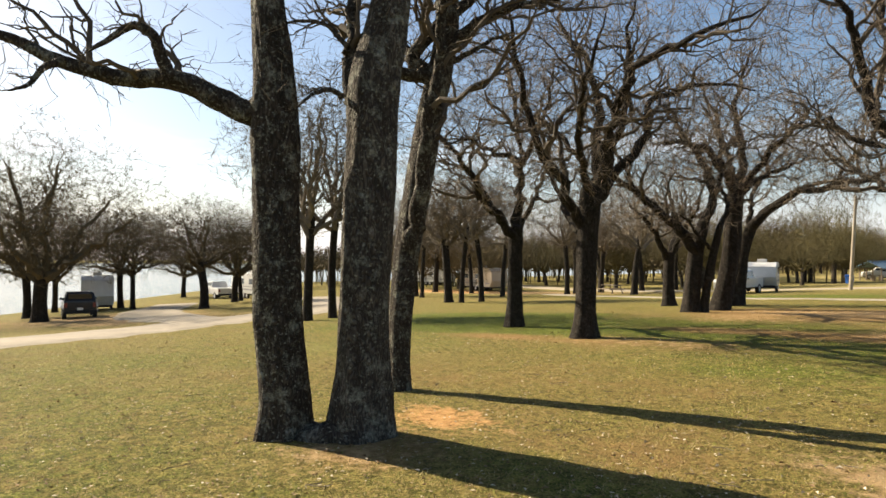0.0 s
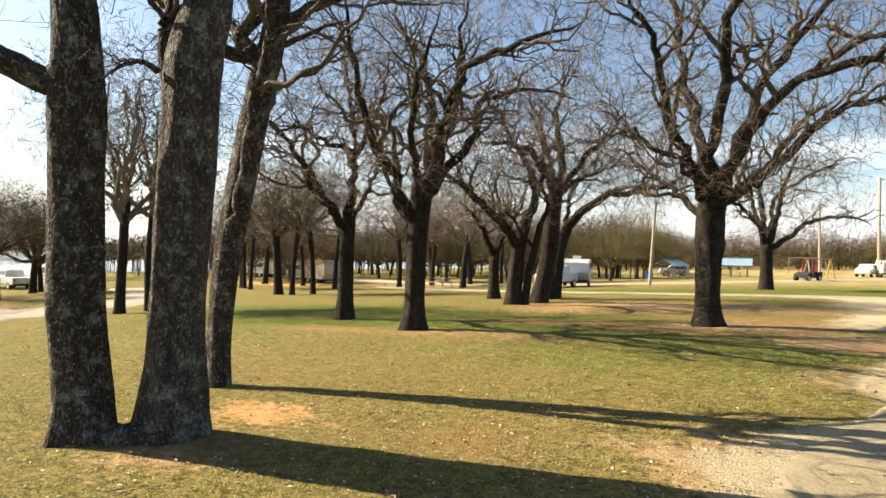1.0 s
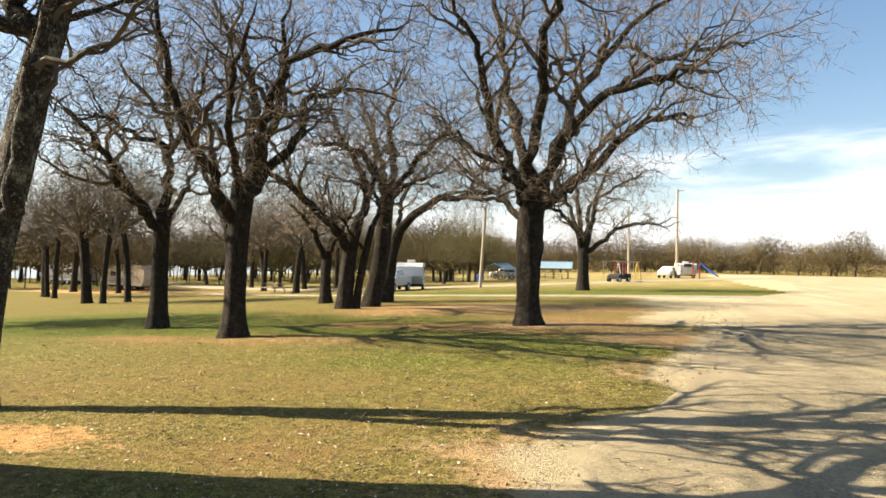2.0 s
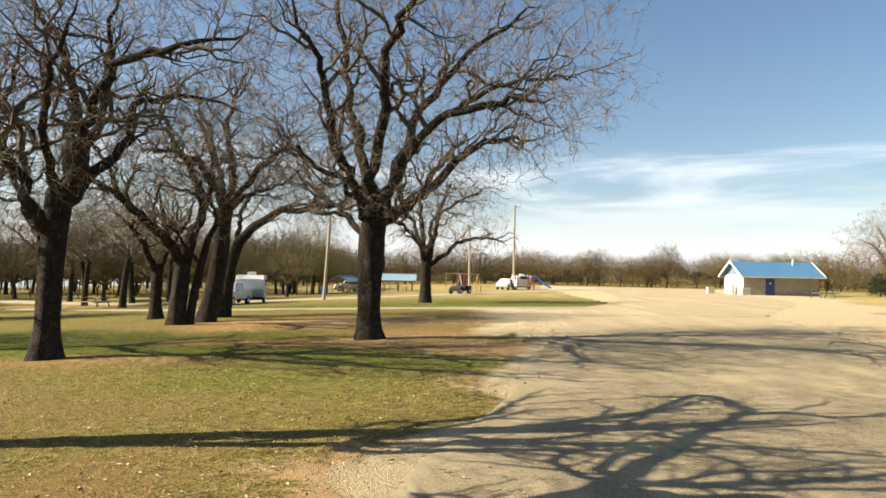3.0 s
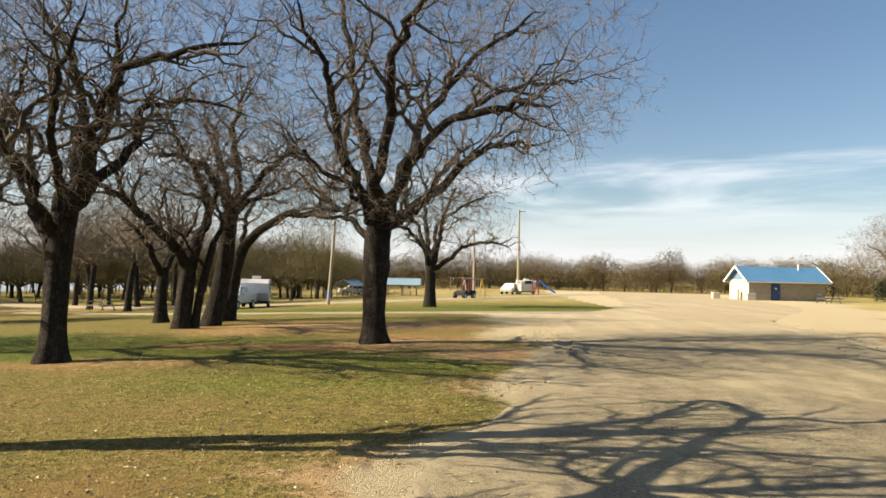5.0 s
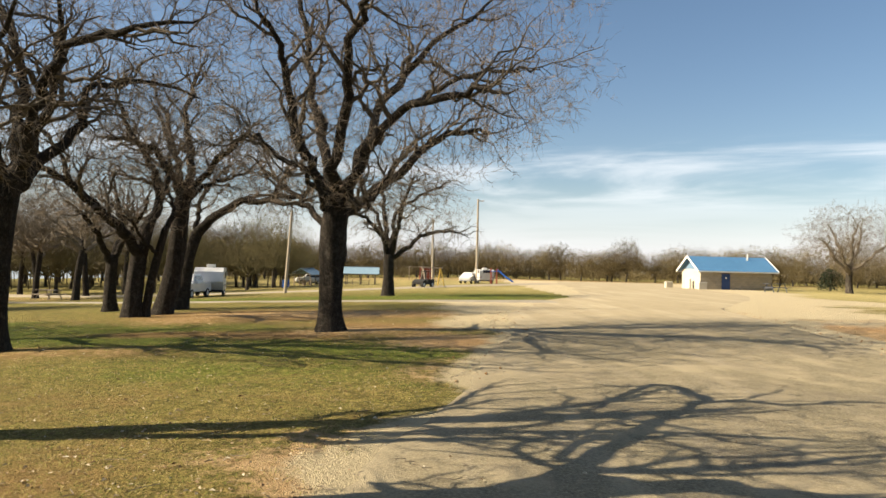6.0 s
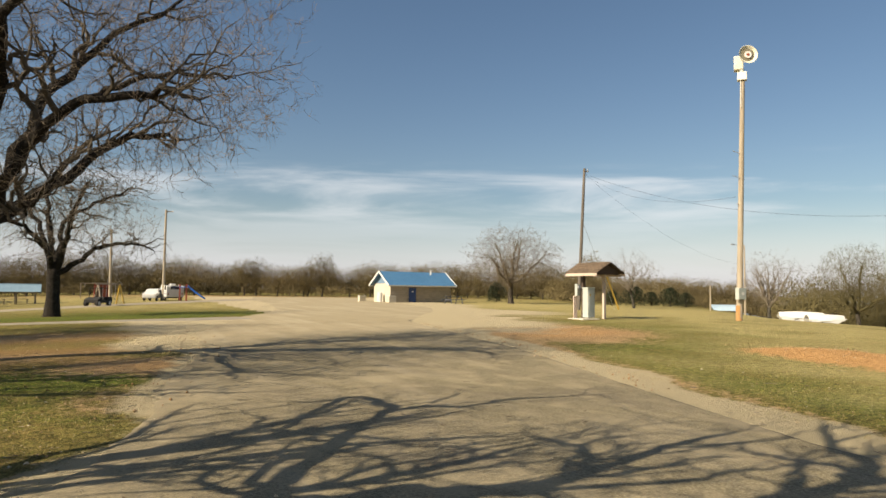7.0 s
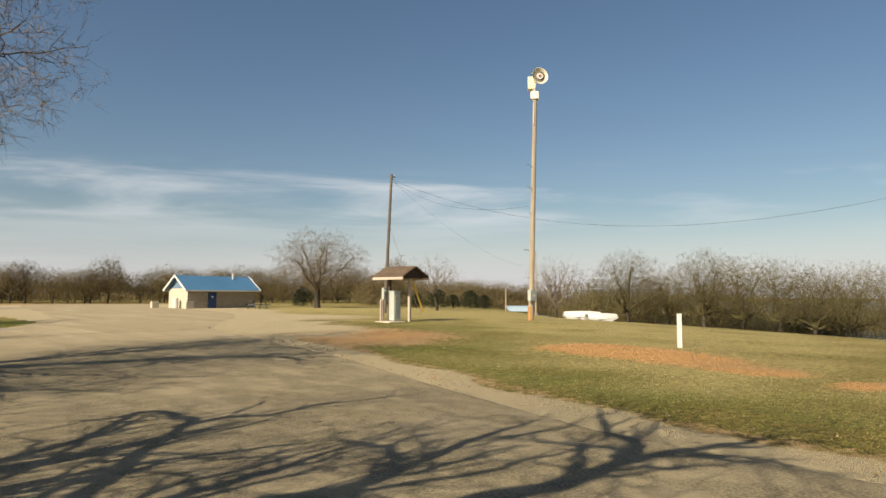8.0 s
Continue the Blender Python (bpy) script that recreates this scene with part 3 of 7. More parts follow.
GREEN = ((-4.0, 14.5, 5.0, 1.4, 0.9), (-11.0, 15.2, 6.0, 1.2, 1.1), (-14.0, 19.5, 7.0, 2.4, 1.4), (-18.0, 16.5, 4.0, 3.0, 1.0), (-1.8, 14.6, 1.6, 1.6, 0.5), (-7.5, 2.2, 2.5, 1.4, 0.25), (-14.0, 8.0, 3.0, 8.0, 0.2), (10.5, 7.0, 2.2, 4.0, 0.45), (13.0, 15.0, 3.0, 5.0, 0.35), (20.0, 22.0, 5.0, 6.0, 0.3), 
         (-12.0, 44.0, 14.0, 3.0, 0.9), (2.0, 50.0, 9.0, 7.0, 0.5), (-4.0, 11.0, 3.0, 1.5, 0.35), (38.0, 80.0, 14.0, 5.0, 0.15), (-3.5, 4.2, 1.4, 0.5, 0.4))
LITTER = ((-5.0, 26.0, 7.0, 3.4, 1.1), (-1.6, 20.4, 2.6, 1.2, 0.9), (-7.4, 17.0, 3.4, 0.8, 0.7), (-12.0, 12.8, 3.0, 0.6, 0.6), (-9.5, 22.0, 5.0, 3.5, 0.6), (-8.0, 13.4, 4.0, 1.2, 0.7), (-2.5, 17.0, 4.0, 2.2, 0.7), (-3.6, 4.9, 1.6, 0.9, 0.35), (-5.2, 3.6, 0.9, 0.7, 0.8),
          (-3.4, 7.2, 3.4, 2.2, 0.36), (-7.0, 9.5, 4.0, 2.5, 0.3), (-9.0, 6.0, 3.0, 2.0, 0.3), (-44.0, 15.0, 12.0, 8.0, 0.6), (-35.0, 40.0, 14.0, 8.0, 0.4))
CLAY = ((-58.0, 59.5, 11.0, 3.6, 0.7), (16.0, 11.6, 2.6, 3.4, 1.0), (13.6, 6.0, 1.2, 2.4, 0.9), (14.4, 23.0, 3.2, 4.6, 0.5), (0.4, 15.6, 1.6, 1.4, 0.3), (-5.6, 5.0, 1.2, 0.8, 0.6))
STRAW = ((12.5, 5.0, 4.0, 5.0, 0.5), (14.0, 12.0, 5.0, 6.0, 0.45), (22.0, 10.0, 7.0, 8.0, 0.6), (34.0, 32.0, 14.0, 12.0, 0.9), (48.0, 50.0, 22.0, 18.0, 0.9), (40.0, 78.0, 30.0, 14.0, 0.8), (24.0, 20.0, 6.0, 6.0, 0.45), (30.0, 14.0, 8.0, 8.0, 0.5), (-10.0, 70.0, 50.0, 16.0, 0.35),
         (0.0, 120.0, 120.0, 40.0, 0.7), (-12.0, 9.0, 6.0, 4.0, 0.25))
GRAVEL = ((13.4, 30.0, 2.6, 4.0, 0.6), (14.0, 24.0, 3.2, 5.0, 0.24), (1.5, 22.0, 2.4, 4.0, 1.0), (2.0, 32.0, 3.0, 5.0, 1.2), (2.0, 38.5, 5.0, 2.0, 1.2), (14.0, 33.0, 4.0, 8.0, 1.0), (22.0, 50.0, 7.0, 12.0, 1.2), (28.0, 84.0, 9.0, 14.0, 1.1))


def blobs(x, y, spots):
    v = np.zeros_like(x)
    for cx, cy, rx, ry, a in spots:
        v = v + a * np.exp(-(((x - cx) / rx) ** 2 + ((y - cy) / ry) ** 2))
    return v


def build_ground():
    rings = [0.0]
    r = 0.6
    while r < 1900:
        rings.append(r)
        r = r * 1.026 + 0.02
    rings = np.array(rings[1:])
    az = np.radians(np.concatenate([np.arange(-112, 100, 0.6), np.arange(100, 248, 6.0)]))
    A, Rr = np.meshgrid(az, rings)
    x, y = np.sin(A) * Rr, np.cos(A) * Rr
    z = ground_z(x, y)
    rough = np.array([noise.noise(Vector((a * 0.45, c * 0.45, 3.1))) * 0.035 + noise.noise(Vector((a * 1.7, c * 1.7, 7.7))) * 0.014
                      for a, c in zip(x.ravel(), y.ravel())]).reshape(x.shape)
    calm = (x > curve_at(ROAD_LEFT, y) - 0.6) & (x < curve_at(ROAD_RIGHT, y) + 0.3) & (y > -15) & (y < 34)
    calm = calm | ((y >= 31) & (y < 160) & (x > 2) & (x < 44))
    z = z + np.where(calm, -0.006, rough) * np.clip(2.0 - np.hypot(x, y) / 60, 0, 1)
    mound = 0.17 * np.exp(-(((x - 16.3) / 1.2) ** 2 + ((y - 12.2) / 1.5) ** 2)) + 0.09 * np.exp(-(((x - 15.2) / 1.0) ** 2 + ((y - 9.8) / 1.2) ** 2))
    z = z + mound * (1 + 9 * rough)
    n, m = x.shape
    verts = np.stack([x, y, z], -1).reshape(-1, 3)
    i, j = np.meshgrid(np.arange(n - 1), np.arange(m), indexing="ij")
    k = (j + 1) % m
    faces = np.stack([i * m + j, i * m + k, (i + 1) * m + k, (i + 1) * m + j], -1).reshape(-1, 4)
    verts = np.vstack([verts, [[0, 0, gz(0, 0)]]])
    caps = [[len(verts) - 1, int(q2), int(q)] for q, q2 in zip(range(m), np.roll(np.arange(m), -1))]
    ob = mesh_object("ground", verts, faces.tolist() + caps, ground_material(), None, True)
    vx, vy = verts[:, 0], verts[:, 1]
    wob = np.array([noise.noise(Vector((a * 0.5, c * 0.5, 1.0))) for a, c in zip(vx, vy)])
    on = (vy > -14) & (vy < 36)
    off_r, off_l = vx - curve_at(ROAD_RIGHT, vy), curve_at(ROAD_LEFT, vy) - vx
    sway = np.array([noise.noise(Vector((c * 0.4, 2.0, 5.0))) + 0.5 * noise.noise(Vector((c * 1.3, 2.0, 9.0))) for c in vy])
    verge = np.where(on, (1.15 + 0.3 * sway) * np.exp(-((off_r - 0.35 - 0.1 * sway) / (0.62 + 0.2 * sway)) ** 2) + (0.65 + 0.5 * sway) * np.exp(-((off_l + 0.1) / (0.6 + 0.35 * sway)) ** 2), 0)
    bare = np.where(on, 0.45 * np.exp(-((off_r - 1.05) / 0.45) ** 2) + (0.2 + 0.5 * sway) * np.exp(-((off_l - 0.5 - 0.4 * sway) / (0.55 + 0.4 * sway)) ** 2), 0)
    yard = vx - np.interp(vy, YARD_Y, YARD_RIGHT)
    verge = verge + np.where((vy > 31) & (vy < 150), 1.1 * np.exp(-np.maximum(yard, 0) / (1.5 + 0.03 * np.maximum(vy, 0))) * (vx > 8), 0)
    for name, spots, more in (("dirt", DIRT, bare), ("litter", LITTER, 0), ("clay", CLAY, 0), ("straw", STRAW, 0), ("green", GREEN, 0), ("gravel", GRAVEL, verge)):
        at = ob.data.attributes.new(name, "FLOAT", "POINT")
        at.data.foreach_set("value", ((blobs(vx, vy, spots) + more) * (1 + 0.6 * wob)).astype(np.float32))
    return tagged(ob, "dry winter lawn with green patches and bare orange soil", "ground", kind="structure")


build_ground()



def road_material():
    """Worn asphalt that goes over into pale dust, by the sheet's own dust value."""
    m = material("worn_asphalt", (0.105, 0.088, 0.054), (0.29, 0.247, 0.153), scale=30, rough=0.92, bump=0.7, bump_scale=75, big=0.4, spec=0.15)
    n, l = m.node_tree.nodes, m.node_tree.links
    b = n["Principled BSDF"]
    old = b.inputs["Base Color"].links[0].from_socket
    co = n["Texture Coordinate"]

    def tex(scale, detail, stretch=None):
        t = n.new("ShaderNodeTexNoise")
        t.inputs["Scale"].default_value, t.inputs["Detail"].default_value = scale, detail
        if stretch:
            mp = n.new("ShaderNodeMapping")
            mp.inputs["Scale"].default_value = stretch
            l.new(co.outputs["Object"], mp.inputs[0])
            l.new(mp.outputs[0], t.inputs["Vector"])
        else:
            l.new(co.outputs["Object"], t.inputs["Vector"])
        return t.outputs["Fac"]

    def span(v, lo, hi, top):
        r = n.new("ShaderNodeMapRange")
        r.inputs["From Min"].default_value, r.inputs["From Max"].default_value, r.inputs["To Max"].default_value = lo, hi, top
        l.new(v, r.inputs["Value"])
        return r.outputs["Result"]

    def over(f, a, colour):
        x = n.new("ShaderNodeMix"); x.data_type = "RGBA"
        l.new(f, x.inputs["Factor"]); l.new(a, x.inputs["A"])
        x.inputs["B"].default_value = rgb(colour)
        return x.outputs["Result"]

    # dark old patches, tyre polish, pale aggregate, cracks, dust
    old = over(span(tex(1.1, 6.0, (1.6, 0.22, 1.0)), 0.52, 0.70, 0.4), old, (0.34, 0.29, 0.205))
    cr = n.new("ShaderNodeTexVoronoi")
    cr.feature, cr.inputs["Scale"].default_value = "DISTANCE_TO_EDGE", 0.55
    wv = n.new("ShaderNodeMix"); wv.data_type = "VECTOR"; wv.inputs["Factor"].default_value = 0.25
    wt = n.new("ShaderNodeTexNoise"); wt.inputs["Scale"].default_value = 1.5
    l.new(co.outputs["Object"], wt.inputs["Vector"])
    l.new(co.outputs["Object"], wv.inputs["A"]); l.new(wt.outputs["Color"], wv.inputs["B"])
    l.new(wv.outputs["Result"], cr.inputs["Vector"])
    old = over(span(cr.outputs["Distance"], 0.010, 0.0, 0.3), old, (0.07, 0.06, 0.045))
    col = over(span(tex(0.5, 5.0), 0.5, 0.68, 0.45), old, (0.133, 0.112, 0.083))
    col = over(span(tex(48, 4.0), 0.54, 0.68, 0.5), col, (0.41, 0.35, 0.24))
    col = over(span(tex(26, 5.0), 0.46, 0.32, 0.45), col, (0.085, 0.072, 0.048))
    col = over(span(tex(1.7, 7.0, (1.0, 0.6, 1.0)), 0.48, 0.66, 0.6), col, (0.33, 0.275, 0.175))
    a = n.new("ShaderNodeAttribute")
    a.attribute_name = "dust"
    sm = n.new("ShaderNodeMath"); sm.operation = "MULTIPLY_ADD"
    sm.inputs[1].default_value = 1.2
    l.new(a.outputs["Fac"], sm.inputs[0])
    sub = n.new("ShaderNodeMath"); sub.operation = "MULTIPLY_ADD"
    sub.inputs[1].default_value, sub.inputs[2].default_value = 1.1, -0.6
    l.new(tex(0.9, 6.0, (1.0, 0.35, 1.0)), sub.inputs[0])
    l.new(sub.outputs[0], sm.inputs[2])
    dust = n.new("ShaderNodeMix"); dust.data_type = "RGBA"
    dust.inputs["A"].default_value, dust.inputs["B"].default_value = (0.255, 0.211, 0.132, 1), (0.372, 0.312, 0.20, 1)
    l.new(tex(7, 5.0), dust.inputs["Factor"])
    x = n.new("ShaderNodeMix"); x.data_type = "RGBA"
    l.new(span(sm.outputs[0], 0.25, 0.85, 0.95), x.inputs["Factor"])
    tracks = over(span(tex(0.7, 5.0, (1.4, 0.10, 1.0)), 0.46, 0.66, 0.6), dust.outputs["Result"], (0.43, 0.37, 0.25))
    tracks = over(span(tex(1.6, 6.0, (0.5, 0.5, 1.0)), 0.54, 0.72, 0.45), tracks, (0.21, 0.17, 0.105))
    l.new(col, x.inputs["A"]); l.new(tracks, x.inputs["B"])
    # dark line on the right rim: the edge crack's shadow put into the colour
    e = n.new("ShaderNodeAttribute")
    e.attribute_name = "edge_crack_shade"
    l.new(over(span(e.outputs["Fac"], 0.3, 0.8, 0.8), x.outputs["Result"], (0.06, 0.05, 0.038)), b.inputs["Base Color"])
    return m


ASPHALT = road_material()
DUST = material("pale_gravel", (0.225, 0.192, 0.135), (0.33, 0.285, 0.21), scale=6, rough=0.95, bump=0.4, bump_scale=50, big=0.9)
TRACK = material("gravel_lane", (0.185, 0.16, 0.122), (0.285, 0.252, 0.197), scale=4, rough=0.95, bump=0.4, bump_scale=40, big=0.9)


def lane(name, mat, ys, left, right, lift, cols, label, seed, rag=0.08):
    """A flat sheet between two edges that wander a little, laid on the ground."""
    rows = []
    for q, y in enumerate(ys):
        a = curve_at(left, y) + rag * 2.2 * noise.noise(Vector((y * 0.9, seed, 0))) + rag * noise.noise(Vector((y * 4.1, seed, 2)))
        c = curve_at(right, y) + rag * 0.5 * noise.noise(Vector((y * 1.3, seed + 5, 0))) + rag * 0.4 * noise.noise(Vector((y * 5.0, seed + 5, 2)))
        u = np.linspace(0, 1, cols)
        x = a + (c - a) * u
        edge = np.minimum(u, 1 - u) * (cols - 1)
        z = ground_z(x, np.full(cols, y)) + np.where(edge < 0.5, -0.0075, lift)
        rows.append(np.stack([x, np.full(cols, y), z], -1))
    v = np.concatenate(rows)
    n = len(ys)
    i, j = np.meshgrid(np.arange(n - 1), np.arange(cols - 1), indexing="ij")
    f = np.stack([i * cols + j, i * cols + j + 1, (i + 1) * cols + j + 1, (i + 1) * cols + j], -1).reshape(-1, 4)
    ob = mesh_object(name, v, f, mat, None, True)
    x, y = v[:, 0], v[:, 1]
    u = np.clip((y - 17) / 15, 0, 1)
    rim = np.exp(-np.maximum(x - curve_at(left, y), 0) / 1.1) * 0.5 + 0.15 * np.exp(-np.maximum(curve_at(right, y) - x, 0) / 0.4)
    # a paler band across the road about y = 12
    mid = 0.35 * np.exp(-((y - 12.0) / 1.6) ** 2)
    at = ob.data.attributes.new("dust", "FLOAT", "POINT")
    at.data.foreach_set("value", np.clip(u * u * (3 - 2 * u) + rim * (y < 36) + mid, 0, 1.2).astype(np.float32))
    # where the edge crack's shadow is painted, uneven along the right rim
    crack_shade = ob.data.attributes.new("edge_crack_shade", "FLOAT", "POINT")
    crack_shade.data.foreach_set("value", ((np.arange(len(x)) % cols == cols - 1) * (y < 33.5) * (1.0 + 0.5 * np.sin(y * 2.1) * np.sin(y * 0.7))).astype(np.float32))
    return tagged(ob, label, "road", kind="structure")


def steps_between(a, b, first, growth):
    out, s = [a], first
    while out[-1] < b:
        out.append(out[-1] + s)
        s *= growth
    return np.array(out)


lane("road", ASPHALT, np.arange(-14, 33.01, 0.2), ROAD_LEFT, ROAD_RIGHT, 0.0015, 90, "worn grey asphalt road dusted with sand", 1.0)
lane("road_gravel", ASPHALT, steps_between(31.5, 150, 0.4, 1.03), ((31.5, 2.8), (42, 5), (50, 8), (60, 10.3), (80, 13), (110, 15), (150, 20)),
     tuple(zip(YARD_Y, YARD_RIGHT)), 0.009, 30, "pale dusty gravel yard leading to the woods", 2.0, 0.35)


def ribbon(name, mat, centre, half, lift, label, seed, n=120, cols=9, rag=0.2):
    c = resample([(x, y, 0) for x, y in centre], n)[:, :2]
    t = unit(np.gradient(c, axis=0))
    nr = np.stack([t[:, 1], -t[:, 0]], -1)
    u = np.linspace(-1, 1, cols)
    h = np.interp(np.linspace(0, 1, n), np.linspace(0, 1, len(half)), half)
    wob = np.array([[1 + rag * noise.noise(Vector((k * 0.35, s, seed))) for s in (0.0, 9.0)] for k in range(n)])
    hw = np.where(u[None, :] < 0, wob[:, :1], wob[:, 1:]) * h[:, None]
    p = c[:, None, :] + (u[None, :] * hw)[..., None] * nr[:, None, :]
    z = ground_z(p[..., 0], p[..., 1]) + np.where(np.abs(u) > 0.99, -0.04, lift)[None, :]
    v = np.concatenate([p, z[..., None]], -1).reshape(-1, 3)
    i, j = np.meshgrid(np.arange(n - 1), np.arange(cols - 1), indexing="ij")
    f = np.stack([i * cols + j, i * cols + j + 1, (i + 1) * cols + j + 1, (i + 1) * cols + j], -1).reshape(-1, 4)
    return tagged(mesh_object(name, v, f, mat), label, "road", kind="structure")


ribbon("lane_lake", TRACK, ((-16, -16), (-22, -4), (-25, 5), (-28.5, 12), (-33, 20), (-42, 30), (-60, 40)), (2.6, 2.7, 2.6, 2.5, 2.5, 2.5), 0.06, "pale gravel lane beside the lake", 4.0)
ribbon("lane_site", TRACK, ((-30, 14), (-40, 15.5), (-50, 19), (-62, 26)), (1.6, 2.4, 2.2, 2.0), 0.07, "pale gravel camping pitch", 5.0, 60)
ribbon("lane_cross", TRACK, ((5, 39.5), (-1, 38.6), (-9, 37.8), (-18, 40), (-28, 46), (-42, 56)), (2.0, 1.0, 0.7, 0.6, 0.8, 1.0), 0.045, "pale gravel track across the lawn", 6.0)
ribbon("lane_far", DUST, ((14, 112), (-2, 84), (-12, 70), (-30, 66), (-60, 76), (-100, 100)), (3.0, 2.6, 2.4, 2.4, 2.4, 2.4), 0.07, "pale gravel camp road", 7.0)

# water
WATER = bpy.data.materials.new("lake_water")
WATER.use_nodes = True
_n, _l = WATER.node_tree.nodes, WATER.node_tree.links
_b = _n["Principled BSDF"]
_b.inputs["Base Color"].default_value = (0.10, 0.13, 0.13, 1)
_b.inputs["Roughness"].default_value = 0.12
_co = _n.new("ShaderNodeTexCoord")
_mp = _n.new("ShaderNodeMapping")
_mp.inputs["Scale"].default_value = (1.0, 0.35, 1.0)
_l.new(_co.outputs["Object"], _mp.inputs[0])
_w = _n.new("ShaderNodeTexNoise")
_w.inputs["Scale"].default_value, _w.inputs["Detail"].default_value = 1.1, 5.0
_l.new(_mp.outputs[0], _w.inputs["Vector"])
_bp = _n.new("ShaderNodeBump")
_bp.inputs["Strength"].default_value, _bp.inputs["Distance"].default_value = 0.7, 0.25
_l.new(_w.outputs["Fac"], _bp.inputs["Height"])
_l.new(_bp.outputs["Normal"], _b.inputs["Normal"])
bm = bmesh.new()
bmesh.ops.create_circle(bm, cap_ends=True, segments=96, radius=1500)
lake = part("water", bm, WATER)
lake.location = (0, 0, LAKE_Z)
tagged(lake, "pale rippled lake glittering in low sun", "lake", kind="structure")

# ================= trees =================
OAK_A = dict(at=(-6.27, 3.40), heading=61.6,
    trunk_pts=[(0.0, 0, -0.12), (0.01, 0.0, 0.39), (-0.05, 0.0, 1.18), (-0.07, 0.0, 2.09), (-0.08, 0.0, 2.95), (-0.11, 0.0, 3.69), (-0.18, 0.0, 4.37), (-0.22, 0.0, 4.99)], trunk_r=[0.257, 0.251, 0.246, 0.24, 0.246, 0.193, 0.17, 0.146],
    limbs=[([(-0.19, 0.0, 3.28), (-0.35, 0.07, 3.23), (-0.68, 0.14, 3.39), (-1.11, 0.21, 3.55), (-1.59, 0.29, 3.55), (-2.1, 0.36, 3.69), (-2.66, 0.43, 3.93), (-3.25, 0.5, 4.06)], 0.146, 0.058),
           ([(-1.09, -0.0, 3.51), (-1.17, -0.06, 3.72), (-1.23, -0.12, 3.88), (-1.39, -0.18, 3.93), (-1.59, -0.24, 3.76), (-1.77, -0.3, 3.6)], 0.07, 0.023),
           ([(-2.02, -0.0, 3.6), (-2.15, -0.1, 3.49), (-2.24, -0.2, 3.31), (-2.38, -0.3, 3.22)], 0.041, 0.015),
           ([(-0.22, -0.0, 4.99), (-0.42, -0.2, 5.48), (-0.82, -0.4, 5.73), (-1.27, -0.6, 5.78)], 0.099, 0.029),
           ([(-0.21, 0, 5.05), (0.06, 0.31, 6.49), (0.12, 0.14, 7.02), (1.14, -0.66, 7.56), (1.39, -0.89, 8.09)], 0.14, 0.06),
           ([(-0.21, 0, 5.05), (-1.54, 0.24, 8.09), (-1.07, -0.71, 8.62), (-1.1, -1.48, 9.16), (-1.38, -1.56, 9.69)], 0.145, 0.06),
           ([(-0.21, 0, 5.05), (-1.16, 0.05, 7.69), (-1.3, -0.37, 8.14), (-0.61, -1.03, 8.59), (0.11, -0.7, 9.04), (1.15, -0.75, 9.49)], 0.145, 0.055)])
OAK_B = dict(at=(-5.625, 3.90), heading=55.1,
    trunk_pts=[(-0.03, 0, -0.12), (-0.0, 0.0, 0.4), (0.01, 0.0, 1.18), (0.04, 0.0, 1.96), (0.07, 0.0, 2.75), (0.11, 0.0, 3.49), (0.24, 0.0, 4.12), (0.32, 0.0, 4.76), (0.37, 0.0, 5.39)], trunk_r=[0.284, 0.282, 0.258, 0.254, 0.255, 0.260, 0.203, 0.169, 0.152],
    limbs=[([(-0.04, 0.0, 3.12), (-0.14, 0.12, 3.57), (-0.1, 0.24, 4.07), (-0.14, 0.36, 4.7), (-0.27, 0.48, 5.41), (-0.45, 0.6, 6.13)], 0.09, 0.034),
           ([(-0.2, -0.0, 3.35), (-0.32, -0.13, 3.38), (-0.48, -0.27, 3.31), (-0.64, -0.4, 3.13)], 0.034, 0.011),
           ([(-0.15, 0.0, 3.84), (-0.27, 0.07, 4.0), (-0.46, 0.15, 4.14), (-0.77, 0.22, 4.13), (-1.0, 0.3, 4.09)], 0.031, 0.011),
           ([(0.3, 0, 4.95), (-0.88, 0.9, 4.98), (-0.2, 0.96, 5.24), (0.81, 1.2, 5.5), (2.31, 1.48, 5.76), (3.44, 1.74, 6.03)], 0.14, 0.12),
           ([(3.34, 1.73, 6.03), (3.97, 2.71, 6.23), (2.93, 3.09, 6.43), (0.62, 3.19, 6.63), (-0.72, 3.7, 6.83)], 0.075, 0.045),
           ([(0.3, 0, 4.95), (-0.75, 1.71, 6.08), (-0.79, 1.71, 6.74), (-0.6, 1.68, 7.41), (-0.36, 1.75, 8.08)], 0.14, 0.055),
           ([(0.34, 0, 5.35), (-1.19, 1.32, 6.88), (-1.38, 1.0, 7.43), (-1.18, 1.17, 7.98), (-0.89, 1.78, 8.53), (-1.01, 2.91, 9.08)], 0.14, 0.055),
           ([(3.1, 1.76, 6.03), (3.31, 1.63, 6.3), (3.23, 1.31, 6.58), (3.64, 1.05, 6.85), (4.42, -0.2, 7.13)], 0.08, 0.04)])
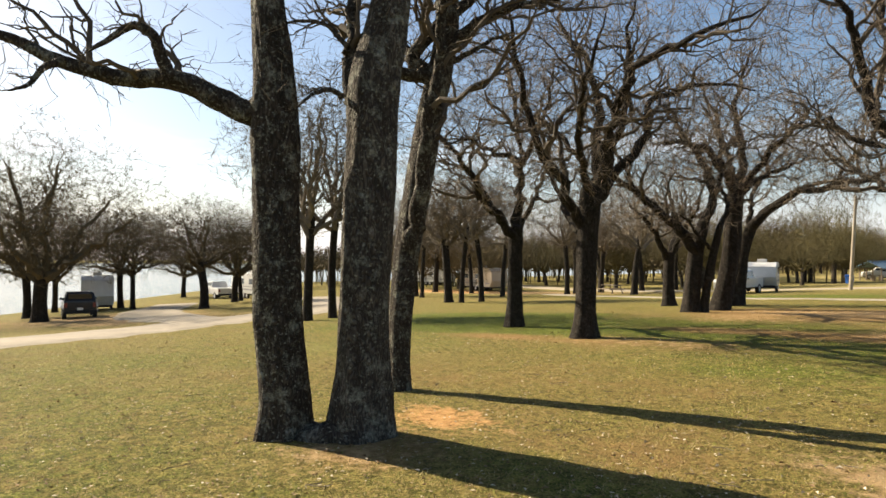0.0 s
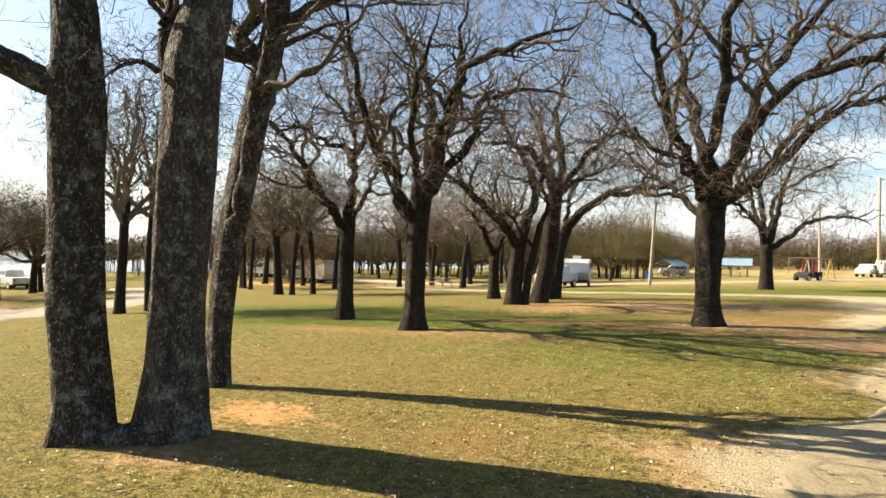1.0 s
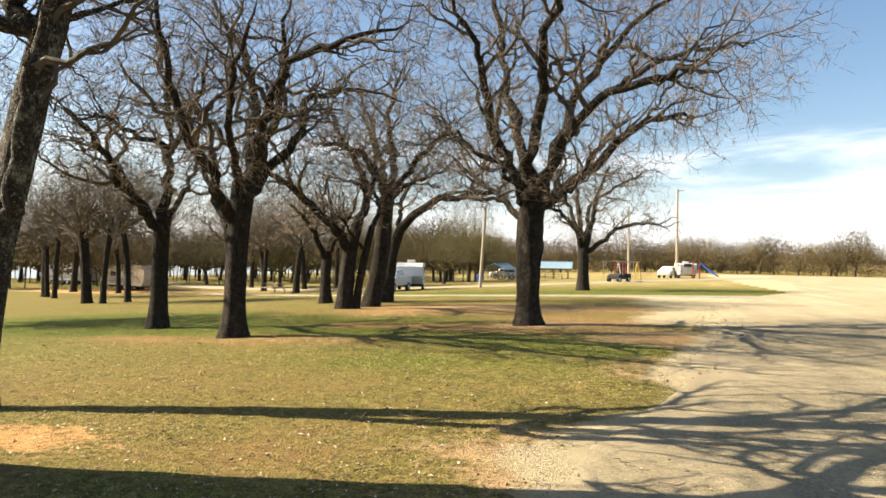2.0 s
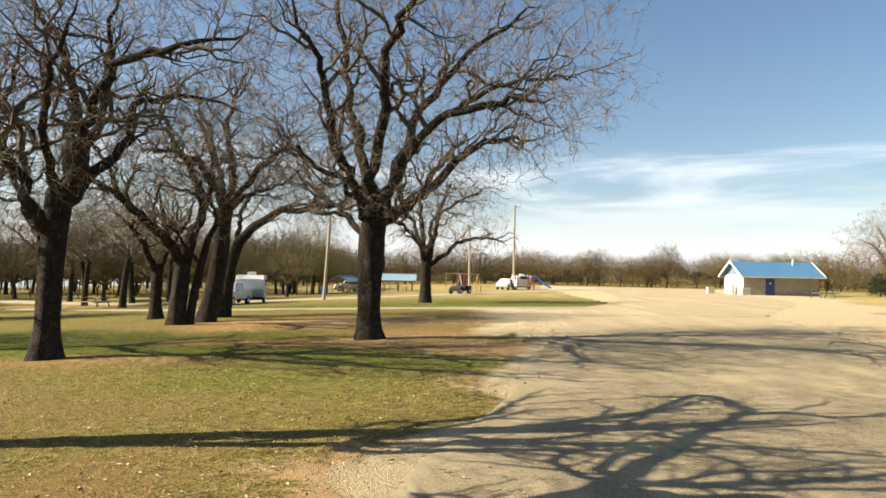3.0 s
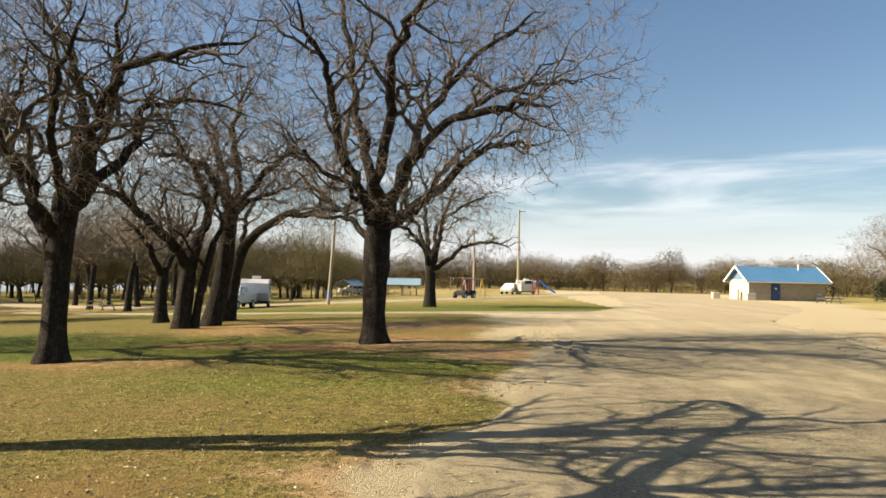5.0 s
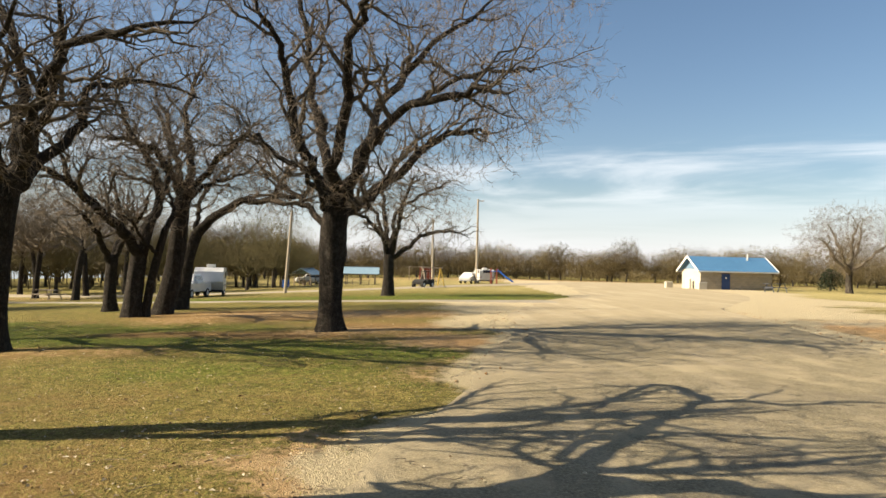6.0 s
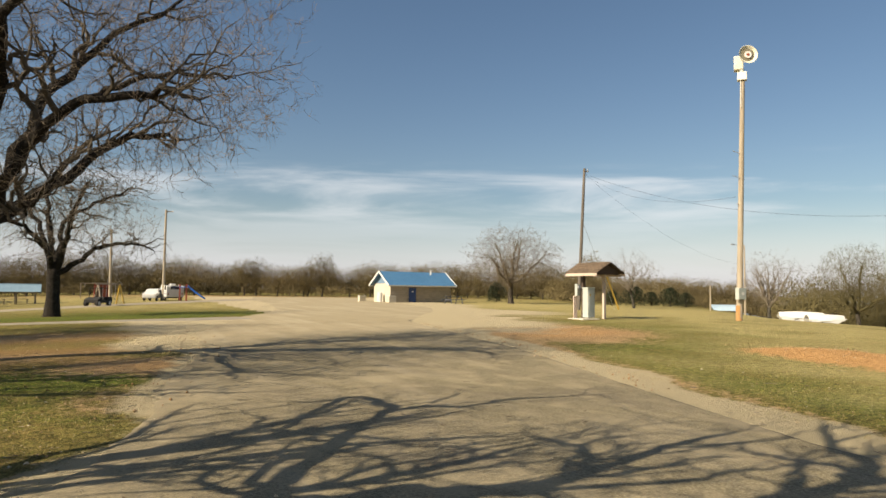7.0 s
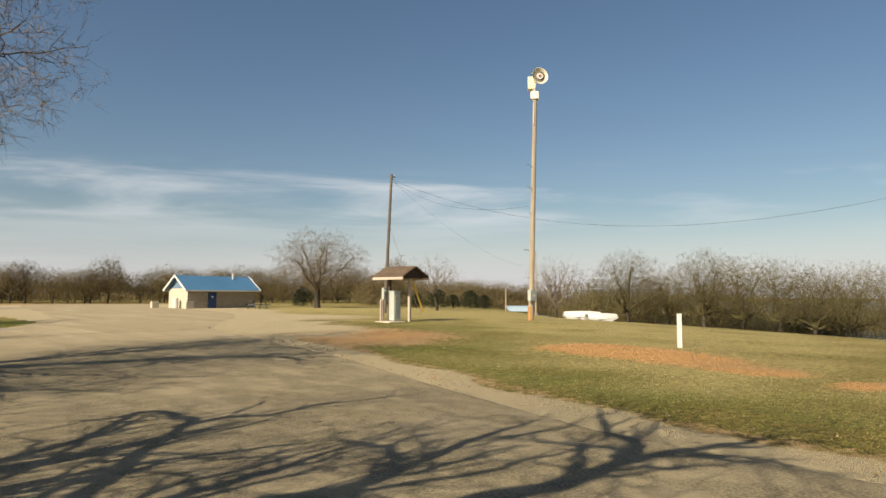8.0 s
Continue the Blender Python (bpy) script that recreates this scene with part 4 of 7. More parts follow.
# first limb: unseen stem in line with the trunk, added for a second shadow band
OAK_C = dict(at=(-7.31, 5.95), heading=50.8,
    trunk_pts=[(-0.09, 0, -0.12), (-0.09, 0.04, 0.7), (0.0, 0.1, 1.79), (0.17, 0.14, 2.8), (0.33, 0.1, 3.75), (0.46, 0.05, 4.38), (0.56, 0.0, 4.94), (0.57, 0.0, 5.58), (0.63, 0.0, 6.3)], trunk_r=[0.156, 0.148, 0.164, 0.172, 0.172, 0.168, 0.156, 0.141, 0.117],
    limbs=[([(0.06, 0.02, 1.9), (0.14, -0.2, 2.5), (0.24, -0.4, 3.2), (0.36, -0.55, 4.0), (0.46, -0.65, 4.8), (0.4, -0.9, 6.2), (0.0, -1.2, 7.4)], 0.11, 0.05),
           ([(0.63, 0.0, 6.26), (0.65, 0.25, 6.99), (0.59, 0.5, 8.05)], 0.102, 0.031),
           ([(0.41, -0.0, 4.35), (0.62, -0.08, 4.72), (1.0, -0.16, 5.06), (1.38, -0.24, 5.25), (2.08, -0.32, 5.39), (2.76, -0.4, 5.82)], 0.102, 0.023),
           ([(0.46, 0.0, 4.47), (0.89, 0.17, 4.73), (1.24, 0.33, 4.98), (1.65, 0.5, 5.19)], 0.047, 0.016),
           ([(0.36, 0.0, 4.07), (0.13, 0.27, 4.53), (-0.15, 0.53, 4.85), (-0.48, 0.8, 5.35)], 0.031, 0.012),
           ([(0.59, 0.0, 5.9), (0.17, 0.45, 7.08), (-0.15, 0.9, 8.34)], 0.086, 0.023),
           ([(0.44, 0, 4.3), (0.08, 0.07, 4.62), (0.8, 0.09, 5.39), (1.78, 0.28, 6.15), (2.24, 0.92, 6.92)], 0.11, 0.03),
           ([(0.44, 0, 4.3), (-0.58, -0.07, 4.52), (-0.33, -0.34, 5.25), (-0.29, -0.44, 5.99), (-0.36, -0.28, 6.72)], 0.09, 0.03),
           ([(0.44, 0, 4.3), (-0.46, 1.43, 5.72), (-0.19, 1.75, 6.32), (0.19, 2.67, 6.92), (0.64, 3.51, 7.52)], 0.07, 0.02)])
OAK_D = dict(at=(-13.34, 15.58), heading=40.6,
    trunk_pts=[(0.0, 0, -0.12), (0.02, 0.0, 0.95), (0.02, 0.0, 2.04), (0.05, 0.0, 2.9)], trunk_r=[0.305, 0.254, 0.254, 0.254],
    limbs=[([(0.02, 0.0, 2.67), (-0.46, -0.6, 3.23), (-0.92, -1.2, 3.75), (-1.22, -1.8, 4.37), (-1.67, -2.4, 4.94), (-2.08, -3.0, 5.28)], 0.169, 0.042),
           ([(0.05, 0.0, 2.82), (0.14, 0.6, 4.15), (0.17, 1.2, 5.55), (0.01, 1.8, 7.18), (-0.35, 2.4, 8.68)], 0.186, 0.042),
           ([(0.11, 0.0, 2.83), (0.52, 1.2, 3.81), (0.98, 2.4, 4.75), (1.44, 3.6, 6.06)], 0.119, 0.034),
           ([(-0.26, 0.0, 3.05), (-1.12, 1.0, 4.43), (-1.93, 2.0, 5.16), (-3.08, 3.0, 5.39)], 0.102, 0.034),
           ([(0.14, -0.0, 5.03), (-0.63, -1.2, 5.08), (-1.2, -2.4, 5.23), (-1.78, -3.6, 4.88)], 0.093, 0.025),
           ([(0.16, -0.0, 4.72), (0.61, -0.6, 5.59), (0.99, -1.2, 6.58), (1.07, -1.8, 7.48)], 0.119, 0.034)])
OAK_E = dict(at=(-9.53, 13.64), heading=34.9,
    trunk_pts=[(0.0, 0, -0.12), (0.02, 0.0, 0.73), (0.04, 0.0, 1.91), (0.1, 0.0, 2.83), (0.16, 0.0, 3.49)], trunk_r=[0.356, 0.288, 0.288, 0.301, 0.315],
    limbs=[([(0.0, 0.0, 2.56), (-0.35, -0.5, 3.16), (-0.46, -1.0, 3.66), (-0.96, -1.5, 4.28), (-1.24, -2.0, 5.36), (-1.46, -2.5, 6.29), (-1.67, -3.0, 7.14)], 0.164, 0.041),
           ([(0.14, 0.0, 3.36), (0.28, 0.48, 4.23), (0.4, 0.96, 5.43), (0.21, 1.44, 6.81), (-0.37, 1.92, 7.91), (-0.83, 2.4, 9.22)], 0.178, 0.041),
           ([(0.21, -0.0, 3.49), (0.49, -0.72, 4.45), (0.69, -1.44, 5.2), (1.12, -2.16, 5.96), (2.01, -2.88, 6.15), (3.11, -3.6, 6.48)], 0.178, 0.041),
           ([(0.27, 0.0, 3.3), (0.91, 0.36, 4.08), (1.46, 0.72, 5.01), (1.73, 1.08, 5.92), (2.97, 1.44, 6.34), (4.37, 1.8, 6.27)], 0.164, 0.041),
           ([(0.11, 0.0, 3.62), (-0.28, 0.9, 4.53), (-1.06, 1.8, 5.62), (-2.43, 2.7, 5.85), (-3.53, 3.6, 6.26)], 0.096, 0.027),
           ([(0.26, -0.0, 3.63), (0.61, -0.45, 4.24), (0.84, -0.9, 5.2), (0.88, -1.35, 6.35), (1.0, -1.8, 7.55)], 0.151, 0.041),
           ([(-0.16, 0.0, 2.56), (-0.67, 1.6, 3.75), (-1.13, 3.2, 4.99), (-1.64, 4.8, 6.56)], 0.096, 0.027),
           ([(0.14, -0.0, 3.36), (-0.1, -1.2, 3.96), (-0.18, -2.4, 4.46), (-0.04, -3.6, 5.27), (0.21, -4.8, 6.1)], 0.123, 0.034)])
OAK_F = dict(at=(-3.57, 18.44), heading=11.0,
    trunk_pts=[(0.0, 0, -0.12), (-0.0, 0.0, 0.73), (-0.01, 0.0, 1.65), (0.03, 0.0, 2.43), (0.05, 0.0, 2.89), (0.1, 0.0, 3.33)], trunk_r=[0.44, 0.377, 0.361, 0.424, 0.393, 0.393],
    limbs=[([(-0.08, -0.0, 3.2), (-0.49, -0.53, 4.19), (-0.81, -1.07, 4.76), (-1.11, -1.6, 5.79), (-1.32, -2.13, 6.68), (-1.71, -2.67, 7.43), (-2.05, -3.2, 8.11)], 0.188, 0.047),
           ([(0.01, 0.0, 3.28), (-0.25, 0.64, 4.68), (-0.59, 1.28, 6.43), (-0.94, 1.92, 8.29), (-1.2, 2.56, 10.44), (-1.54, 3.2, 12.34)], 0.204, 0.047),
           ([(0.09, -0.0, 3.36), (0.08, -0.96, 4.61), (0.22, -1.92, 6.01), (0.37, -2.88, 7.13), (0.95, -3.84, 7.88), (1.46, -4.8, 8.39)], 0.204, 0.047),
           ([(0.17, 0.0, 3.36), (0.66, 0.4, 4.61), (1.08, 0.8, 6.01), (1.91, 1.2, 7.34), (2.71, 1.6, 8.56), (4.2, 2.0, 9.73), (5.22, 2.4, 10.63)], 0.204, 0.047),
           ([(0.25, -0.0, 3.33), (0.65, -0.93, 4.19), (1.22, -1.87, 5.23), (1.95, -2.8, 5.7), (2.94, -3.73, 5.8), (3.25, -4.67, 5.59), (3.45, -5.6, 5.37)], 0.173, 0.039),
           ([(0.33, 0.0, 3.24), (1.15, 0.32, 3.82), (2.16, 0.64, 4.8), (3.19, 0.96, 5.66), (4.11, 1.28, 5.93), (4.9, 1.6, 5.96)], 0.188, 0.063),
           ([(0.19, -0.0, 3.39), (0.51, -1.2, 3.4), (0.78, -2.4, 3.3), (1.06, -3.6, 3.53), (1.26, -4.8, 3.93)], 0.094, 0.031),
           ([(-0.16, 0.0, 2.81), (-0.6, 0.6, 3.35), (-1.19, 1.2, 3.82), (-1.89, 1.8, 4.45), (-2.62, 2.4, 5.19)], 0.126, 0.039),
           ([(-0.13, -0.0, 3.19), (-0.74, -2.13, 3.96), (-1.46, -4.27, 4.24), (-1.64, -6.4, 4.05)], 0.094, 0.031),
           ([(2.21, 0.0, 6.39), (3.25, -1.33, 6.82), (4.14, -2.67, 6.63), (4.6, -4.0, 6.31)], 0.094, 0.024)])
OAK_G1 = dict(at=(-15.32, 29.14), heading=27.7,
    trunk_pts=[(0.0, 0, -0.12), (0.0, 0.0, 1.11), (0.04, 0.0, 2.33)], trunk_r=[0.385, 0.317, 0.303],
    limbs=[([(-0.04, 0.0, 2.08), (-0.54, -0.67, 3.26), (-1.06, -1.33, 4.02), (-1.74, -2.0, 4.5)], 0.193, 0.055),
           ([(0.08, 0.0, 2.33), (0.35, 0.53, 3.58), (0.22, 1.07, 4.87), (-0.25, 1.6, 6.43)], 0.206, 0.055),
           ([(0.13, -0.0, 2.33), (0.73, -0.4, 3.56), (1.23, -0.8, 4.42), (1.5, -1.2, 5.74)], 0.165, 0.055)])
OAK_G2 = dict(at=(-11.93, 24.25), heading=26.2,
    trunk_pts=[(0.0, 0, -0.12), (0.08, 0.0, 1.15), (0.2, 0.0, 2.37), (0.51, 0.0, 3.5)], trunk_r=[0.429, 0.373, 0.339, 0.249],
    limbs=[([(0.21, -0.0, 2.2), (-0.37, -0.6, 3.03), (-1.24, -1.2, 3.83), (-2.04, -1.8, 4.56), (-2.69, -2.4, 4.93), (-3.5, -3.0, 5.09)], 0.271, 0.079),
           ([(0.52, 0.0, 3.44), (0.81, 0.2, 4.36), (0.64, 0.4, 5.42), (-0.05, 0.6, 6.44), (-0.65, 0.8, 7.56), (-0.81, 1.0, 9.07)], 0.226, 0.056),
           ([(0.63, 0.0, 3.92), (1.14, 0.8, 5.4), (1.02, 1.6, 7.04), (0.39, 2.4, 8.47)], 0.136, 0.045),
           ([(-2.1, 0.0, 4.7), (-2.42, -0.67, 5.71), (-3.02, -1.33, 6.48), (-3.14, -2.0, 7.42)], 0.113, 0.034)])
OAK_G3 = dict(at=(-11.68, 26.31), heading=23.9,
    trunk_pts=[(-0.04, 0, -0.12), (0.2, 0.0, 1.09), (0.4, 0.0, 2.42), (0.51, 0.0, 3.87), (0.59, 0.0, 4.65)], trunk_r=[0.505, 0.409, 0.409, 0.409, 0.361],
    limbs=[([(0.58, -0.0, 4.43), (0.09, -0.66, 5.43), (-0.52, -1.32, 6.15), (-1.47, -1.98, 6.37), (-2.13, -2.64, 6.2)], 0.241, 0.06),
           ([(0.59, 0.0, 4.61), (0.87, 0.44, 6.08), (0.62, 0.88, 7.52), (0.79, 1.32, 9.28), (1.42, 1.76, 10.93)], 0.241, 0.06),
           ([(0.61, -0.0, 4.54), (1.45, -0.73, 5.74), (2.4, -1.47, 6.6), (3.13, -2.2, 7.64)], 0.193, 0.048),
           ([(0.57, 0.0, 4.61), (0.24, 1.03, 6.34), (-0.25, 2.05, 8.12), (-0.77, 3.08, 10.24)], 0.193, 0.048),
           ([(0.66, 0.0, 4.43), (1.54, 0.59, 5.23), (2.9, 1.17, 5.86), (4.12, 1.76, 6.77)], 0.144, 0.048)])
OAK_G4 = dict(at=(-12.57, 30.09), heading=22.7,
    trunk_pts=[(-0.04, 0, -0.12), (0.12, 0.0, 1.28), (0.29, 0.0, 2.54), (0.58, 0.0, 3.43)], trunk_r=[0.409, 0.341, 0.327, 0.3],
    limbs=[([(0.54, -0.0, 3.3), (1.14, -0.32, 4.13), (2.31, -0.64, 4.75), (3.61, -0.96, 5.12), (4.82, -1.28, 5.27), (5.77, -1.6, 5.89)], 0.3, 0.095),
           ([(0.5, 0.0, 3.18), (0.57, 0.67, 4.37), (1.03, 1.33, 5.77), (2.29, 2.0, 7.32)], 0.164, 0.055),
           ([(3.72, 0.0, 5.22), (4.37, -0.67, 6.3), (5.02, -1.33, 7.04), (4.88, -2.0, 8.21)], 0.123, 0.041)])
OAK_G5 = dict(at=(-11.50, 24.40), heading=25.2,
    trunk_pts=[(-0.02, 0, -0.12), (0.14, 0.0, 1.13), (0.35, 0.0, 2.16), (0.57, 0.0, 3.2)], trunk_r=[0.203, 0.18, 0.18, 0.158],
    limbs=[([(0.57, 0.0, 3.2), (0.86, 0.4, 3.96), (0.49, 0.8, 4.93), (-0.12, 1.2, 5.79)], 0.135, 0.045),
           ([(0.38, -0.0, 2.26), (-0.1, -0.53, 2.74), (-0.47, -1.07, 3.3), (-0.9, -1.6, 3.63)], 0.101, 0.034)])
OAK_H = dict(at=(-5.44, 48.97), heading=6.3,
    trunk_pts=[(0.0, 0, -0.12), (0.01, 0.0, 1.35), (0.02, 0.0, 2.78)], trunk_r=[0.536, 0.433, 0.453],
    limbs=[([(-0.06, -0.0, 2.65), (-0.46, -0.55, 4.17), (-1.35, -1.1, 5.25), (-2.44, -1.65, 5.74), (-3.18, -2.2, 5.52)], 0.247, 0.082),
           ([(-0.02, 0.0, 2.78), (-0.24, 0.73, 5.07), (-0.55, 1.47, 7.65), (-0.18, 2.2, 9.91)], 0.268, 0.082),
           ([(0.1, -0.0, 2.78), (0.65, -0.73, 5.0), (1.0, -1.47, 6.97), (1.81, -2.2, 8.5)], 0.268, 0.082),
           ([(0.18, 0.0, 2.66), (1.6, 0.33, 3.76), (3.05, 0.66, 4.73), (4.77, 0.99, 4.79), (6.09, 1.32, 4.41)], 0.227, 0.062),
           ([(0.06, 0.0, 2.9), (0.53, 0.88, 5.94), (2.85, 1.76, 7.79), (4.63, 2.64, 8.82)], 0.206, 0.062),
           ([(-0.02, 0.0, 2.9), (-0.92, 1.03, 5.91), (-2.04, 2.05, 7.68), (-2.33, 3.08, 9.1)], 0.206, 0.062)])


def hero(spec, seed, label, bulbs, group="park oaks", **kw):
    x, y = spec["at"]
    return oak("oak_tree", (x, y, gz(x, y)), spec["limbs"], spec["trunk_pts"], spec["trunk_r"], seed, label, bulbs, "tree", group, heading=spec["heading"], **kw)


# bulbs: where each crown is full, in the tree's own metres (middle, then radii)
NEAR = dict(twig=TWIG_MID, share=0.55, each=1, spread=1.4, kill=0.24, length=0.36, below=0.012, floor_z=3.3, width=0.003, tip=0.0045, boughs=((8, 0.42, 10), (6, 0.5, 7)), stout=0.028)
hero(OAK_A, 1, "tall bare oak with dark furrowed bark and one long level limb", ((-0.4, -0.2, 7.9, 3.4, 3.4, 3.0),), count=2500, girth=0.98, sides=40, rows=70, flare=1.36, relief=0.05, rows_limb=30, crook=0.05, **NEAR)
twin = hero(OAK_B, 2, "thick bare oak with grey lichen-spotted bark beside a twin trunk", ((0.7, 1.0, 8.0, 4.2, 4.2, 3.1),), count=3200, bark=BARK_PALE, girth=0.98, sides=40, rows=70, flare=1.36, relief=0.05, rows_limb=30, crook=0.08, **NEAR)
hero(OAK_C, 3, "leaning bare oak with dark bark behind the twin trunks", ((0.9, 0.4, 7.4, 3.4, 3.4, 2.8),), count=2500, girth=1.1, sides=32, rows=60, flare=1.25, relief=0.05, rows_limb=30, crook=0.05, **NEAR)
# the twin trunks grow together at the foot
for name, pts, rad in (("root", ((-0.05, 0.0, 0.05), (-0.25, 0.06, 0.0), (-0.45, 0.13, -0.02), (-0.72, 0.22, 0.0)), (0.2, 0.15, 0.14, 0.17)),
                       ("root", ((-0.1, -0.1, 0.08), (-0.32, -0.12, 0.04), (-0.5, -0.05, 0.0), (-0.66, 0.1, -0.05)), (0.17, 0.12, 0.1, 0.11))):
    v, f = tubes(resample(pts, 12)[None], np.interp(np.linspace(0, 1, 12), np.linspace(0, 1, 4), rad)[None], 14, 0.05, np.random.default_rng(8))
    mesh_object(name, v, f, BARK_PALE, twin, True)
MIDDLE = dict(bark=BARK_DARK, twig=TWIG_MID, flare=1.35, share=0.45, relief=0.055, stout=0.034, boughs=((9, 0.5, 9), (6, 0.5, 6)), each=3)
hero(OAK_D, 4, "slender bare oak on the lawn", ((-0.6, 0, 6.2, 3.6, 3.8, 3.2),), count=3500, **MIDDLE)
hero(OAK_E, 5, "spreading bare oak with a flared foot on the lawn", ((0.3, 0, 7.0, 4.4, 4.4, 3.6),), count=5000, sides=20, rows=24, **MIDDLE)
hero(OAK_F, 6, "broad bare oak with a burled trunk beside the road", ((1.2, 0, 8.2, 5.6, 5.2, 4.2), (-1.0, 0, 5.6, 2.4, 3.4, 1.6), (4.6, -1.0, 6.6, 2.6, 3.0, 1.7)), count=7400, sides=24, rows=30, **dict(MIDDLE, relief=0.085, stout=0.037))
CLUMP = (((-1.2, 0, 5.2, 2.6, 3.0, 1.9),), ((-1.0, 0, 6.2, 2.8, 3.2, 2.6),), ((0.6, 0, 7.0, 3.8, 3.8, 2.6),), ((3.0, 0, 6.2, 3.4, 3.0, 1.8),), ((0.2, 0, 5.0, 1.6, 1.8, 1.2),))
for i, (spec, bulbs) in enumerate(zip((OAK_G1, OAK_G2, OAK_G3, OAK_G4, OAK_G5), CLUMP)):
    hero(spec, 20 + i, "bare oak leaning in a close clump", bulbs, count=(1900, 2600, 3700, 2600, 900)[i], girth=0.8, kill=0.29, step=0.22, tip=0.007, width=0.006, **MIDDLE)
hero(OAK_H, 30, "round-crowned bare oak by the gravel track", ((1.4, 0, 6.2, 4.6, 4.2, 3.4),), count=3600, kill=0.33, step=0.25, tip=0.009, width=0.008, floor_z=3.4, **MIDDLE)


def plain_oak(x, y, height, radius, r, seed, h0=0.26, count=7, label="bare oak among the camp pitches", bark=None, twig=None, group="park oaks", lean=0.0, flare=1.35, low=0.5, points=1300,
              sink=0.0, name="oak_tree", **more):
    rng = np.random.default_rng(1000 + seed)
    z0 = height * h0
    trunk = [(0, 0, -0.15), (lean * 0.3, 0.05 * rng.normal(), z0 * 0.5), (lean, 0.05 * rng.normal(), z0 * 1.02)]
    limbs = [([(p[0] + lean, p[1], p[2]) for p in pts], a, b) for pts, a, b in generic_limbs(rng, z0, height * 0.84, radius * 0.78, r, count, low)]
    mid = z0 + 0.45 * (height - z0)
    bulbs = ((lean, 0, mid, radius * 0.95, radius * 0.95, (height - mid) * 0.97), (lean * 1.5 + radius * 0.35 * rng.normal(), radius * 0.35 * rng.normal(), mid - 0.08 * height, radius * 0.6, radius * 0.6, (height - mid) * 0.7))
    ask = dict(share=0.3, kill=0.34, step=0.27, reach=4.0, tip=0.012, width=0.0125, length=0.55, boughs=((7, 0.5, 6), (5, 0.55, 4)), stout=0.034, spread=1.7, floor_z=z0 * 0.75, below=0.026, girth=0.9)
    ask.update(more)
    return oak(name, (x, y, gz(x, y) - sink), limbs, trunk, [r, r * 0.85, r * 0.85], 500 + seed, label, bulbs, "tree", group, bark=bark or BARK_FAR, twig=twig,
               sides=10, rows=10, flare=flare, relief=0.02, limb_parts=False, rows_limb=12, count=points, **ask)


# x, y, height, crown radius, trunk radius, how high the crown starts
PITCH_OAKS = ((-46.6, 11.0, 12.0, 7.6, 0.46, 0.2), (-55.6, 12.4, 10.0, 5.4, 0.30, 0.3), (-64.2, 16.4, 9.0, 4.6, 0.25, 0.3), (-62.6, 21.2, 9.0, 5.2, 0.28, 0.32),
              (-58.4, 20.7, 8.5, 4.2, 0.22, 0.35), (-80.8, 34.7, 7.0, 5.0, 0.3, 0.36), (-48.6, 22.3, 8.6, 4.8, 0.34, 0.34), (-58.8, 30.0, 8.8, 5.0, 0.3, 0.3),
              (-61.0, 31.8, 8.2, 4.0, 0.22, 0.34), (-24.4, 15.5, 10.0, 4.0, 0.20, 0.25), (-25.0, 17.2, 10.0, 4.2, 0.18, 0.27), (-33.2, 32.6, 8.6, 4.6, 0.30, 0.3),
              (-31.8, 32.4, 8.0, 3.8, 0.18, 0.36), (-31.6, 34.2, 7.8, 4.0, 0.19, 0.38), (-47.6, 43.4, 8.8, 4.2, 0.2, 0.36), (-52.2, 46.6, 9.2, 4.8, 0.30, 0.32),
              (-50.6, 45.4, 8.6, 4.0, 0.2, 0.36), (-60.0, 57.0, 9.4, 5.0, 0.34, 0.3), (-53.0, 56.0, 8.8, 4.2, 0.24, 0.34), (-41.0, 47.4, 8.6, 4.4, 0.22, 0.36),
              (-40.6, 57.0, 9.2, 4.6, 0.27, 0.34), (-41.4, 59.6, 8.8, 4.2, 0.22, 0.36), (-40.8, 63.6, 9.0, 4.6, 0.28, 0.32), (-43.4, 67.6, 9.0, 4.4, 0.24, 0.34),
              (-31.2, 53.8, 9.2, 5.0, 0.3, 0.3), (-37.8, 67.0, 9.4, 4.8, 0.28, 0.32), (-36.6, 72.4, 9.0, 4.4, 0.24, 0.34), (-49.0, 73.6, 9.4, 4.8, 0.28, 0.32),
              (-71.0, 92.0, 9.6, 5.0, 0.28, 0.32), (-66.0, 96.0, 9.6, 5.0, 0.28, 0.32))
# first nine stand against the sun: backlit darkness is put into the twig colour
for i, (x, y, h, cr, tr, h0) in enumerate(PITCH_OAKS):
    lake = i < 9
    plain_oak(x, y, h if lake else h * 1.15, cr, tr * 1.15, i, h0 * (1.1 if lake else 1.45), count=8, low=0.46 if lake else 0.6, lean=0.6 * math.sin(3.7 * i + 1), points=4600 if i == 0 else 2000, fill=(7000 if lake else 1500, h if lake else h * 1.15, cr, h * h0 * (1.15 if lake else 1.7), 0.6, 0.0095), twig=TWIG_DARK if lake else TWIG, bark=BARK_DARK)
PALE = dict(bark=BARK_PALE, twig=TWIG_PALE, group="")
plain_oak(48.1, 86.0, 11.4, 7.2, 0.5, 60, 0.24, 8, low=0.55, fill=(4200, 11.2, 7.0, 2.6, 0.7, 0.008), label="lone spreading bare tree on the far lawn", points=4600, kill=0.32, width=0.009, tip=0.010, jitter=0.12, lift=0.16, length=0.8, stout=0.03, **dict(PALE, bark=BARK_FAR, twig=TWIG))
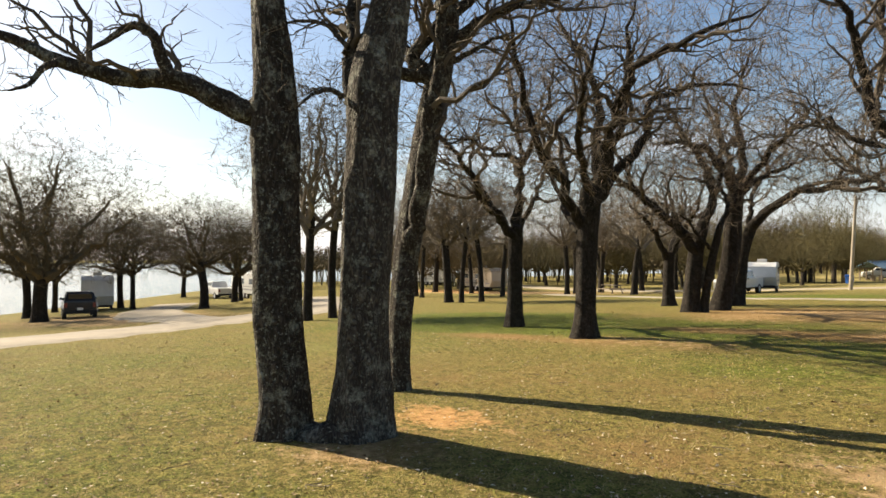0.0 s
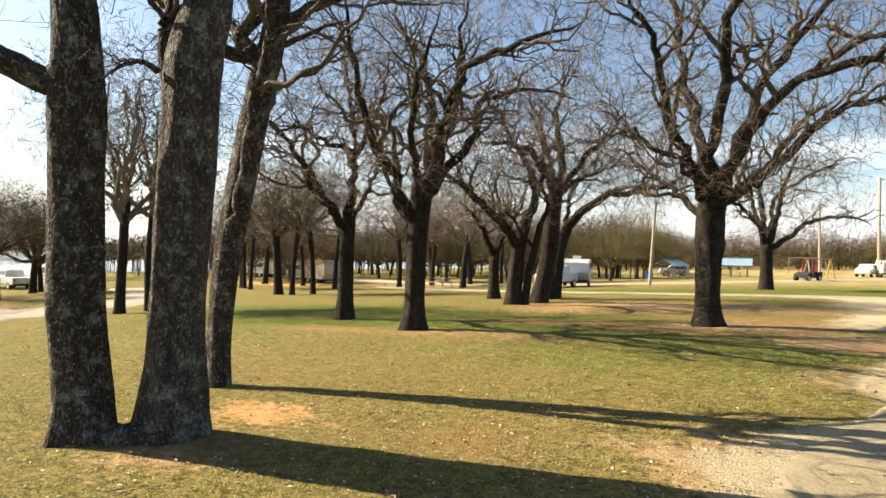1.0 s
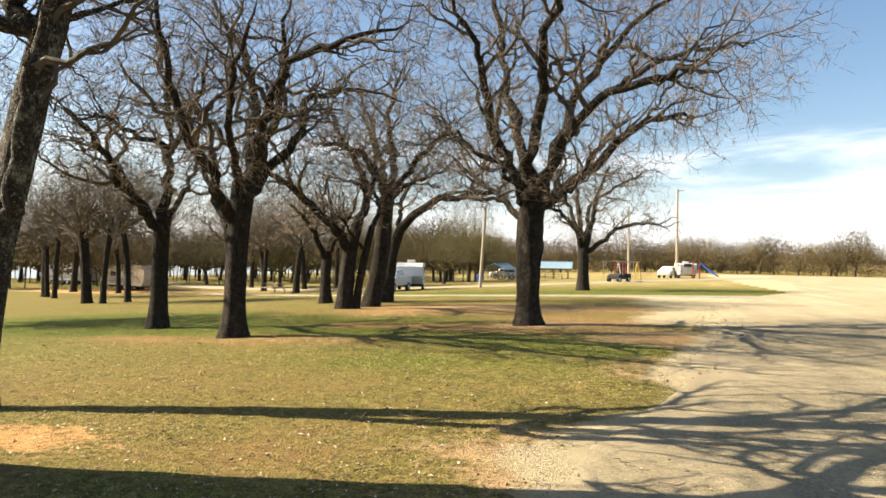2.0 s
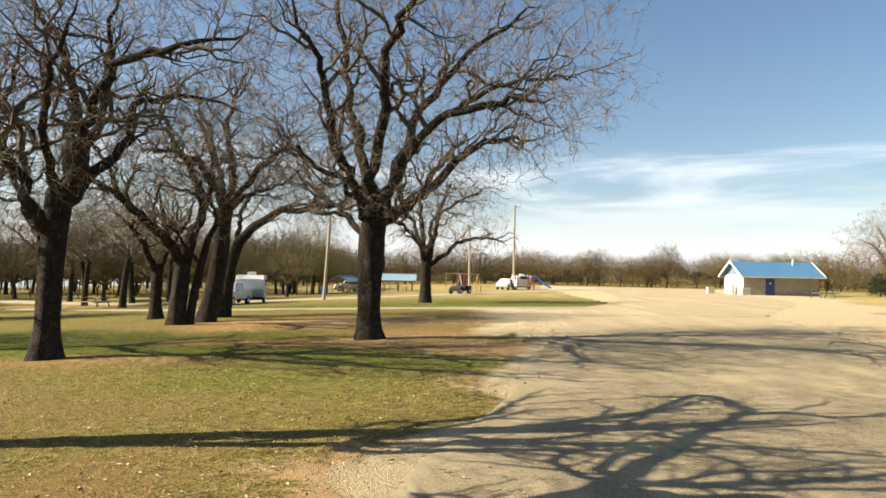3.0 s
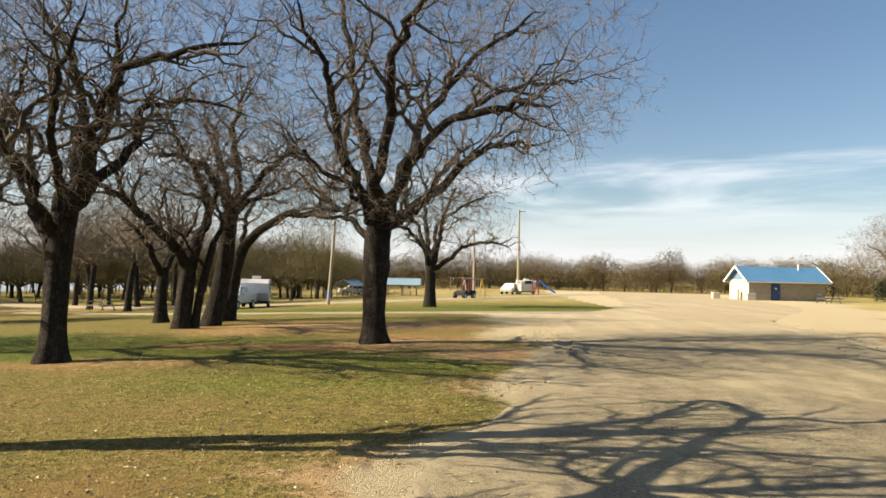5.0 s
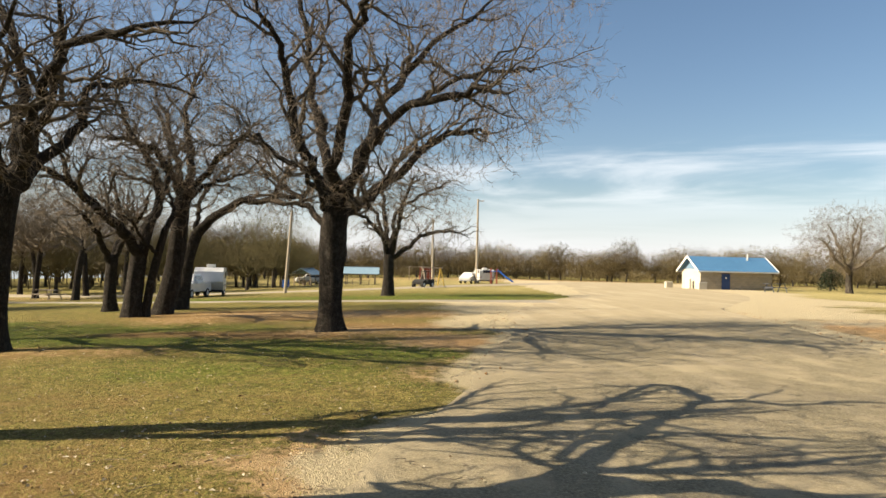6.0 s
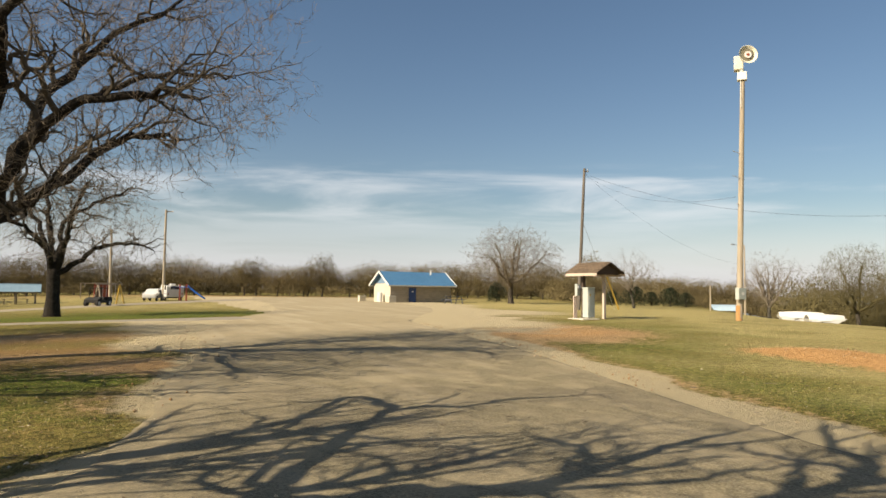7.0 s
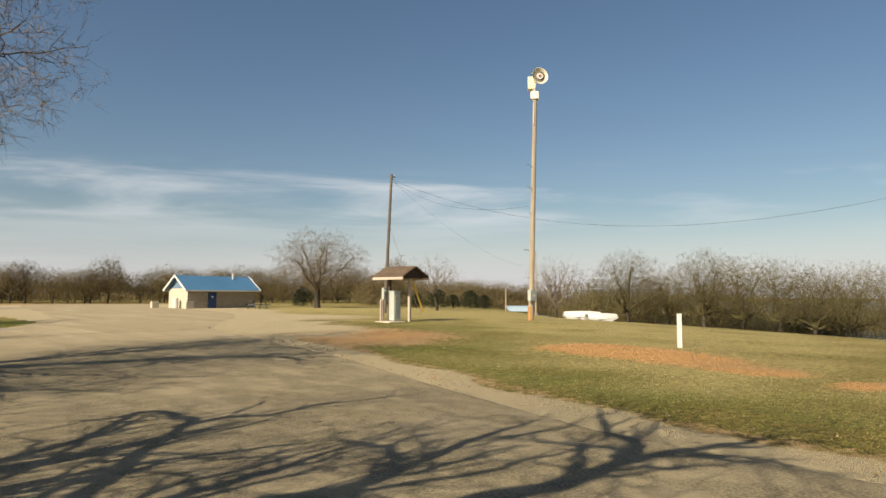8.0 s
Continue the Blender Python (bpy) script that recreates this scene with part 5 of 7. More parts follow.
plain_oak(50.2, 61.5, 6.4, 3.6, 0.17, 61, 0.35, 8, low=0.6, label="small pale bare tree with a bent trunk", lean=-0.7, points=1300, kill=0.28, step=0.2, tip=0.006, width=0.005, jitter=0.12, lift=0.2, length=0.6, **PALE)
plain_oak(66.5, 57.5, 7.8, 4.4, 0.24, 62, 0.2, 10, low=0.6, label="pale fine-twigged bare tree beside the stored boats", points=1900, kill=0.3, step=0.22, tip=0.006, width=0.006, jitter=0.12, lift=0.25, length=0.7, **PALE)

# the woods that close the view: ten kinds, copied
rng_w = np.random.default_rng(77)
stock = [plain_oak(-300 - 20 * i, -300, 9.5, 4.8 + 0.5 * (i % 3), 0.26, 80 + i, 0.18, 7, label="bare tree in the far winter wood", bark=BARK_FAR, twig=TWIG_FAR, group="far wood", low=0.45,
                   points=380, kill=0.7, step=0.5, tip=0.028, width=0.03, each=2, length=0.9, below=0.08, boughs=((5, 0.5, 4),), fill=(3000, 9.3, 4.6 + 0.5 * (i % 3), 1.2, 1.1, 0.024), stout=0.036, lean=0.4 * math.sin(2.9 * i)) for i in range(5)]
near_stock = [plain_oak(-300 - 20 * i, -340, 9.5, 5.0 + 0.4 * (i % 3), 0.3, 90 + i, 0.27, 9, label="bare tree in the winter wood below the brow", bark=BARK_FAR, twig=TWIG_BROW, group="far wood", low=0.4,
                        points=1000, kill=0.5, step=0.36, tip=0.014, width=0.014, each=2, length=0.45, below=0.04, boughs=((6, 0.5, 5), (4, 0.55, 3)), fill=(10000, 9.4, 5.0 + 0.4 * (i % 3), 1.8, 0.42, 0.0125), stout=0.034, lean=0.5 * math.sin(2.3 * i)) for i in range(5)]


def wood(az, r, scale, sink=0.0, kinds=stock):
    x, y = math.sin(radians(az)) * r, math.cos(radians(az)) * r
    s = kinds[int(rng_w.integers(5))]
    ob = copy_thing(s, pose(x, y, gz(x, y) - sink, 0, 0, float(rng_w.uniform(0, 360))))
    ob.scale = [scale * float(rng_w.uniform(0.88, 1.15)) for _ in range(3)]
    return ob


for k in range(60):
    az = -24 + 61 * (k + rng_w.uniform(-0.4, 0.4)) / 60
    wood(az, rng_w.uniform(168, 205), rng_w.uniform(0.8, 1.12))
for k in range(52):
    az = -52 + 40 * (k + rng_w.uniform(-0.4, 0.4)) / 52
    wood(az, rng_w.uniform(80, 160), rng_w.uniform(0.8, 1.05), 0.0, near_stock if k % 2 else stock)
for k in range(24):
    az = 33 + 20 * (k + rng_w.uniform(-0.4, 0.4)) / 24
    wood(az, rng_w.uniform(120, 160), rng_w.uniform(0.45, 0.65))
for az, r, scale in ((55.0, 92, 1.0), (58.0, 97, 0.95), (60.8, 93, 1.1), (63.4, 97, 1.16), (66.0, 94, 1.0), (68.4, 92, 1.1), (71.0, 95, 1.12), (73.6, 93, 1.05), (76.2, 96, 1.15),
                     (79.0, 94, 1.1), (82.0, 97, 1.15), (52.6, 118, 0.95), (57.0, 110, 0.9), (62.0, 110, 0.95), (69.5, 108, 0.95)):
    wood(az, r, scale, 0.3, near_stock)
for x, y in ((-33, 78), (-40, 81), (-47, 77), (-37, 90), (-50, 89), (-27, 84), (-44, 99), (-32, 101), (-62, 82), (-25, 93), (-56, 97), (-70, 92)):
    wood(math.degrees(math.atan2(x, y)), math.hypot(x, y), rng_w.uniform(0.75, 0.95), 0.0, near_stock)
for s in stock + near_stock:
    for o in list(s.children_recursive) + [s]:
        bpy.data.objects.remove(o)


def hedge(name, az0, az1, r0, r1, height, count, mat, label, seed, twigs=900, width=0.085, clear=-0.1):
    """A deep thicket behind the trees: many rounded crowns of twigs down to the ground, with thin stems."""
    rng = np.random.default_rng(seed)
    vs, fs, o = [], [], 0
    for k in range(count):
        a = math.radians(az0 + (az1 - az0) * (k + rng.random()) / count)
        r = rng.uniform(r0, r1)
        x, y = math.sin(a) * r, math.cos(a) * r
        h = height * rng.uniform(0.72, 1.0)
        foot = rng.normal(size=(3, 2)) * 1.5
        stem = np.array([[(a0, b0, -0.3), (a0 * 1.2 + 0.3 * rng.normal(), b0 * 1.2, h * 0.6)] for a0, b0 in foot])
        for v, f in (dome(rng, twigs, h, h * rng.uniform(0.55, 0.75), clear * h, height * 0.075, width),):
            vs.append(v + np.array([x, y, gz(x, y)]))
            fs += (f + o).tolist()
            o += len(v)
        v, f = tubes(stem, np.full((3, 2), height * 0.012), 4)
        vs.append(v + np.array([x, y, gz(x, y)]))
        fs += (f + o).tolist()
        o += len(v)
    return tagged(mesh_object(name, np.concatenate(vs), fs, mat), label, "wood", kind="stuff")


hedge("thicket", -30, 37, 196, 240, 7.0, 150, TWIG_FAR, "brown leafless wood along the far edge of the field", 5)
hedge("thicket", 33, 56, 128, 165, 5.4, 60, TWIG_FAR, "brown leafless scrub behind the lawn", 6, width=0.06)
hedge("thicket", 50, 75, 102, 128, 7.8, 70, TWIG_BROW, "brown leafless wood below the brow", 7, width=0.045)
hedge("thicket", -60, -16, 95, 185, 7.4, 120, TWIG_DARK, "brown leafless wood behind the camp", 8, width=0.065, clear=0.22)
hedge("thicket", -26, 37, 183, 196, 3.8, 110, TWIG_FAR, "low brown scrub along the far field", 11, twigs=500, width=0.09)
hedge("thicket", 33, 55, 112, 126, 2.6, 70, TWIG_FAR, "low brown scrub behind the lone tree", 12, twigs=500, width=0.055)
hedge("far_shore_wood", -114, -38, 930, 990, 17, 150, TWIG_FAR, "hazy leafless wood on the far shore of the lake", 9, twigs=420, width=0.35)

# dark cedars in the scrub
CEDAR = material("cedar_green", (0.010, 0.016, 0.007), (0.03, 0.036, 0.015), scale=3, rough=0.9, bump=0)


def cedar(x, y, h, seed):
    rng = np.random.default_rng(seed)
    root = empty("cedar_bush", site(x, y), "dark green cedar bush in the leafless scrub", "bush", "cedar bushes")
    v, f = tubes(np.array([[(0, 0, -0.1), (0.05, 0, h * 0.5), (0, 0, h * 0.9)]]), np.array([[0.12, 0.08, 0.02]]), 6)
    mesh_object("trunk", v, f, BARK_FAR, root)
    n = 2600
    u = rng.random(n) ** 0.8
    a = rng.uniform(0, 2 * np.pi, n)
    rad = h * 0.62 * np.sqrt(rng.random(n)) * np.sqrt(np.maximum(1.02 - u * u, 0)) * (1 + 0.3 * np.sin(3 * a + seed))
    c = np.stack([np.cos(a) * rad, np.sin(a) * rad, 0.1 + u * h], -1)
    w = rng.normal(size=(n, 3, 3)) * h * 0.028
    vs = (c[:, None, :] + w).reshape(-1, 3)
    mesh_object("crown", vs, np.arange(3 * n).reshape(-1, 3), CEDAR, root)
    return root


for i, (az, r, h) in enumerate(((37.5, 96, 1.9), (39.2, 92, 2.6), (40.6, 95, 1.8), (42.0, 94, 2.4), (43.2, 98, 1.9), (28.0, 112, 3.0))):
    cedar(math.sin(radians(az)) * r, math.cos(radians(az)) * r, h, 300 + i)

# ================= buildings and things =================
GABLE_DARK = material("dark_grey_table", (0.045, 0.05, 0.06), (0.09, 0.095, 0.11), scale=8, rough=0.7, bump=0.1)
BRICK_TAN = material("tan_block", (0.26, 0.22, 0.16), (0.36, 0.31, 0.23), scale=5, rough=0.9, bump=0.3, random_tint=0.08)
MORTAR = material("mortar", (0.24, 0.20, 0.15), (0.32, 0.28, 0.21), scale=12, rough=0.95, bump=0.2)
GABLE_BLUE = material("gable_blue", (0.10, 0.17, 0.25), (0.14, 0.22, 0.31), scale=4, rough=0.6, bump=0.0)
BLUE_ROOF = material("blue_metal_roof", (0.04, 0.125, 0.24), (0.06, 0.165, 0.30), scale=2, rough=0.45, bump=0.0, spec=0.5)
BLUE_PAINT = material("blue_paint", (0.02, 0.045, 0.13), (0.035, 0.07, 0.18), scale=6, rough=0.5, bump=0.05)
WHITE_PAINT = material("white_paint", (0.60, 0.58, 0.53), (0.72, 0.70, 0.65), scale=5, rough=0.6, bump=0.05)
WHITE_GLOSS = material("white_gel_coat", (0.50, 0.50, 0.48), (0.60, 0.60, 0.58), scale=2, rough=0.3, bump=0.0, spec=0.5)
CREAM = material("cream_panel", (0.44, 0.40, 0.31), (0.55, 0.50, 0.40), scale=4, rough=0.5, bump=0.05)
PALE_BLUE = material("pale_blue_panel", (0.32, 0.45, 0.60), (0.42, 0.55, 0.68), scale=4, rough=0.5, bump=0.0)
POLE_WOOD = material("weathered_pole", (0.23, 0.19, 0.14), (0.43, 0.37, 0.28), scale=14, rough=0.9, bump=0.5, stretch=(1, 1, 0.05))
POLE_GREY = material("grey_pole", (0.07, 0.06, 0.05), (0.17, 0.145, 0.12), scale=14, rough=0.9, bump=0.5, stretch=(1, 1, 0.05))
POLE_FOOT = material("treated_pole_foot", (0.30, 0.16, 0.06), (0.42, 0.24, 0.10), scale=14, rough=0.9, bump=0.4, stretch=(1, 1, 0.08))
OLD_WOOD = material("grey_plank", (0.20, 0.16, 0.12), (0.36, 0.30, 0.23), scale=10, rough=0.9, bump=0.4, stretch=(0.2, 1, 1))
POST_WOOD = material("pinkish_post", (0.42, 0.33, 0.27), (0.58, 0.48, 0.40), scale=10, rough=0.85, bump=0.3, stretch=(1, 1, 0.1))
DARK_WOOD = material("dark_timber", (0.045, 0.032, 0.026), (0.09, 0.065, 0.05), scale=10, rough=0.85, bump=0.3)
SHINGLE = material("brown_shingle", (0.085, 0.06, 0.04), (0.165, 0.12, 0.082), scale=9, rough=0.95, bump=0.5, random_tint=0.18)
GREY_METAL = material("grey_green_cabinet", (0.33, 0.36, 0.33), (0.44, 0.47, 0.43), scale=3, rough=0.5, bump=0.05, metal=0.0, spec=0.4)
STEEL = material("galvanised_steel", (0.40, 0.40, 0.40), (0.58, 0.58, 0.57), scale=8, rough=0.45, bump=0.05, metal=0.8)
CONCRETE = material("pale_concrete", (0.50, 0.46, 0.38), (0.66, 0.61, 0.52), scale=6, rough=0.9, bump=0.3)
BLACK_PAINT = material("black_car_paint", (0.012, 0.013, 0.015), (0.022, 0.023, 0.026), scale=2, rough=0.22, bump=0, spec=0.5)
RUBBER = material("tyre_rubber", (0.018, 0.018, 0.018), (0.035, 0.034, 0.032), scale=12, rough=0.9, bump=0.2)
GLASS_DARK = material("dark_glass", (0.012, 0.014, 0.016), (0.02, 0.023, 0.026), scale=1, rough=0.06, bump=0, spec=0.7)
RED_PAINT = material("red_barn_paint", (0.20, 0.05, 0.03), (0.28, 0.075, 0.045), scale=5, rough=0.8, bump=0.2)
YELLOW = material("yellow_plastic", (0.46, 0.30, 0.06), (0.58, 0.39, 0.08), scale=5, rough=0.5, bump=0)
BLUE_PLASTIC = material("blue_plastic", (0.02, 0.10, 0.42), (0.035, 0.15, 0.52), scale=3, rough=0.35, bump=0)
HORN_CREAM = material("cream_horn", (0.55, 0.52, 0.40), (0.66, 0.63, 0.50), scale=6, rough=0.5, bump=0.05)
HORN_SHADE = material("horn_throat_shade", (0.13, 0.115, 0.08), (0.20, 0.18, 0.13), scale=6, rough=0.7, bump=0)
GREY_BAR = material("faded_print", (0.25, 0.25, 0.26), (0.33, 0.33, 0.34), scale=6, rough=0.6, bump=0)


# --- shower house: walls of block courses, blue metal roof
def shower_house():
    L, D, H, RISE = 10.2, 5.6, 2.75, 1.75
    root = empty("shower_house", site(32.1, 92.7, 7.0, -0.02), "small tan block shower house with blue metal roof", "building")
    # inner core stands behind the blocks
    t = 0.2
    bm = bmesh.new()
    box(bm, L / 2, t / 2 + 0.03, H / 2, L - 0.06, t, H)
    box(bm, L / 2, D - t / 2 - 0.03, H / 2, L - 0.06, t, H)
    box(bm, t / 2 + 0.03, D / 2, H / 2, t, D - 0.5, H)
    box(bm, L - t / 2 - 0.03, D / 2, H / 2, t, D - 0.5, H)
    part("wall", bm, MORTAR, root)
    # gables
    for q, x in enumerate((0.02, L - 0.14)):
        bm = bmesh.new()
        vs = [bm.verts.new(p) for p in ((x, 0.05, H), (x, D - 0.05, H), (x, D / 2, H + RISE - 0.1), (x + 0.12, 0.05, H), (x + 0.12, D - 0.05, H), (x + 0.12, D / 2, H + RISE - 0.1))]
        for f in ((0, 1, 2), (5, 4, 3), (0, 3, 4, 1), (1, 4, 5, 2), (2, 5, 3, 0)):
            bm.faces.new([vs[i] for i in f])
        part("gable", bm, GABLE_BLUE, root, "grey-blue gable panel")
    # white end wall: block face painted
    part("end_wall", box_bm(-0.005, D / 2, H / 2, 0.05, D - 0.02, H - 0.02), CREAM, root, "white painted end wall")
    # roof sheets with standing seams
    for sgn in (0, 1):
        y0, y1 = (-0.55, D / 2) if sgn == 0 else (D + 0.55, D / 2)
        z0, z1 = H - 0.28, H + RISE
        bm = bmesh.new()
        a, b2 = Vector((-0.6, y0, z0)), Vector((L + 0.6, y0, z0))
        c, d = Vector((L + 0.6, y1, z1)), Vector((-0.6, y1, z1))
        nrm = (b2 - a).cross(d - a).normalized()
        nrm = nrm if nrm.z > 0 else -nrm
        lo = [bm.verts.new(p) for p in (a, b2, c, d)]
        hi = [bm.verts.new(p + nrm * 0.06) for p in (a, b2, c, d)]
        bm.faces.new(lo[::-1]); bm.faces.new(hi)
        for i in range(4):
            bm.faces.new((lo[i], lo[(i + 1) % 4], hi[(i + 1) % 4], hi[i]))
        slope = part("roof", bm, BLUE_ROOF, root)
        for k in range(30):
            x = -0.55 + (L + 1.1) * k / 29
            p0, p1 = Vector((x, y0, z0)) + nrm * 0.06, Vector((x, y1, z1)) + nrm * 0.06
            bm = bmesh.new()
            cyl(bm, p0, p1, 0.022, 0.022, 4)
            part("seam", bm, BLUE_ROOF, slope)
    for x in (-0.62, L + 0.62):
        for sgn in (0, 1):
            y0 = -0.58 if sgn == 0 else D + 0.58
            bm = bmesh.new()
            p0, p1 = Vector((x, y0, H - 0.30)), Vector((x, D / 2, H + RISE + 0.02))
            m = Matrix.Translation((p0 + p1) / 2) @ (p1 - p0).to_track_quat("X", "Z").to_matrix().to_4x4()
            box(bm, 0, 0, 0, (p1 - p0).length, 0.06, 0.26, 0, m)
            part("barge_board", bm, WHITE_PAINT, root, "white barge board")
    for y in (-0.57, D + 0.57):
        part("fascia", box_bm(L / 2, y, H - 0.33, L + 1.2, 0.05, 0.16), WHITE_PAINT, root)
    # door and its frame
    part("door_frame", box_bm(3.55, -0.02, 1.08, 1.16, 0.10, 2.2), BLUE_PAINT, root)
    door = part("door", box_bm(3.55, -0.08, 1.05, 0.98, 0.06, 2.06, 0.01), BLUE_PAINT, root, "dark blue door")
    part("notice", box_bm(3.55, -0.115, 1.6, 0.22, 0.01, 0.22), WHITE_PAINT, door)
    part("door_handle", cyl_bm((3.95, -0.16, 1.0), (3.95, -0.10, 1.0), 0.03), STEEL, door)
    part("vent_pipe", cyl_bm((L - 2.4, D / 2 - 0.7, H + 0.9), (L - 2.4, D / 2 - 0.7, H + RISE + 0.45), 0.09), WHITE_PAINT, root, "white vent pipe")
    # block courses on the long front: each block a piece
    me = bpy.data.meshes.new("block")
    bm = bmesh.new()
    box(bm, 0, 0, 0, 0.585, 0.05, 0.285)
    bm.to_mesh(me); bm.free(); me.materials.append(BRICK_TAN)
    for row in range(9):
        for k in range(19):
            x = 0.30 + 0.6 * k + (0.3 if row % 2 else 0.0)
            z = 0.15 + 0.3 * row
            if x > L - 0.2 or (2.72 < x < 4.4 and z < 2.3):
                continue
            b = new("block", me)
            b.parent = root
            b.location = (x, 0.005, z)
    return root


shower_house()
for x, y, s, m2, lab in ((29.9, 99.6, 0.9, CREAM, "cream utility box on the gravel by the shower house"), (31.9, 91.6, 1.0, CREAM, "cream utility box against the shower house")):
    r = empty("utility_box", site(x, y, 8), lab, "utility box")
    part("body", box_bm(0, 0, 0.45 * s, 1.1 * s, 0.7 * s, 0.9 * s, 0.03), m2, r)
    part("lid", box_bm(0, 0, 0.93 * s, 1.16 * s, 0.76 * s, 0.07, 0.01), WHITE_PAINT, r)
for k, (x, y) in enumerate(((31.2, 94.6), (31.3, 95.5))):
    r = empty("water_heater", site(x, y, 0), "white cylinder tank against the end wall", "tank", "white tanks")
    part("body", cyl_bm((0, 0, 0.05), (0, 0, 1.35), 0.3, 0.3, 16), WHITE_GLOSS, r, smooth=False)
    part("cap", cyl_bm((0, 0, 1.35), (0, 0, 1.45), 0.3, 0.14, 16), WHITE_GLOSS, r)


def picnic_table(x, y, rz, label, mat=OLD_WOOD, scale=1.0):
    root = empty("picnic_table", site(x, y, rz), label, "picnic table", "picnic tables")
    root.scale = (scale, scale, scale)
    for k in range(5):
        part("top_plank", box_bm(0, -0.32 + 0.16 * k, 0.75, 1.9, 0.14, 0.045, 0.006), mat, root)
    for sgn in (-1, 1):
        for k in range(2):
            part("bench_plank", box_bm(0, sgn * (0.66 + 0.15 * k), 0.44, 1.9, 0.14, 0.045, 0.006), mat, root)
        bm = bmesh.new()
        box(bm, sgn * 0.65, 0, 0.415, 0.05, 1.62, 0.09)
        part("bench_rail", bm, mat, root)
        for s2 in (-1, 1):
            bm = bmesh.new()
            cyl(bm, (sgn * 0.65, s2 * 0.62, 0.0), (sgn * 0.65, s2 * 0.28, 0.73), 0.045, 0.045, 6)
            part("leg", bm, mat, root)
    return root


picnic_table(37.4, 82.3, 12, "dark blue-grey picnic table on the far lawn", GABLE_DARK, scale=1.35)
picnic_table(-36.0, 58.0, -20, "grey wooden picnic table under the oaks", scale=1.15)


# --- poles
def utility_pole(x, y, h, r, label, lean=(0, 0), arm=0.0, group="utility poles", foot=False, wood=None):
    root = empty("utility_pole", site(x, y), label, "utility pole", group)
    n = 9
    P = np.array([[(lean[0] * (k / (n - 1)), lean[1] * (k / (n - 1)), -0.3 + (h + 0.3) * k / (n - 1)) for k in range(n)]])
    R = np.linspace(r, r * 0.72, n)[None]
    v, f = tubes(P, R, 12)
    f = f.tolist() + [list(range(len(v) - 12, len(v)))]
    mesh_object("shaft", v, f, wood or POLE_WOOD, root, False)
    if foot:
        v, f = tubes(np.array([[(0, 0, -0.2), (0, 0, 0.4), (0, 0, 0.8)]]), np.array([[r * 1.03, r * 1.025, r * 1.02]]), 12)
        mesh_object("foot", v, f, POLE_FOOT, root, False, "orange-brown treated pole foot")
    if arm:
        part("crossarm", box_bm(lean[0] + arm * 0.5, lean[1], h - 0.25, abs(arm) + 0.2, 0.09, 0.11), POLE_WOOD, root)
        part("insulator", cyl_bm((lean[0] + arm, lean[1], h - 0.2), (lean[0] + arm, lean[1], h - 0.02), 0.05, 0.03, 8), STEEL, root)
    return root


pole_a = utility_pole(-16.2, 61.3, 7.6, 0.16, "weathered wooden utility pole by the camp road", lean=(0.45, 0))
utility_pole(-27.0, 95.2, 6.0, 0.13, "weathered wooden pole beyond the camp road")
utility_pole(-3.9, 86.0, 8.6, 0.15, "weathered wooden utility pole by the swing frame", lean=(-0.1, 0))
utility_pole(2.1, 107.7, 13.4, 0.2, "tall weathered utility pole on the far lawn", arm=0.9)
utility_pole(37.7, 54.3, 13.6, 0.17, "tall grey utility pole behind the kiosk", lean=(0.5, -0.3), arm=0.35, wood=POLE_GREY)
utility_pole(62.0, 62.0, 3.0, 0.1, "short grey post in the scrub")
r = empty("waste_bin", site(-24.5, 93.0), "blue plastic waste bin beside a pole", "waste bin")
part("body", cyl_bm((0, 0, 0), (0, 0, 0.95), 0.42, 0.5, 14), BLUE_PLASTIC, r)
part("lid", cyl_bm((0, 0, 0.95), (0, 0, 1.08), 0.53, 0.40, 14), BLUE_PLASTIC, r)

# --- siren on its pole
SX, SY, SH = 28.9, 27.0, 12.93


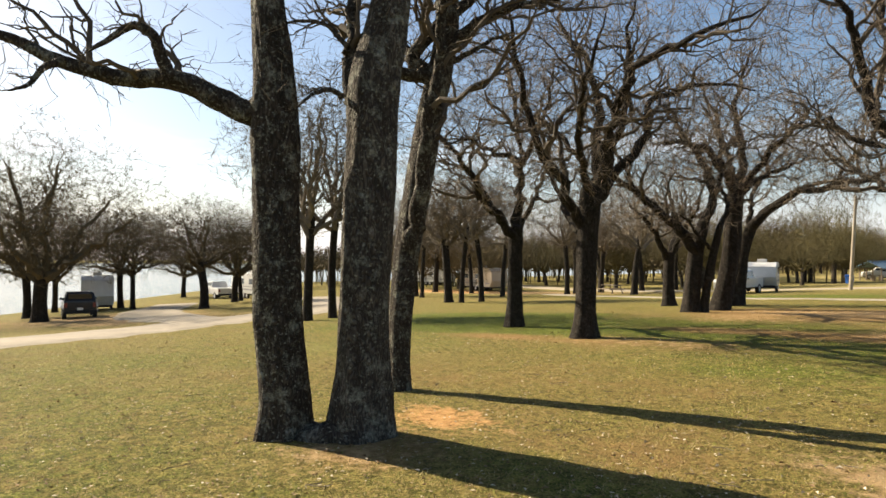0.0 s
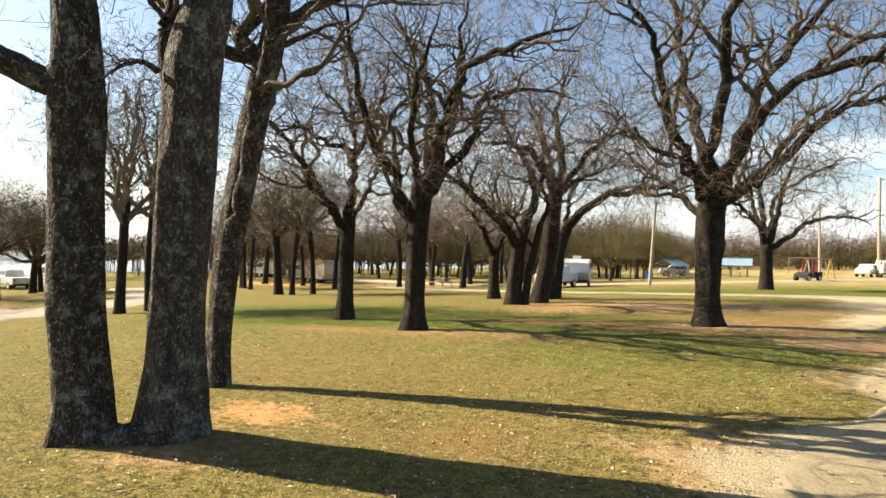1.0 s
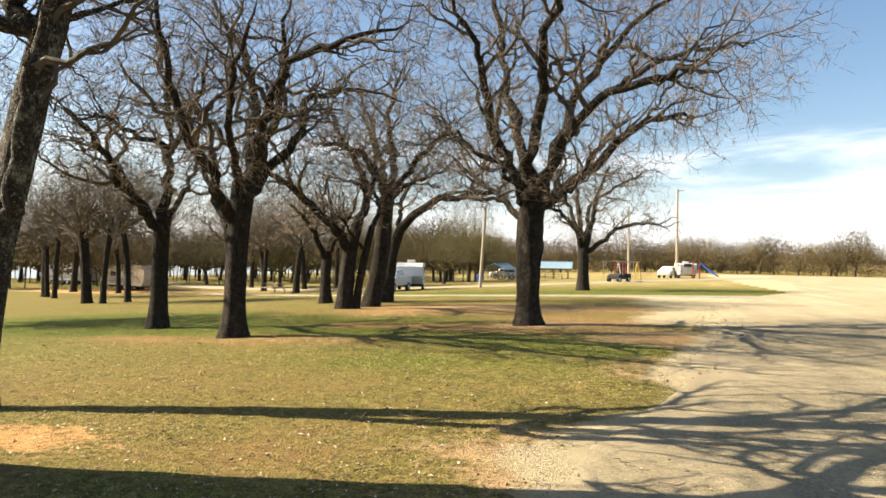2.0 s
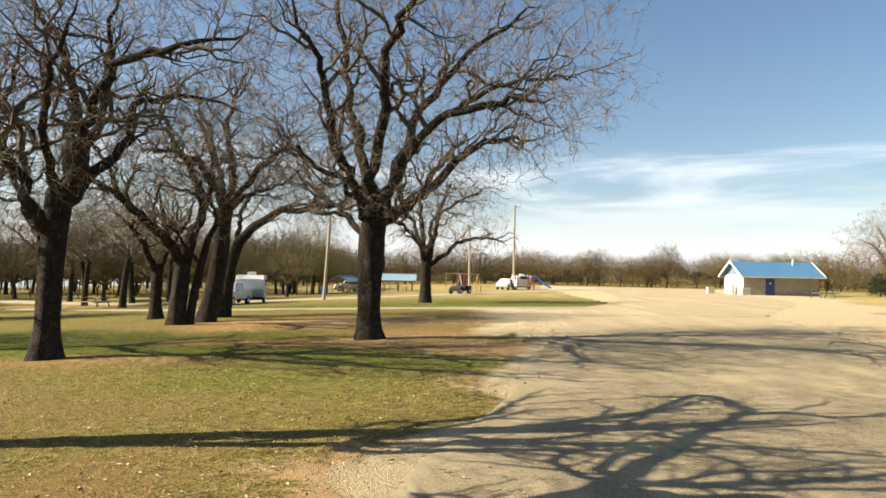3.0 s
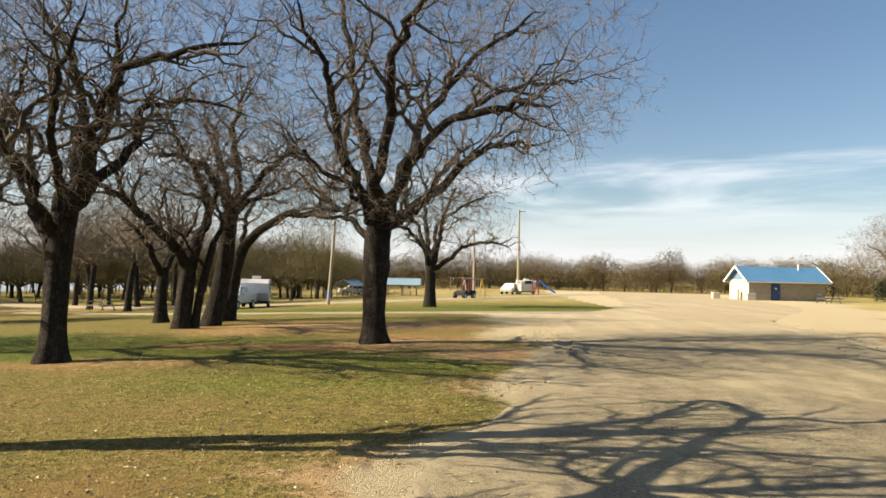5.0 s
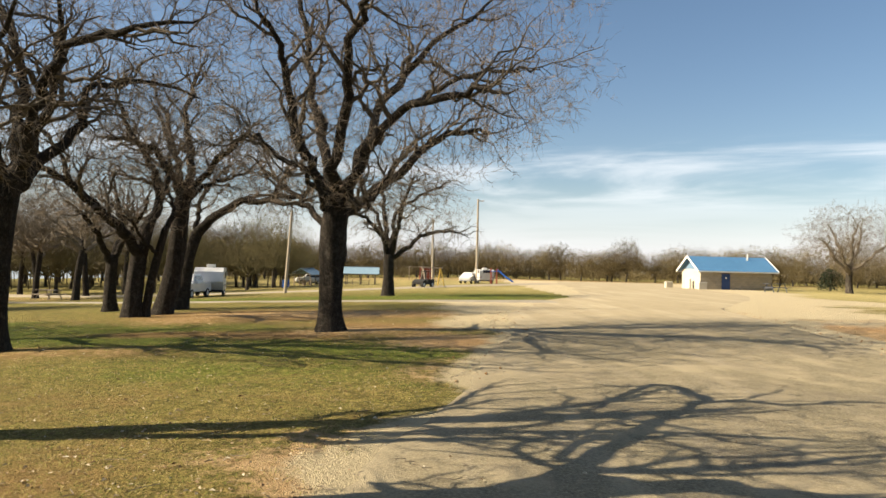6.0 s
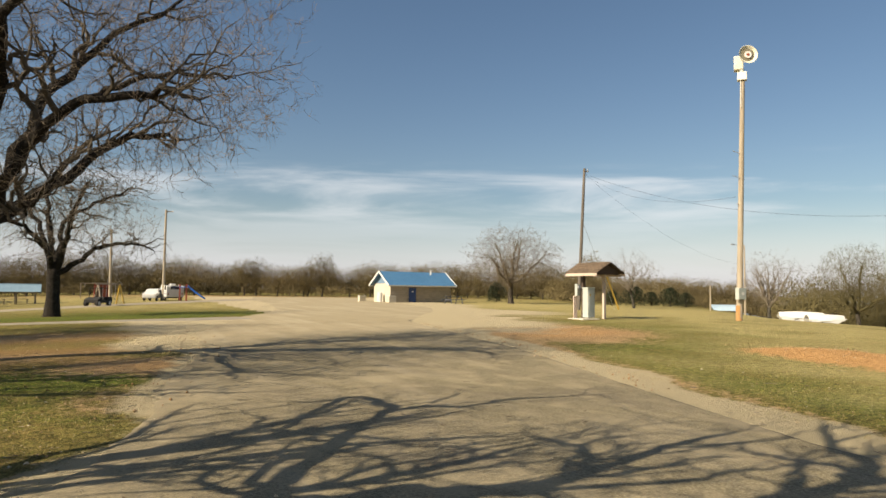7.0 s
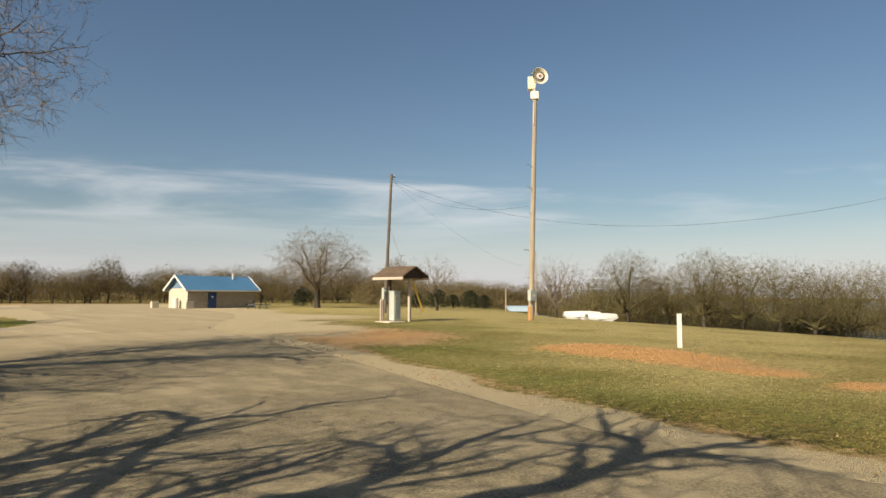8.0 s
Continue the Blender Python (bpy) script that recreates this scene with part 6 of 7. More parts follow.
def siren_pole():
    root = utility_pole(SX, SY, SH, 0.165, "tall pale wooden pole that carries a warning siren", lean=(0.24, -0.25), group="", foot=True)
    cab = part("control_cabinet", box_bm(-0.12, -0.24, 1.42, 0.52, 0.24, 0.62, 0.02), GREY_METAL, root, "grey steel control cabinet")
    part("notice", box_bm(-0.08, -0.365, 1.42, 0.16, 0.008, 0.14), WHITE_PAINT, cab)
    part("conduit", cyl_bm((0.17, -0.06, 1.1), (0.17, -0.06, 3.1), 0.035, None, 8), WHITE_PAINT, root, "white plastic conduit")
    part("cable", cyl_bm((0.06, -0.30, SH - 1.5), (0.08, -0.27, SH + 0.1), 0.02, None, 6), WHITE_PAINT, root)
    for z, a in ((7.6, 0.2), (SH - 4.0, -0.3)):
        part("step_bolt", cyl_bm((-0.4, -0.1, z + 0.12), (0.28, -0.24, z - 0.06), 0.018, None, 6), STEEL, root)
    part("bracket", cyl_bm((-0.2, -0.14, 6.2), (0.12, -0.12, 6.2), 0.025, None, 6), STEEL, root)
    sr = empty("warning_siren", pose(SX + 0.24, SY - 0.25, gz(SX, SY) + SH, 0, 0, -47), "cream warning siren with a round horn on the pole top", "siren")
    part("mount", box_bm(-0.02, 0, 0.22, 0.48, 0.42, 0.44, 0.03), WHITE_PAINT, sr)
    part("neck", cyl_bm((-0.02, 0, 0.42), (-0.02, 0, 0.62), 0.12, None, 10), GREY_METAL, sr)
    part("housing", box_bm(-0.18, 0.12, 0.98, 0.48, 0.56, 0.76, 0.06), HORN_CREAM, sr)
    # horn: turned profile that opens towards the road, slightly to the side
    prof = ((0.16, 0.0), (0.18, 0.16), (0.24, 0.34), (0.36, 0.5), (0.48, 0.58), (0.50, 0.60), (0.485, 0.57), (0.35, 0.46), (0.22, 0.30), (0.15, 0.12), (0.0, 0.12))
    seg = 32
    vs, fs = [], []
    for rr, d in prof:
        for k in range(seg):
            a = 2 * math.pi * k / seg
            vs.append((rr * math.cos(a), -d, rr * math.sin(a)))
    for i in range(len(prof) - 1):
        for k in range(seg):
            k2 = (k + 1) % seg
            fs.append([i * seg + k, i * seg + k2, (i + 1) * seg + k2, (i + 1) * seg + k])
    horn = mesh_object("horn", vs, fs, HORN_CREAM, sr, True)
    horn.matrix_basis = pose(0.08, -0.12, 1.14, -6, 0, 22)
    core = part("driver_cone", cyl_bm((0, -0.14, 0), (0, -0.56, 0), 0.13, 0.19, 18), WHITE_PAINT, horn, "white inner cone")
    part("cone_mark", cyl_bm((0, -0.56, 0), (0, -0.568, 0), 0.09, None, 16), RED_PAINT, core)
    # dark cone added in the horn, its colour standing in for the throat's shade
    part("horn_liner", cyl_bm((0, -0.24, 0), (0, -0.50, 0), 0.19, 0.40, 28), HORN_SHADE, horn, "dark cone painted as shade in the horn throat")
    return root


siren_pole()


def wire(name, a, b, sag, label, r=0.012):
    a, b = Vector(a), Vector(b)
    n = 24
    P = np.array([[tuple(a.lerp(b, k / (n - 1)) - Vector((0, 0, sag * 4 * (k / (n - 1)) * (1 - k / (n - 1))))) for k in range(n)]])
    v, f = tubes(P, np.full((1, n), r), 4)
    return tagged(mesh_object(name, v, f, RUBBER), label, "wire", "overhead wires")


P3 = (38.3, 54.3, 13.2)
wire("overhead_wire", P3, (SX - 0.1, SY, 6.6 + gz(SX, SY)), 1.2, "thin black overhead wire between two poles", 0.006)
wire("overhead_wire", P3, (49.2, 8.7, 9.0), 4.0, "thin black overhead wire across the lawn", 0.009)
wire("overhead_wire", P3, (95.0, 82.0, 7.0), 3.0, "thin black overhead wire to the far lamp", 0.007)
wire("overhead_wire", (2.6, 107.7, 13.1), (-3.9, 86.0, 8.4), 0.8, "thin black overhead wire between camp poles", 0.015)
r = empty("guy_wire", site(38.0, 54.3), "yellow guarded guy wire of a utility pole", "guy wire")
part("stay", cyl_bm((0.2, 0, 8.5), (4.4, 0.6, 0.0), 0.015, None, 6), STEEL, r)
part("guard", cyl_bm((3.3, 0.45, 3.4), (4.95, 0.65, 0.0), 0.085, None, 8), YELLOW, r, "yellow plastic guard")


# --- electric kiosk with a shingled roof
def kiosk():
    kx, ky = 21.5, 29.6
    root = empty("kiosk", site(kx, ky, 8), "open timber kiosk with a brown shingle roof", "kiosk")
    part("slab", box_bm(-0.70, 0.05, -0.04, 1.15, 1.15, 0.14, 0.02), CONCRETE, root, "pale concrete slab")
    # light and shade put into the posts' colours: front one pale, back one dark
    part("post", box_bm(0.44, -0.26, 1.15, 0.14, 0.14, 2.3, 0.01), POST_WOOD, root)
    part("post", box_bm(-0.34, 0.46, 1.15, 0.15, 0.15, 2.3, 0.01), DARK_WOOD, root)
    H0, W, D, RS = 2.40, 0.9, 0.95, 0.42
    turn = pose(0.14, 0.08, 0, 0, 0, 2)
    bm = box(bmesh.new(), 0, -D + 0.15, H0, 2 * W - 0.2, 0.12, 0.18, 0, turn)
    part("beam", bm, DARK_WOOD, root)
    bm = box(bmesh.new(), 0, D - 0.15, H0, 2 * W - 0.2, 0.12, 0.18, 0, turn)
    part("beam", bm, DARK_WOOD, root)
    for y in (-D + 0.12, D - 0.12):
        bm = bmesh.new()
        pts = [Vector(p) for p in ((-W + 0.12, y - 0.04, H0 + 0.08), (W - 0.12, y - 0.04, H0 + 0.08), (0, y - 0.04, H0 + RS - 0.02),
                                   (-W + 0.12, y + 0.04, H0 + 0.08), (W - 0.12, y + 0.04, H0 + 0.08), (0, y + 0.04, H0 + RS - 0.02))]
        vs = [bm.verts.new(turn @ p) for p in pts]
        for f in ((0, 1, 2), (5, 4, 3), (0, 3, 4, 1), (1, 4, 5, 2), (2, 5, 3, 0)):
            bm.faces.new([vs[i] for i in f])
        part("gable", bm, DARK_WOOD, root)
    for sgn in (-1, 1):
        a = math.atan2(RS + 0.12, W + 0.12)
        ln = math.hypot(RS + 0.12, W + 0.12)
        m = turn @ Matrix.Translation((sgn * (W + 0.12) / 2, 0, H0 + RS / 2 + 0.03)) @ Matrix.Rotation(sgn * a, 4, "Y")
        bm = box(bmesh.new(), 0, 0, 0, ln, 2 * D + 0.3, 0.05, 0, m)
        deck = part("roof_deck", bm, DARK_WOOD, root)
        fm = turn @ Matrix.Translation((sgn * (W + 0.13), 0, H0 - 0.10))
        bm = box(bmesh.new(), 0, 0, 0, 0.04, 2 * D + 0.32, 0.14, 0, fm)
        part("fascia", bm, POST_WOOD, root, "faded pinkish fascia board")
        me = bpy.data.meshes.new("shingle")
        bm = bmesh.new()
        box(bm, 0, 0, 0, 0.22, 0.265, 0.02)
        bm.to_mesh(me); bm.free(); me.materials.append(SHINGLE)
        for i in range(8):
            for j in range(8):
                s = new("shingle", me)
                s.parent = deck
                u = -ln / 2 + 0.1 + (ln - 0.15) * i / 7
                lift = 0.035 + 0.004 * ((i * 7 + j * 3) % 3)
                s.matrix_basis = m @ pose(u * 1.0, -D - 0.04 + 0.28 * j + (0.12 if i % 2 else 0), lift, 0, sgn * -5, 0)
    ped = part("meter_pedestal", box_bm(-0.40, 0.0, 0.83, 0.48, 0.40, 1.5, 0.02), GREY_METAL, root, "grey-green steel meter pedestal")
    part("pedestal_cap", box_bm(-0.40, 0.0, 1.61, 0.52, 0.44, 0.06, 0.01), GREY_METAL, ped)
    part("pedestal_door", box_bm(-0.42, -0.21, 0.9, 0.30, 0.02, 1.1, 0.004), GREY_METAL, ped)
    part("notice", box_bm(-0.50, -0.226, 1.25, 0.09, 0.006, 0.14), YELLOW, ped)
    meter = part("meter_box", box_bm(-0.60, 0.62, 1.50, 0.22, 0.18, 0.62, 0.02), GREY_METAL, root, "grey meter box on a post")
    part("meter_dial", cyl_bm((-0.60, 0.54, 1.64), (-0.60, 0.44, 1.64), 0.08, None, 14), STEEL, meter)
    part("meter_post", box_bm(-0.58, 0.75, 0.6, 0.09, 0.09, 1.3), POST_WOOD, root)
    part("meter_post", box_bm(-0.72, 0.75, 0.6, 0.06, 0.06, 1.2), POST_WOOD, root)
    return root


kiosk()

# --- white marker post on the soil heap
r = empty("marker_post", site(18.8, 11.5, 30), "square white plastic marker post beside bare soil", "marker post")
part("sleeve", box_bm(0, 0, 0.48, 0.14, 0.14, 1.06, 0.006), WHITE_GLOSS, r)
part("cap", box_bm(0, 0, 1.02, 0.155, 0.155, 0.03, 0.008), WHITE_GLOSS, r)


# --- vehicles
def wheel(parent, x, y, r, w, sgn):
    ty = part("wheel", cyl_bm((x, y - w / 2, r), (x, y + w / 2, r), r, None, 20), RUBBER, parent)
    part("rim", cyl_bm((x, y + sgn * w / 2, r), (x, y + sgn * (w / 2 + 0.012), r), r * 0.62, r * 0.5, 16), STEEL, ty, "steel wheel rim")


def profile_body(pts, width, bevel=0.06, taper=0.0):
    """A side outline drawn across the vehicle's width, its upper part drawn in."""
    bm = bmesh.new()
    zs = [p[1] for p in pts]
    z0, z1 = min(zs), max(zs)
    rows = []
    for s in (-1, 1):
        rows.append([bm.verts.new((x, s * width / 2 * (1 - taper * max(0, (z - (z0 + z1) / 2) / (z1 - z0) * 2)), z)) for x, z in pts])
    n = len(pts)
    bm.faces.new(rows[0]); bm.faces.new(rows[1][::-1])
    for i in range(n):
        bm.faces.new((rows[0][i], rows[0][(i + 1) % n], rows[1][(i + 1) % n], rows[1][i]))
    bmesh.ops.recalc_face_normals(bm, faces=bm.faces)
    if bevel:
        bmesh.ops.bevel(bm, geom=list(bm.edges), offset=bevel, segments=2, affect="EDGES", profile=0.6, clamp_overlap=True)
    return bm


def travel_trailer(x, y, rz, length, height, label, skin=WHITE_GLOSS, stripe=GREY_BAR):
    root = empty("travel_trailer", site(x, y, rz), label, "travel trailer", "travel trailers")
    L, H = length, height
    body = part("body", profile_body(((-L / 2, 0.55), (L / 2 - 0.5, 0.55), (L / 2, 1.3), (L / 2 - 0.15, H - 0.35), (L / 2 - 0.7, H), (-L / 2 + 0.15, H), (-L / 2, H - 0.2)), 2.4, 0.05), skin, root)
    part("skirt", box_bm(0, 0, 0.5, L * 0.86, 2.2, 0.22), RUBBER, root)
    for s in (-1, 1):
        part("stripe", box_bm(-0.1, s * 1.21, 1.0, L * 0.9, 0.012, 0.16), stripe, body)
        part("stripe", box_bm(-0.3, s * 1.21, 1.3, L * 0.6, 0.012, 0.08), stripe, body)
        for wx in (-L * 0.3, L * 0.05):
            part("window", box_bm(wx, s * 1.21, 1.85, 0.95, 0.03, 0.55, 0.01), GLASS_DARK, body)
        part("door", box_bm(L * 0.27, s * 1.21, 1.45, 0.68, 0.03, 1.7, 0.01), skin, body)
        for wx in (-0.55, 0.3):
            wheel(root, wx - 0.3, s * 1.08, 0.34, 0.2, s)
    part("rear_window", box_bm(-L / 2 - 0.01, 0, 1.9, 0.03, 1.3, 0.5, 0.01), GLASS_DARK, body)
    for s in (-1, 1):
        part("tail_light", box_bm(-L / 2 - 0.01, s * 0.95, 1.0, 0.03, 0.12, 0.3, 0.01), RED_PAINT, body)
    part("roof_unit", box_bm(-0.2, 0, H + 0.14, 0.95, 0.7, 0.28, 0.05), WHITE_PAINT, root, "white roof air conditioner")
    part("hitch", box_bm(L / 2 + 0.5, 0, 0.5, 1.2, 0.12, 0.1), RUBBER, root)
    part("jack", cyl_bm((L / 2 + 0.7, 0, 0), (L / 2 + 0.7, 0, 0.9), 0.05, None, 8), STEEL, root)
    return root


def suv(x, y, rz, label, paint, kind="suv"):
    root = empty(kind, site(x, y, rz), label, "car")
    if kind == "suv":
        pts = ((-2.3, 0.42), (2.25, 0.42), (2.3, 0.85), (2.15, 1.08), (1.1, 1.14), (0.5, 1.72), (-1.9, 1.78), (-2.3, 1.2))
        glass = ((-1.95, 1.16), (0.85, 1.16), (0.42, 1.64), (-1.75, 1.69))
    else:
        pts = ((-2.8, 0.5), (2.7, 0.5), (2.75, 0.95), (2.6, 1.15), (1.35, 1.22), (0.75, 1.86), (-0.75, 1.9), (-0.95, 1.25), (-2.8, 1.22))
        glass = ((-0.75, 1.28), (1.1, 1.28), (0.66, 1.78), (-0.66, 1.8))
    body = part("body", profile_body(pts, 1.9, 0.07, 0.22), paint, root)
    part("window", profile_body(glass, 1.83, 0.02, 0.12), GLASS_DARK, body, "dark side windows")
    xr = pts[0][0]
    if kind == "suv":
        part("rear_window", box_bm(xr + 0.12, 0, 1.45, 0.06, 1.3, 0.4, 0.01), GLASS_DARK, body)
    part("bumper", box_bm(xr, 0, 0.52, 0.14, 1.8, 0.2, 0.03), RUBBER, body)
    part("bumper", box_bm(-xr - 0.05, 0, 0.52, 0.14, 1.8, 0.2, 0.03), STEEL, body)
    part("plate_bar", box_bm(xr - 0.075, 0, 0.72, 0.01, 0.34, 0.15), WHITE_PAINT, body)
    for s in (-1, 1):
        part("tail_light", box_bm(xr - 0.01, s * 0.8, 0.95, 0.05, 0.16, 0.3, 0.01), RED_PAINT, body)
        part("headlight", box_bm(-xr - 0.02, s * 0.72, 0.85, 0.06, 0.34, 0.18, 0.02), WHITE_GLOSS, body)
        part("mirror", box_bm(0.85, s * 1.02, 1.22, 0.1, 0.18, 0.14, 0.02), paint, body)
        for wx in ((-1.45, 1.42) if kind == "suv" else (-1.8, 1.75)):
            wheel(root, wx, s * 0.86, 0.37, 0.24, s)
    return root


suv(-49.1, 13.9, 166, "black sport utility car parked beside the trailer", BLACK_PAINT)
travel_trailer(-62.4, 19.2, 343, 7.0, 2.95, "white travel trailer parked by the lake")
travel_trailer(-66.5, 36.2, 175, 6.5, 2.7, "white travel trailer with a truck by the shore")
suv(-71.8, 34.6, 175, "white pickup truck parked by the shore", WHITE_GLOSS, "pickup_truck")
travel_trailer(-58.4, 64.0, -15, 7.5, 2.9, "cream travel trailer on an orange soil pitch", CREAM)
travel_trailer(-76.5, 72.8, 0, 7.0, 2.8, "white travel trailer among the trees")
travel_trailer(-22.2, 59.0, 286, 3.8, 2.5, "white box trailer behind a pickup truck")
suv(-22.2, 54.2, 272, "white pickup truck parked on the lane", WHITE_GLOSS, "pickup_truck")
suv(0.8, 108.5, 255, "white car parked beyond the lawn", WHITE_GLOSS)
travel_trailer(3.3, 108.0, 100, 4.5, 2.2, "short white cargo trailer parked by the slide")


def work_buggy(x, y, rz):
    root = empty("utility_buggy", site(x, y, rz), "dark open utility buggy parked on the lawn", "buggy")
    part("body", profile_body(((-1.4, 0.35), (1.4, 0.35), (1.45, 0.7), (0.7, 0.95), (0.5, 0.6), (-0.3, 0.6), (-0.4, 0.95), (-1.4, 0.95)), 1.45, 0.05), RUBBER, root)
    part("roof", box_bm(0.05, 0, 1.85, 1.4, 1.4, 0.06, 0.02), RUBBER, root)
    for sx in (-0.5, 0.65):
        for s in (-1, 1):
            part("roof_post", cyl_bm((sx, s * 0.62, 0.8), (sx * 0.9, s * 0.6, 1.83), 0.03, None, 6), RUBBER, root)
            wheel(root, sx * 1.8, s * 0.62, 0.32, 0.24, s)
    part("seat", box_bm(-0.15, 0, 0.75, 0.5, 1.2, 0.2, 0.04), RUBBER, root)
    return root


work_buggy(-4.6, 78.6, 245)
suv(-26.0, 114.0, 200, "white car parked behind the gable pavilion", WHITE_GLOSS)


# --- camp structures beyond the lawn
def pavilion(x, y, rz, w, d, h, rise, roof_mat, label):
    root = empty("picnic_pavilion", site(x, y, rz), label, "pavilion", "open pavilions")
    for sx in (-1, 0, 1):
        for sy in (-1, 1):
            part("post", box_bm(sx * (w / 2 - 0.4), sy * (d / 2 - 0.4), h / 2, 0.14, 0.14, h), OLD_WOOD, root)
    for sgn in (-1, 1):
        a = math.atan2(rise, d / 2)
        ln = math.hypot(rise, d / 2) + 0.3
        bm = box(bmesh.new(), 0, 0, 0, w + 0.6, ln, 0.08, 0, Matrix.Translation((0, sgn * d / 4, h + rise / 2)) @ Matrix.Rotation(-sgn * a, 4, "X"))
        part("roof", bm, roof_mat, root)
    part("beam", box_bm(0, -d / 2 + 0.4, h - 0.1, w, 0.1, 0.2), OLD_WOOD, root)
    part("beam", box_bm(0, d / 2 - 0.4, h - 0.1, w, 0.1, 0.2), OLD_WOOD, root)
    part("table", box_bm(0, 0, 0.74, w * 0.6, 0.8, 0.06), OLD_WOOD, root)
    part("table_leg", box_bm(-w * 0.25, 0, 0.36, 0.1, 0.6, 0.72), OLD_WOOD, root)
    part("table_leg", box_bm(w * 0.25, 0, 0.36, 0.1, 0.6, 0.72), OLD_WOOD, root)
    return root


PALE_ROOF = material("weathered_blue_roof", (0.15, 0.24, 0.31), (0.22, 0.32, 0.39), scale=3, rough=0.5, bump=0.0, spec=0.5)
pavilion(-16.7, 110.0, 6, 5.4, 4.6, 1.8, 1.0, PALE_ROOF, "open picnic pavilion with a pale blue metal roof")
pavilion(-25.0, 108.0, 78, 4.4, 3.6, 1.8, 0.9, PALE_ROOF, "open picnic pavilion with a pale gable roof")


def shed(x, y, rz, w, d, h, mat, label):
    root = empty("shed", site(x, y, rz), label, "shed")
    part("wall", box_bm(0, 0, h / 2, w, d, h), mat, root)
    part("roof", box_bm(0, 0, h + 0.1, w + 0.6, d + 0.6, 0.14), OLD_WOOD, root)
    part("door", box_bm(-w * 0.2, -d / 2 - 0.02, 1.0, 0.95, 0.06, 2.0), DARK_WOOD, root)
    part("canopy", box_bm(-w * 0.85, 0, h + 0.05, w * 0.9, d, 0.1), OLD_WOOD, root)
    for s in (-1, 1):
        part("canopy_post", box_bm(-w * 1.25, s * d * 0.4, h / 2, 0.14, 0.14, h), OLD_WOOD, root)
    return root


shed(-7.0, 128.0, 5, 2.6, 2.6, 2.5, RED_PAINT, "red boarded shed with an open lean-to")


def swing_frame(x, y, rz):
    root = empty("swing_frame", site(x, y, rz), "wooden play frame with yellow beams", "play frame")
    for s in (-1, 1):
        for k in (-1, 1):
            part("leg", cyl_bm((s * 1.3, k * 0.9, 0), (s * 1.2, 0, 2.3), 0.08, None, 8), YELLOW if s > 0 else OLD_WOOD, root)
    part("top_beam", box_bm(0, 0, 2.3, 3.0, 0.12, 0.16), OLD_WOOD, root)
    for s in (-0.5, 0.5):
        part("swing_seat", box_bm(s, 0, 0.6, 0.45, 0.18, 0.04), RUBBER, root)
        for k in (-0.2, 0.2):
            part("chain", cyl_bm((s + k, 0, 0.6), (s + k, 0, 2.25), 0.015, None, 5), STEEL, root)
    return root


swing_frame(-3.9, 84.0, 30)


def play_slide(x, y, rz):
    root = empty("play_slide", site(x, y, rz), "blue plastic playground slide with a white platform", "slide")
    n = 14
    vs, fs = [], []
    for k in range(n):
        u = k / (n - 1)
        z = 1.75 * (1 - u) ** 1.2 + 0.28
        for px, dz in ((-0.36, 0.22), (-0.32, 0.0), (0.32, 0.0), (0.36, 0.22)):
            vs.append((0.3 + 2.4 * u, px, z + dz))
    for k in range(n - 1):
        for j in range(3):
            fs.append([k * 4 + j, k * 4 + j + 1, k * 4 + 5 + j, k * 4 + 4 + j])
    chute = mesh_object("chute", vs, fs, BLUE_PLASTIC, root, True)
    md = chute.modifiers.new("thick", "SOLIDIFY")
    md.thickness = 0.05
    part("platform", box_bm(-0.3, 0, 1.95, 1.1, 1.0, 0.1, 0.02), BLUE_PLASTIC, root)
    for sx in (-0.75, 0.15):
        for s in (-1, 1):
            part("post", box_bm(sx, s * 0.45, 1.2, 0.1, 0.1, 2.4), RED_PAINT, root)
    for k in range(5):
        part("rung", cyl_bm((-0.85, -0.4, 0.3 + 0.35 * k), (-0.85, 0.4, 0.3 + 0.35 * k), 0.025, None, 6), STEEL, root)
    return root


play_slide(5.0, 104.5, -10)


# --- stored boats below the brow, a far lamp, a blue skip
def covered_boat(x, y, rz, length, label):
    root = empty("covered_boat", site(x, y, rz), label, "boat", "stored boats")
    n, seg = 12, 10
    vs, fs = [], []
    for k in range(n):
        u = k / (n - 1)
        w = 1.05 * math.sin(math.pi * min(0.95, 0.18 + 0.8 * u)) ** 0.6
        h = 0.55 + 0.4 * math.sin(math.pi * (0.25 + 0.55 * u))
        for j in range(seg + 1):
            a = math.pi * j / seg
            vs.append(((u - 0.5) * length, -math.cos(a) * w, 0.7 + math.sin(a) * h * 0.75))
    for k in range(n - 1):
        for j in range(seg):
            fs.append([k * (seg + 1) + j, k * (seg + 1) + j + 1, (k + 1) * (seg + 1) + j + 1, (k + 1) * (seg + 1) + j])
    mesh_object("cover", vs, fs, WHITE_PAINT, root, True)
    part("hull", profile_body(((-length / 2, 0.9), (-length / 2 + 0.3, 0.35), (length / 2 - 1.2, 0.3), (length / 2, 0.95)), 1.9, 0.05), WHITE_GLOSS, root)
    part("trailer_beam", box_bm(0, 0, 0.28, length * 0.9, 0.9, 0.12), STEEL, root)
    for s in (-1, 1):
        wheel(root, -0.6, s * 0.85, 0.32, 0.2, s)
    return root


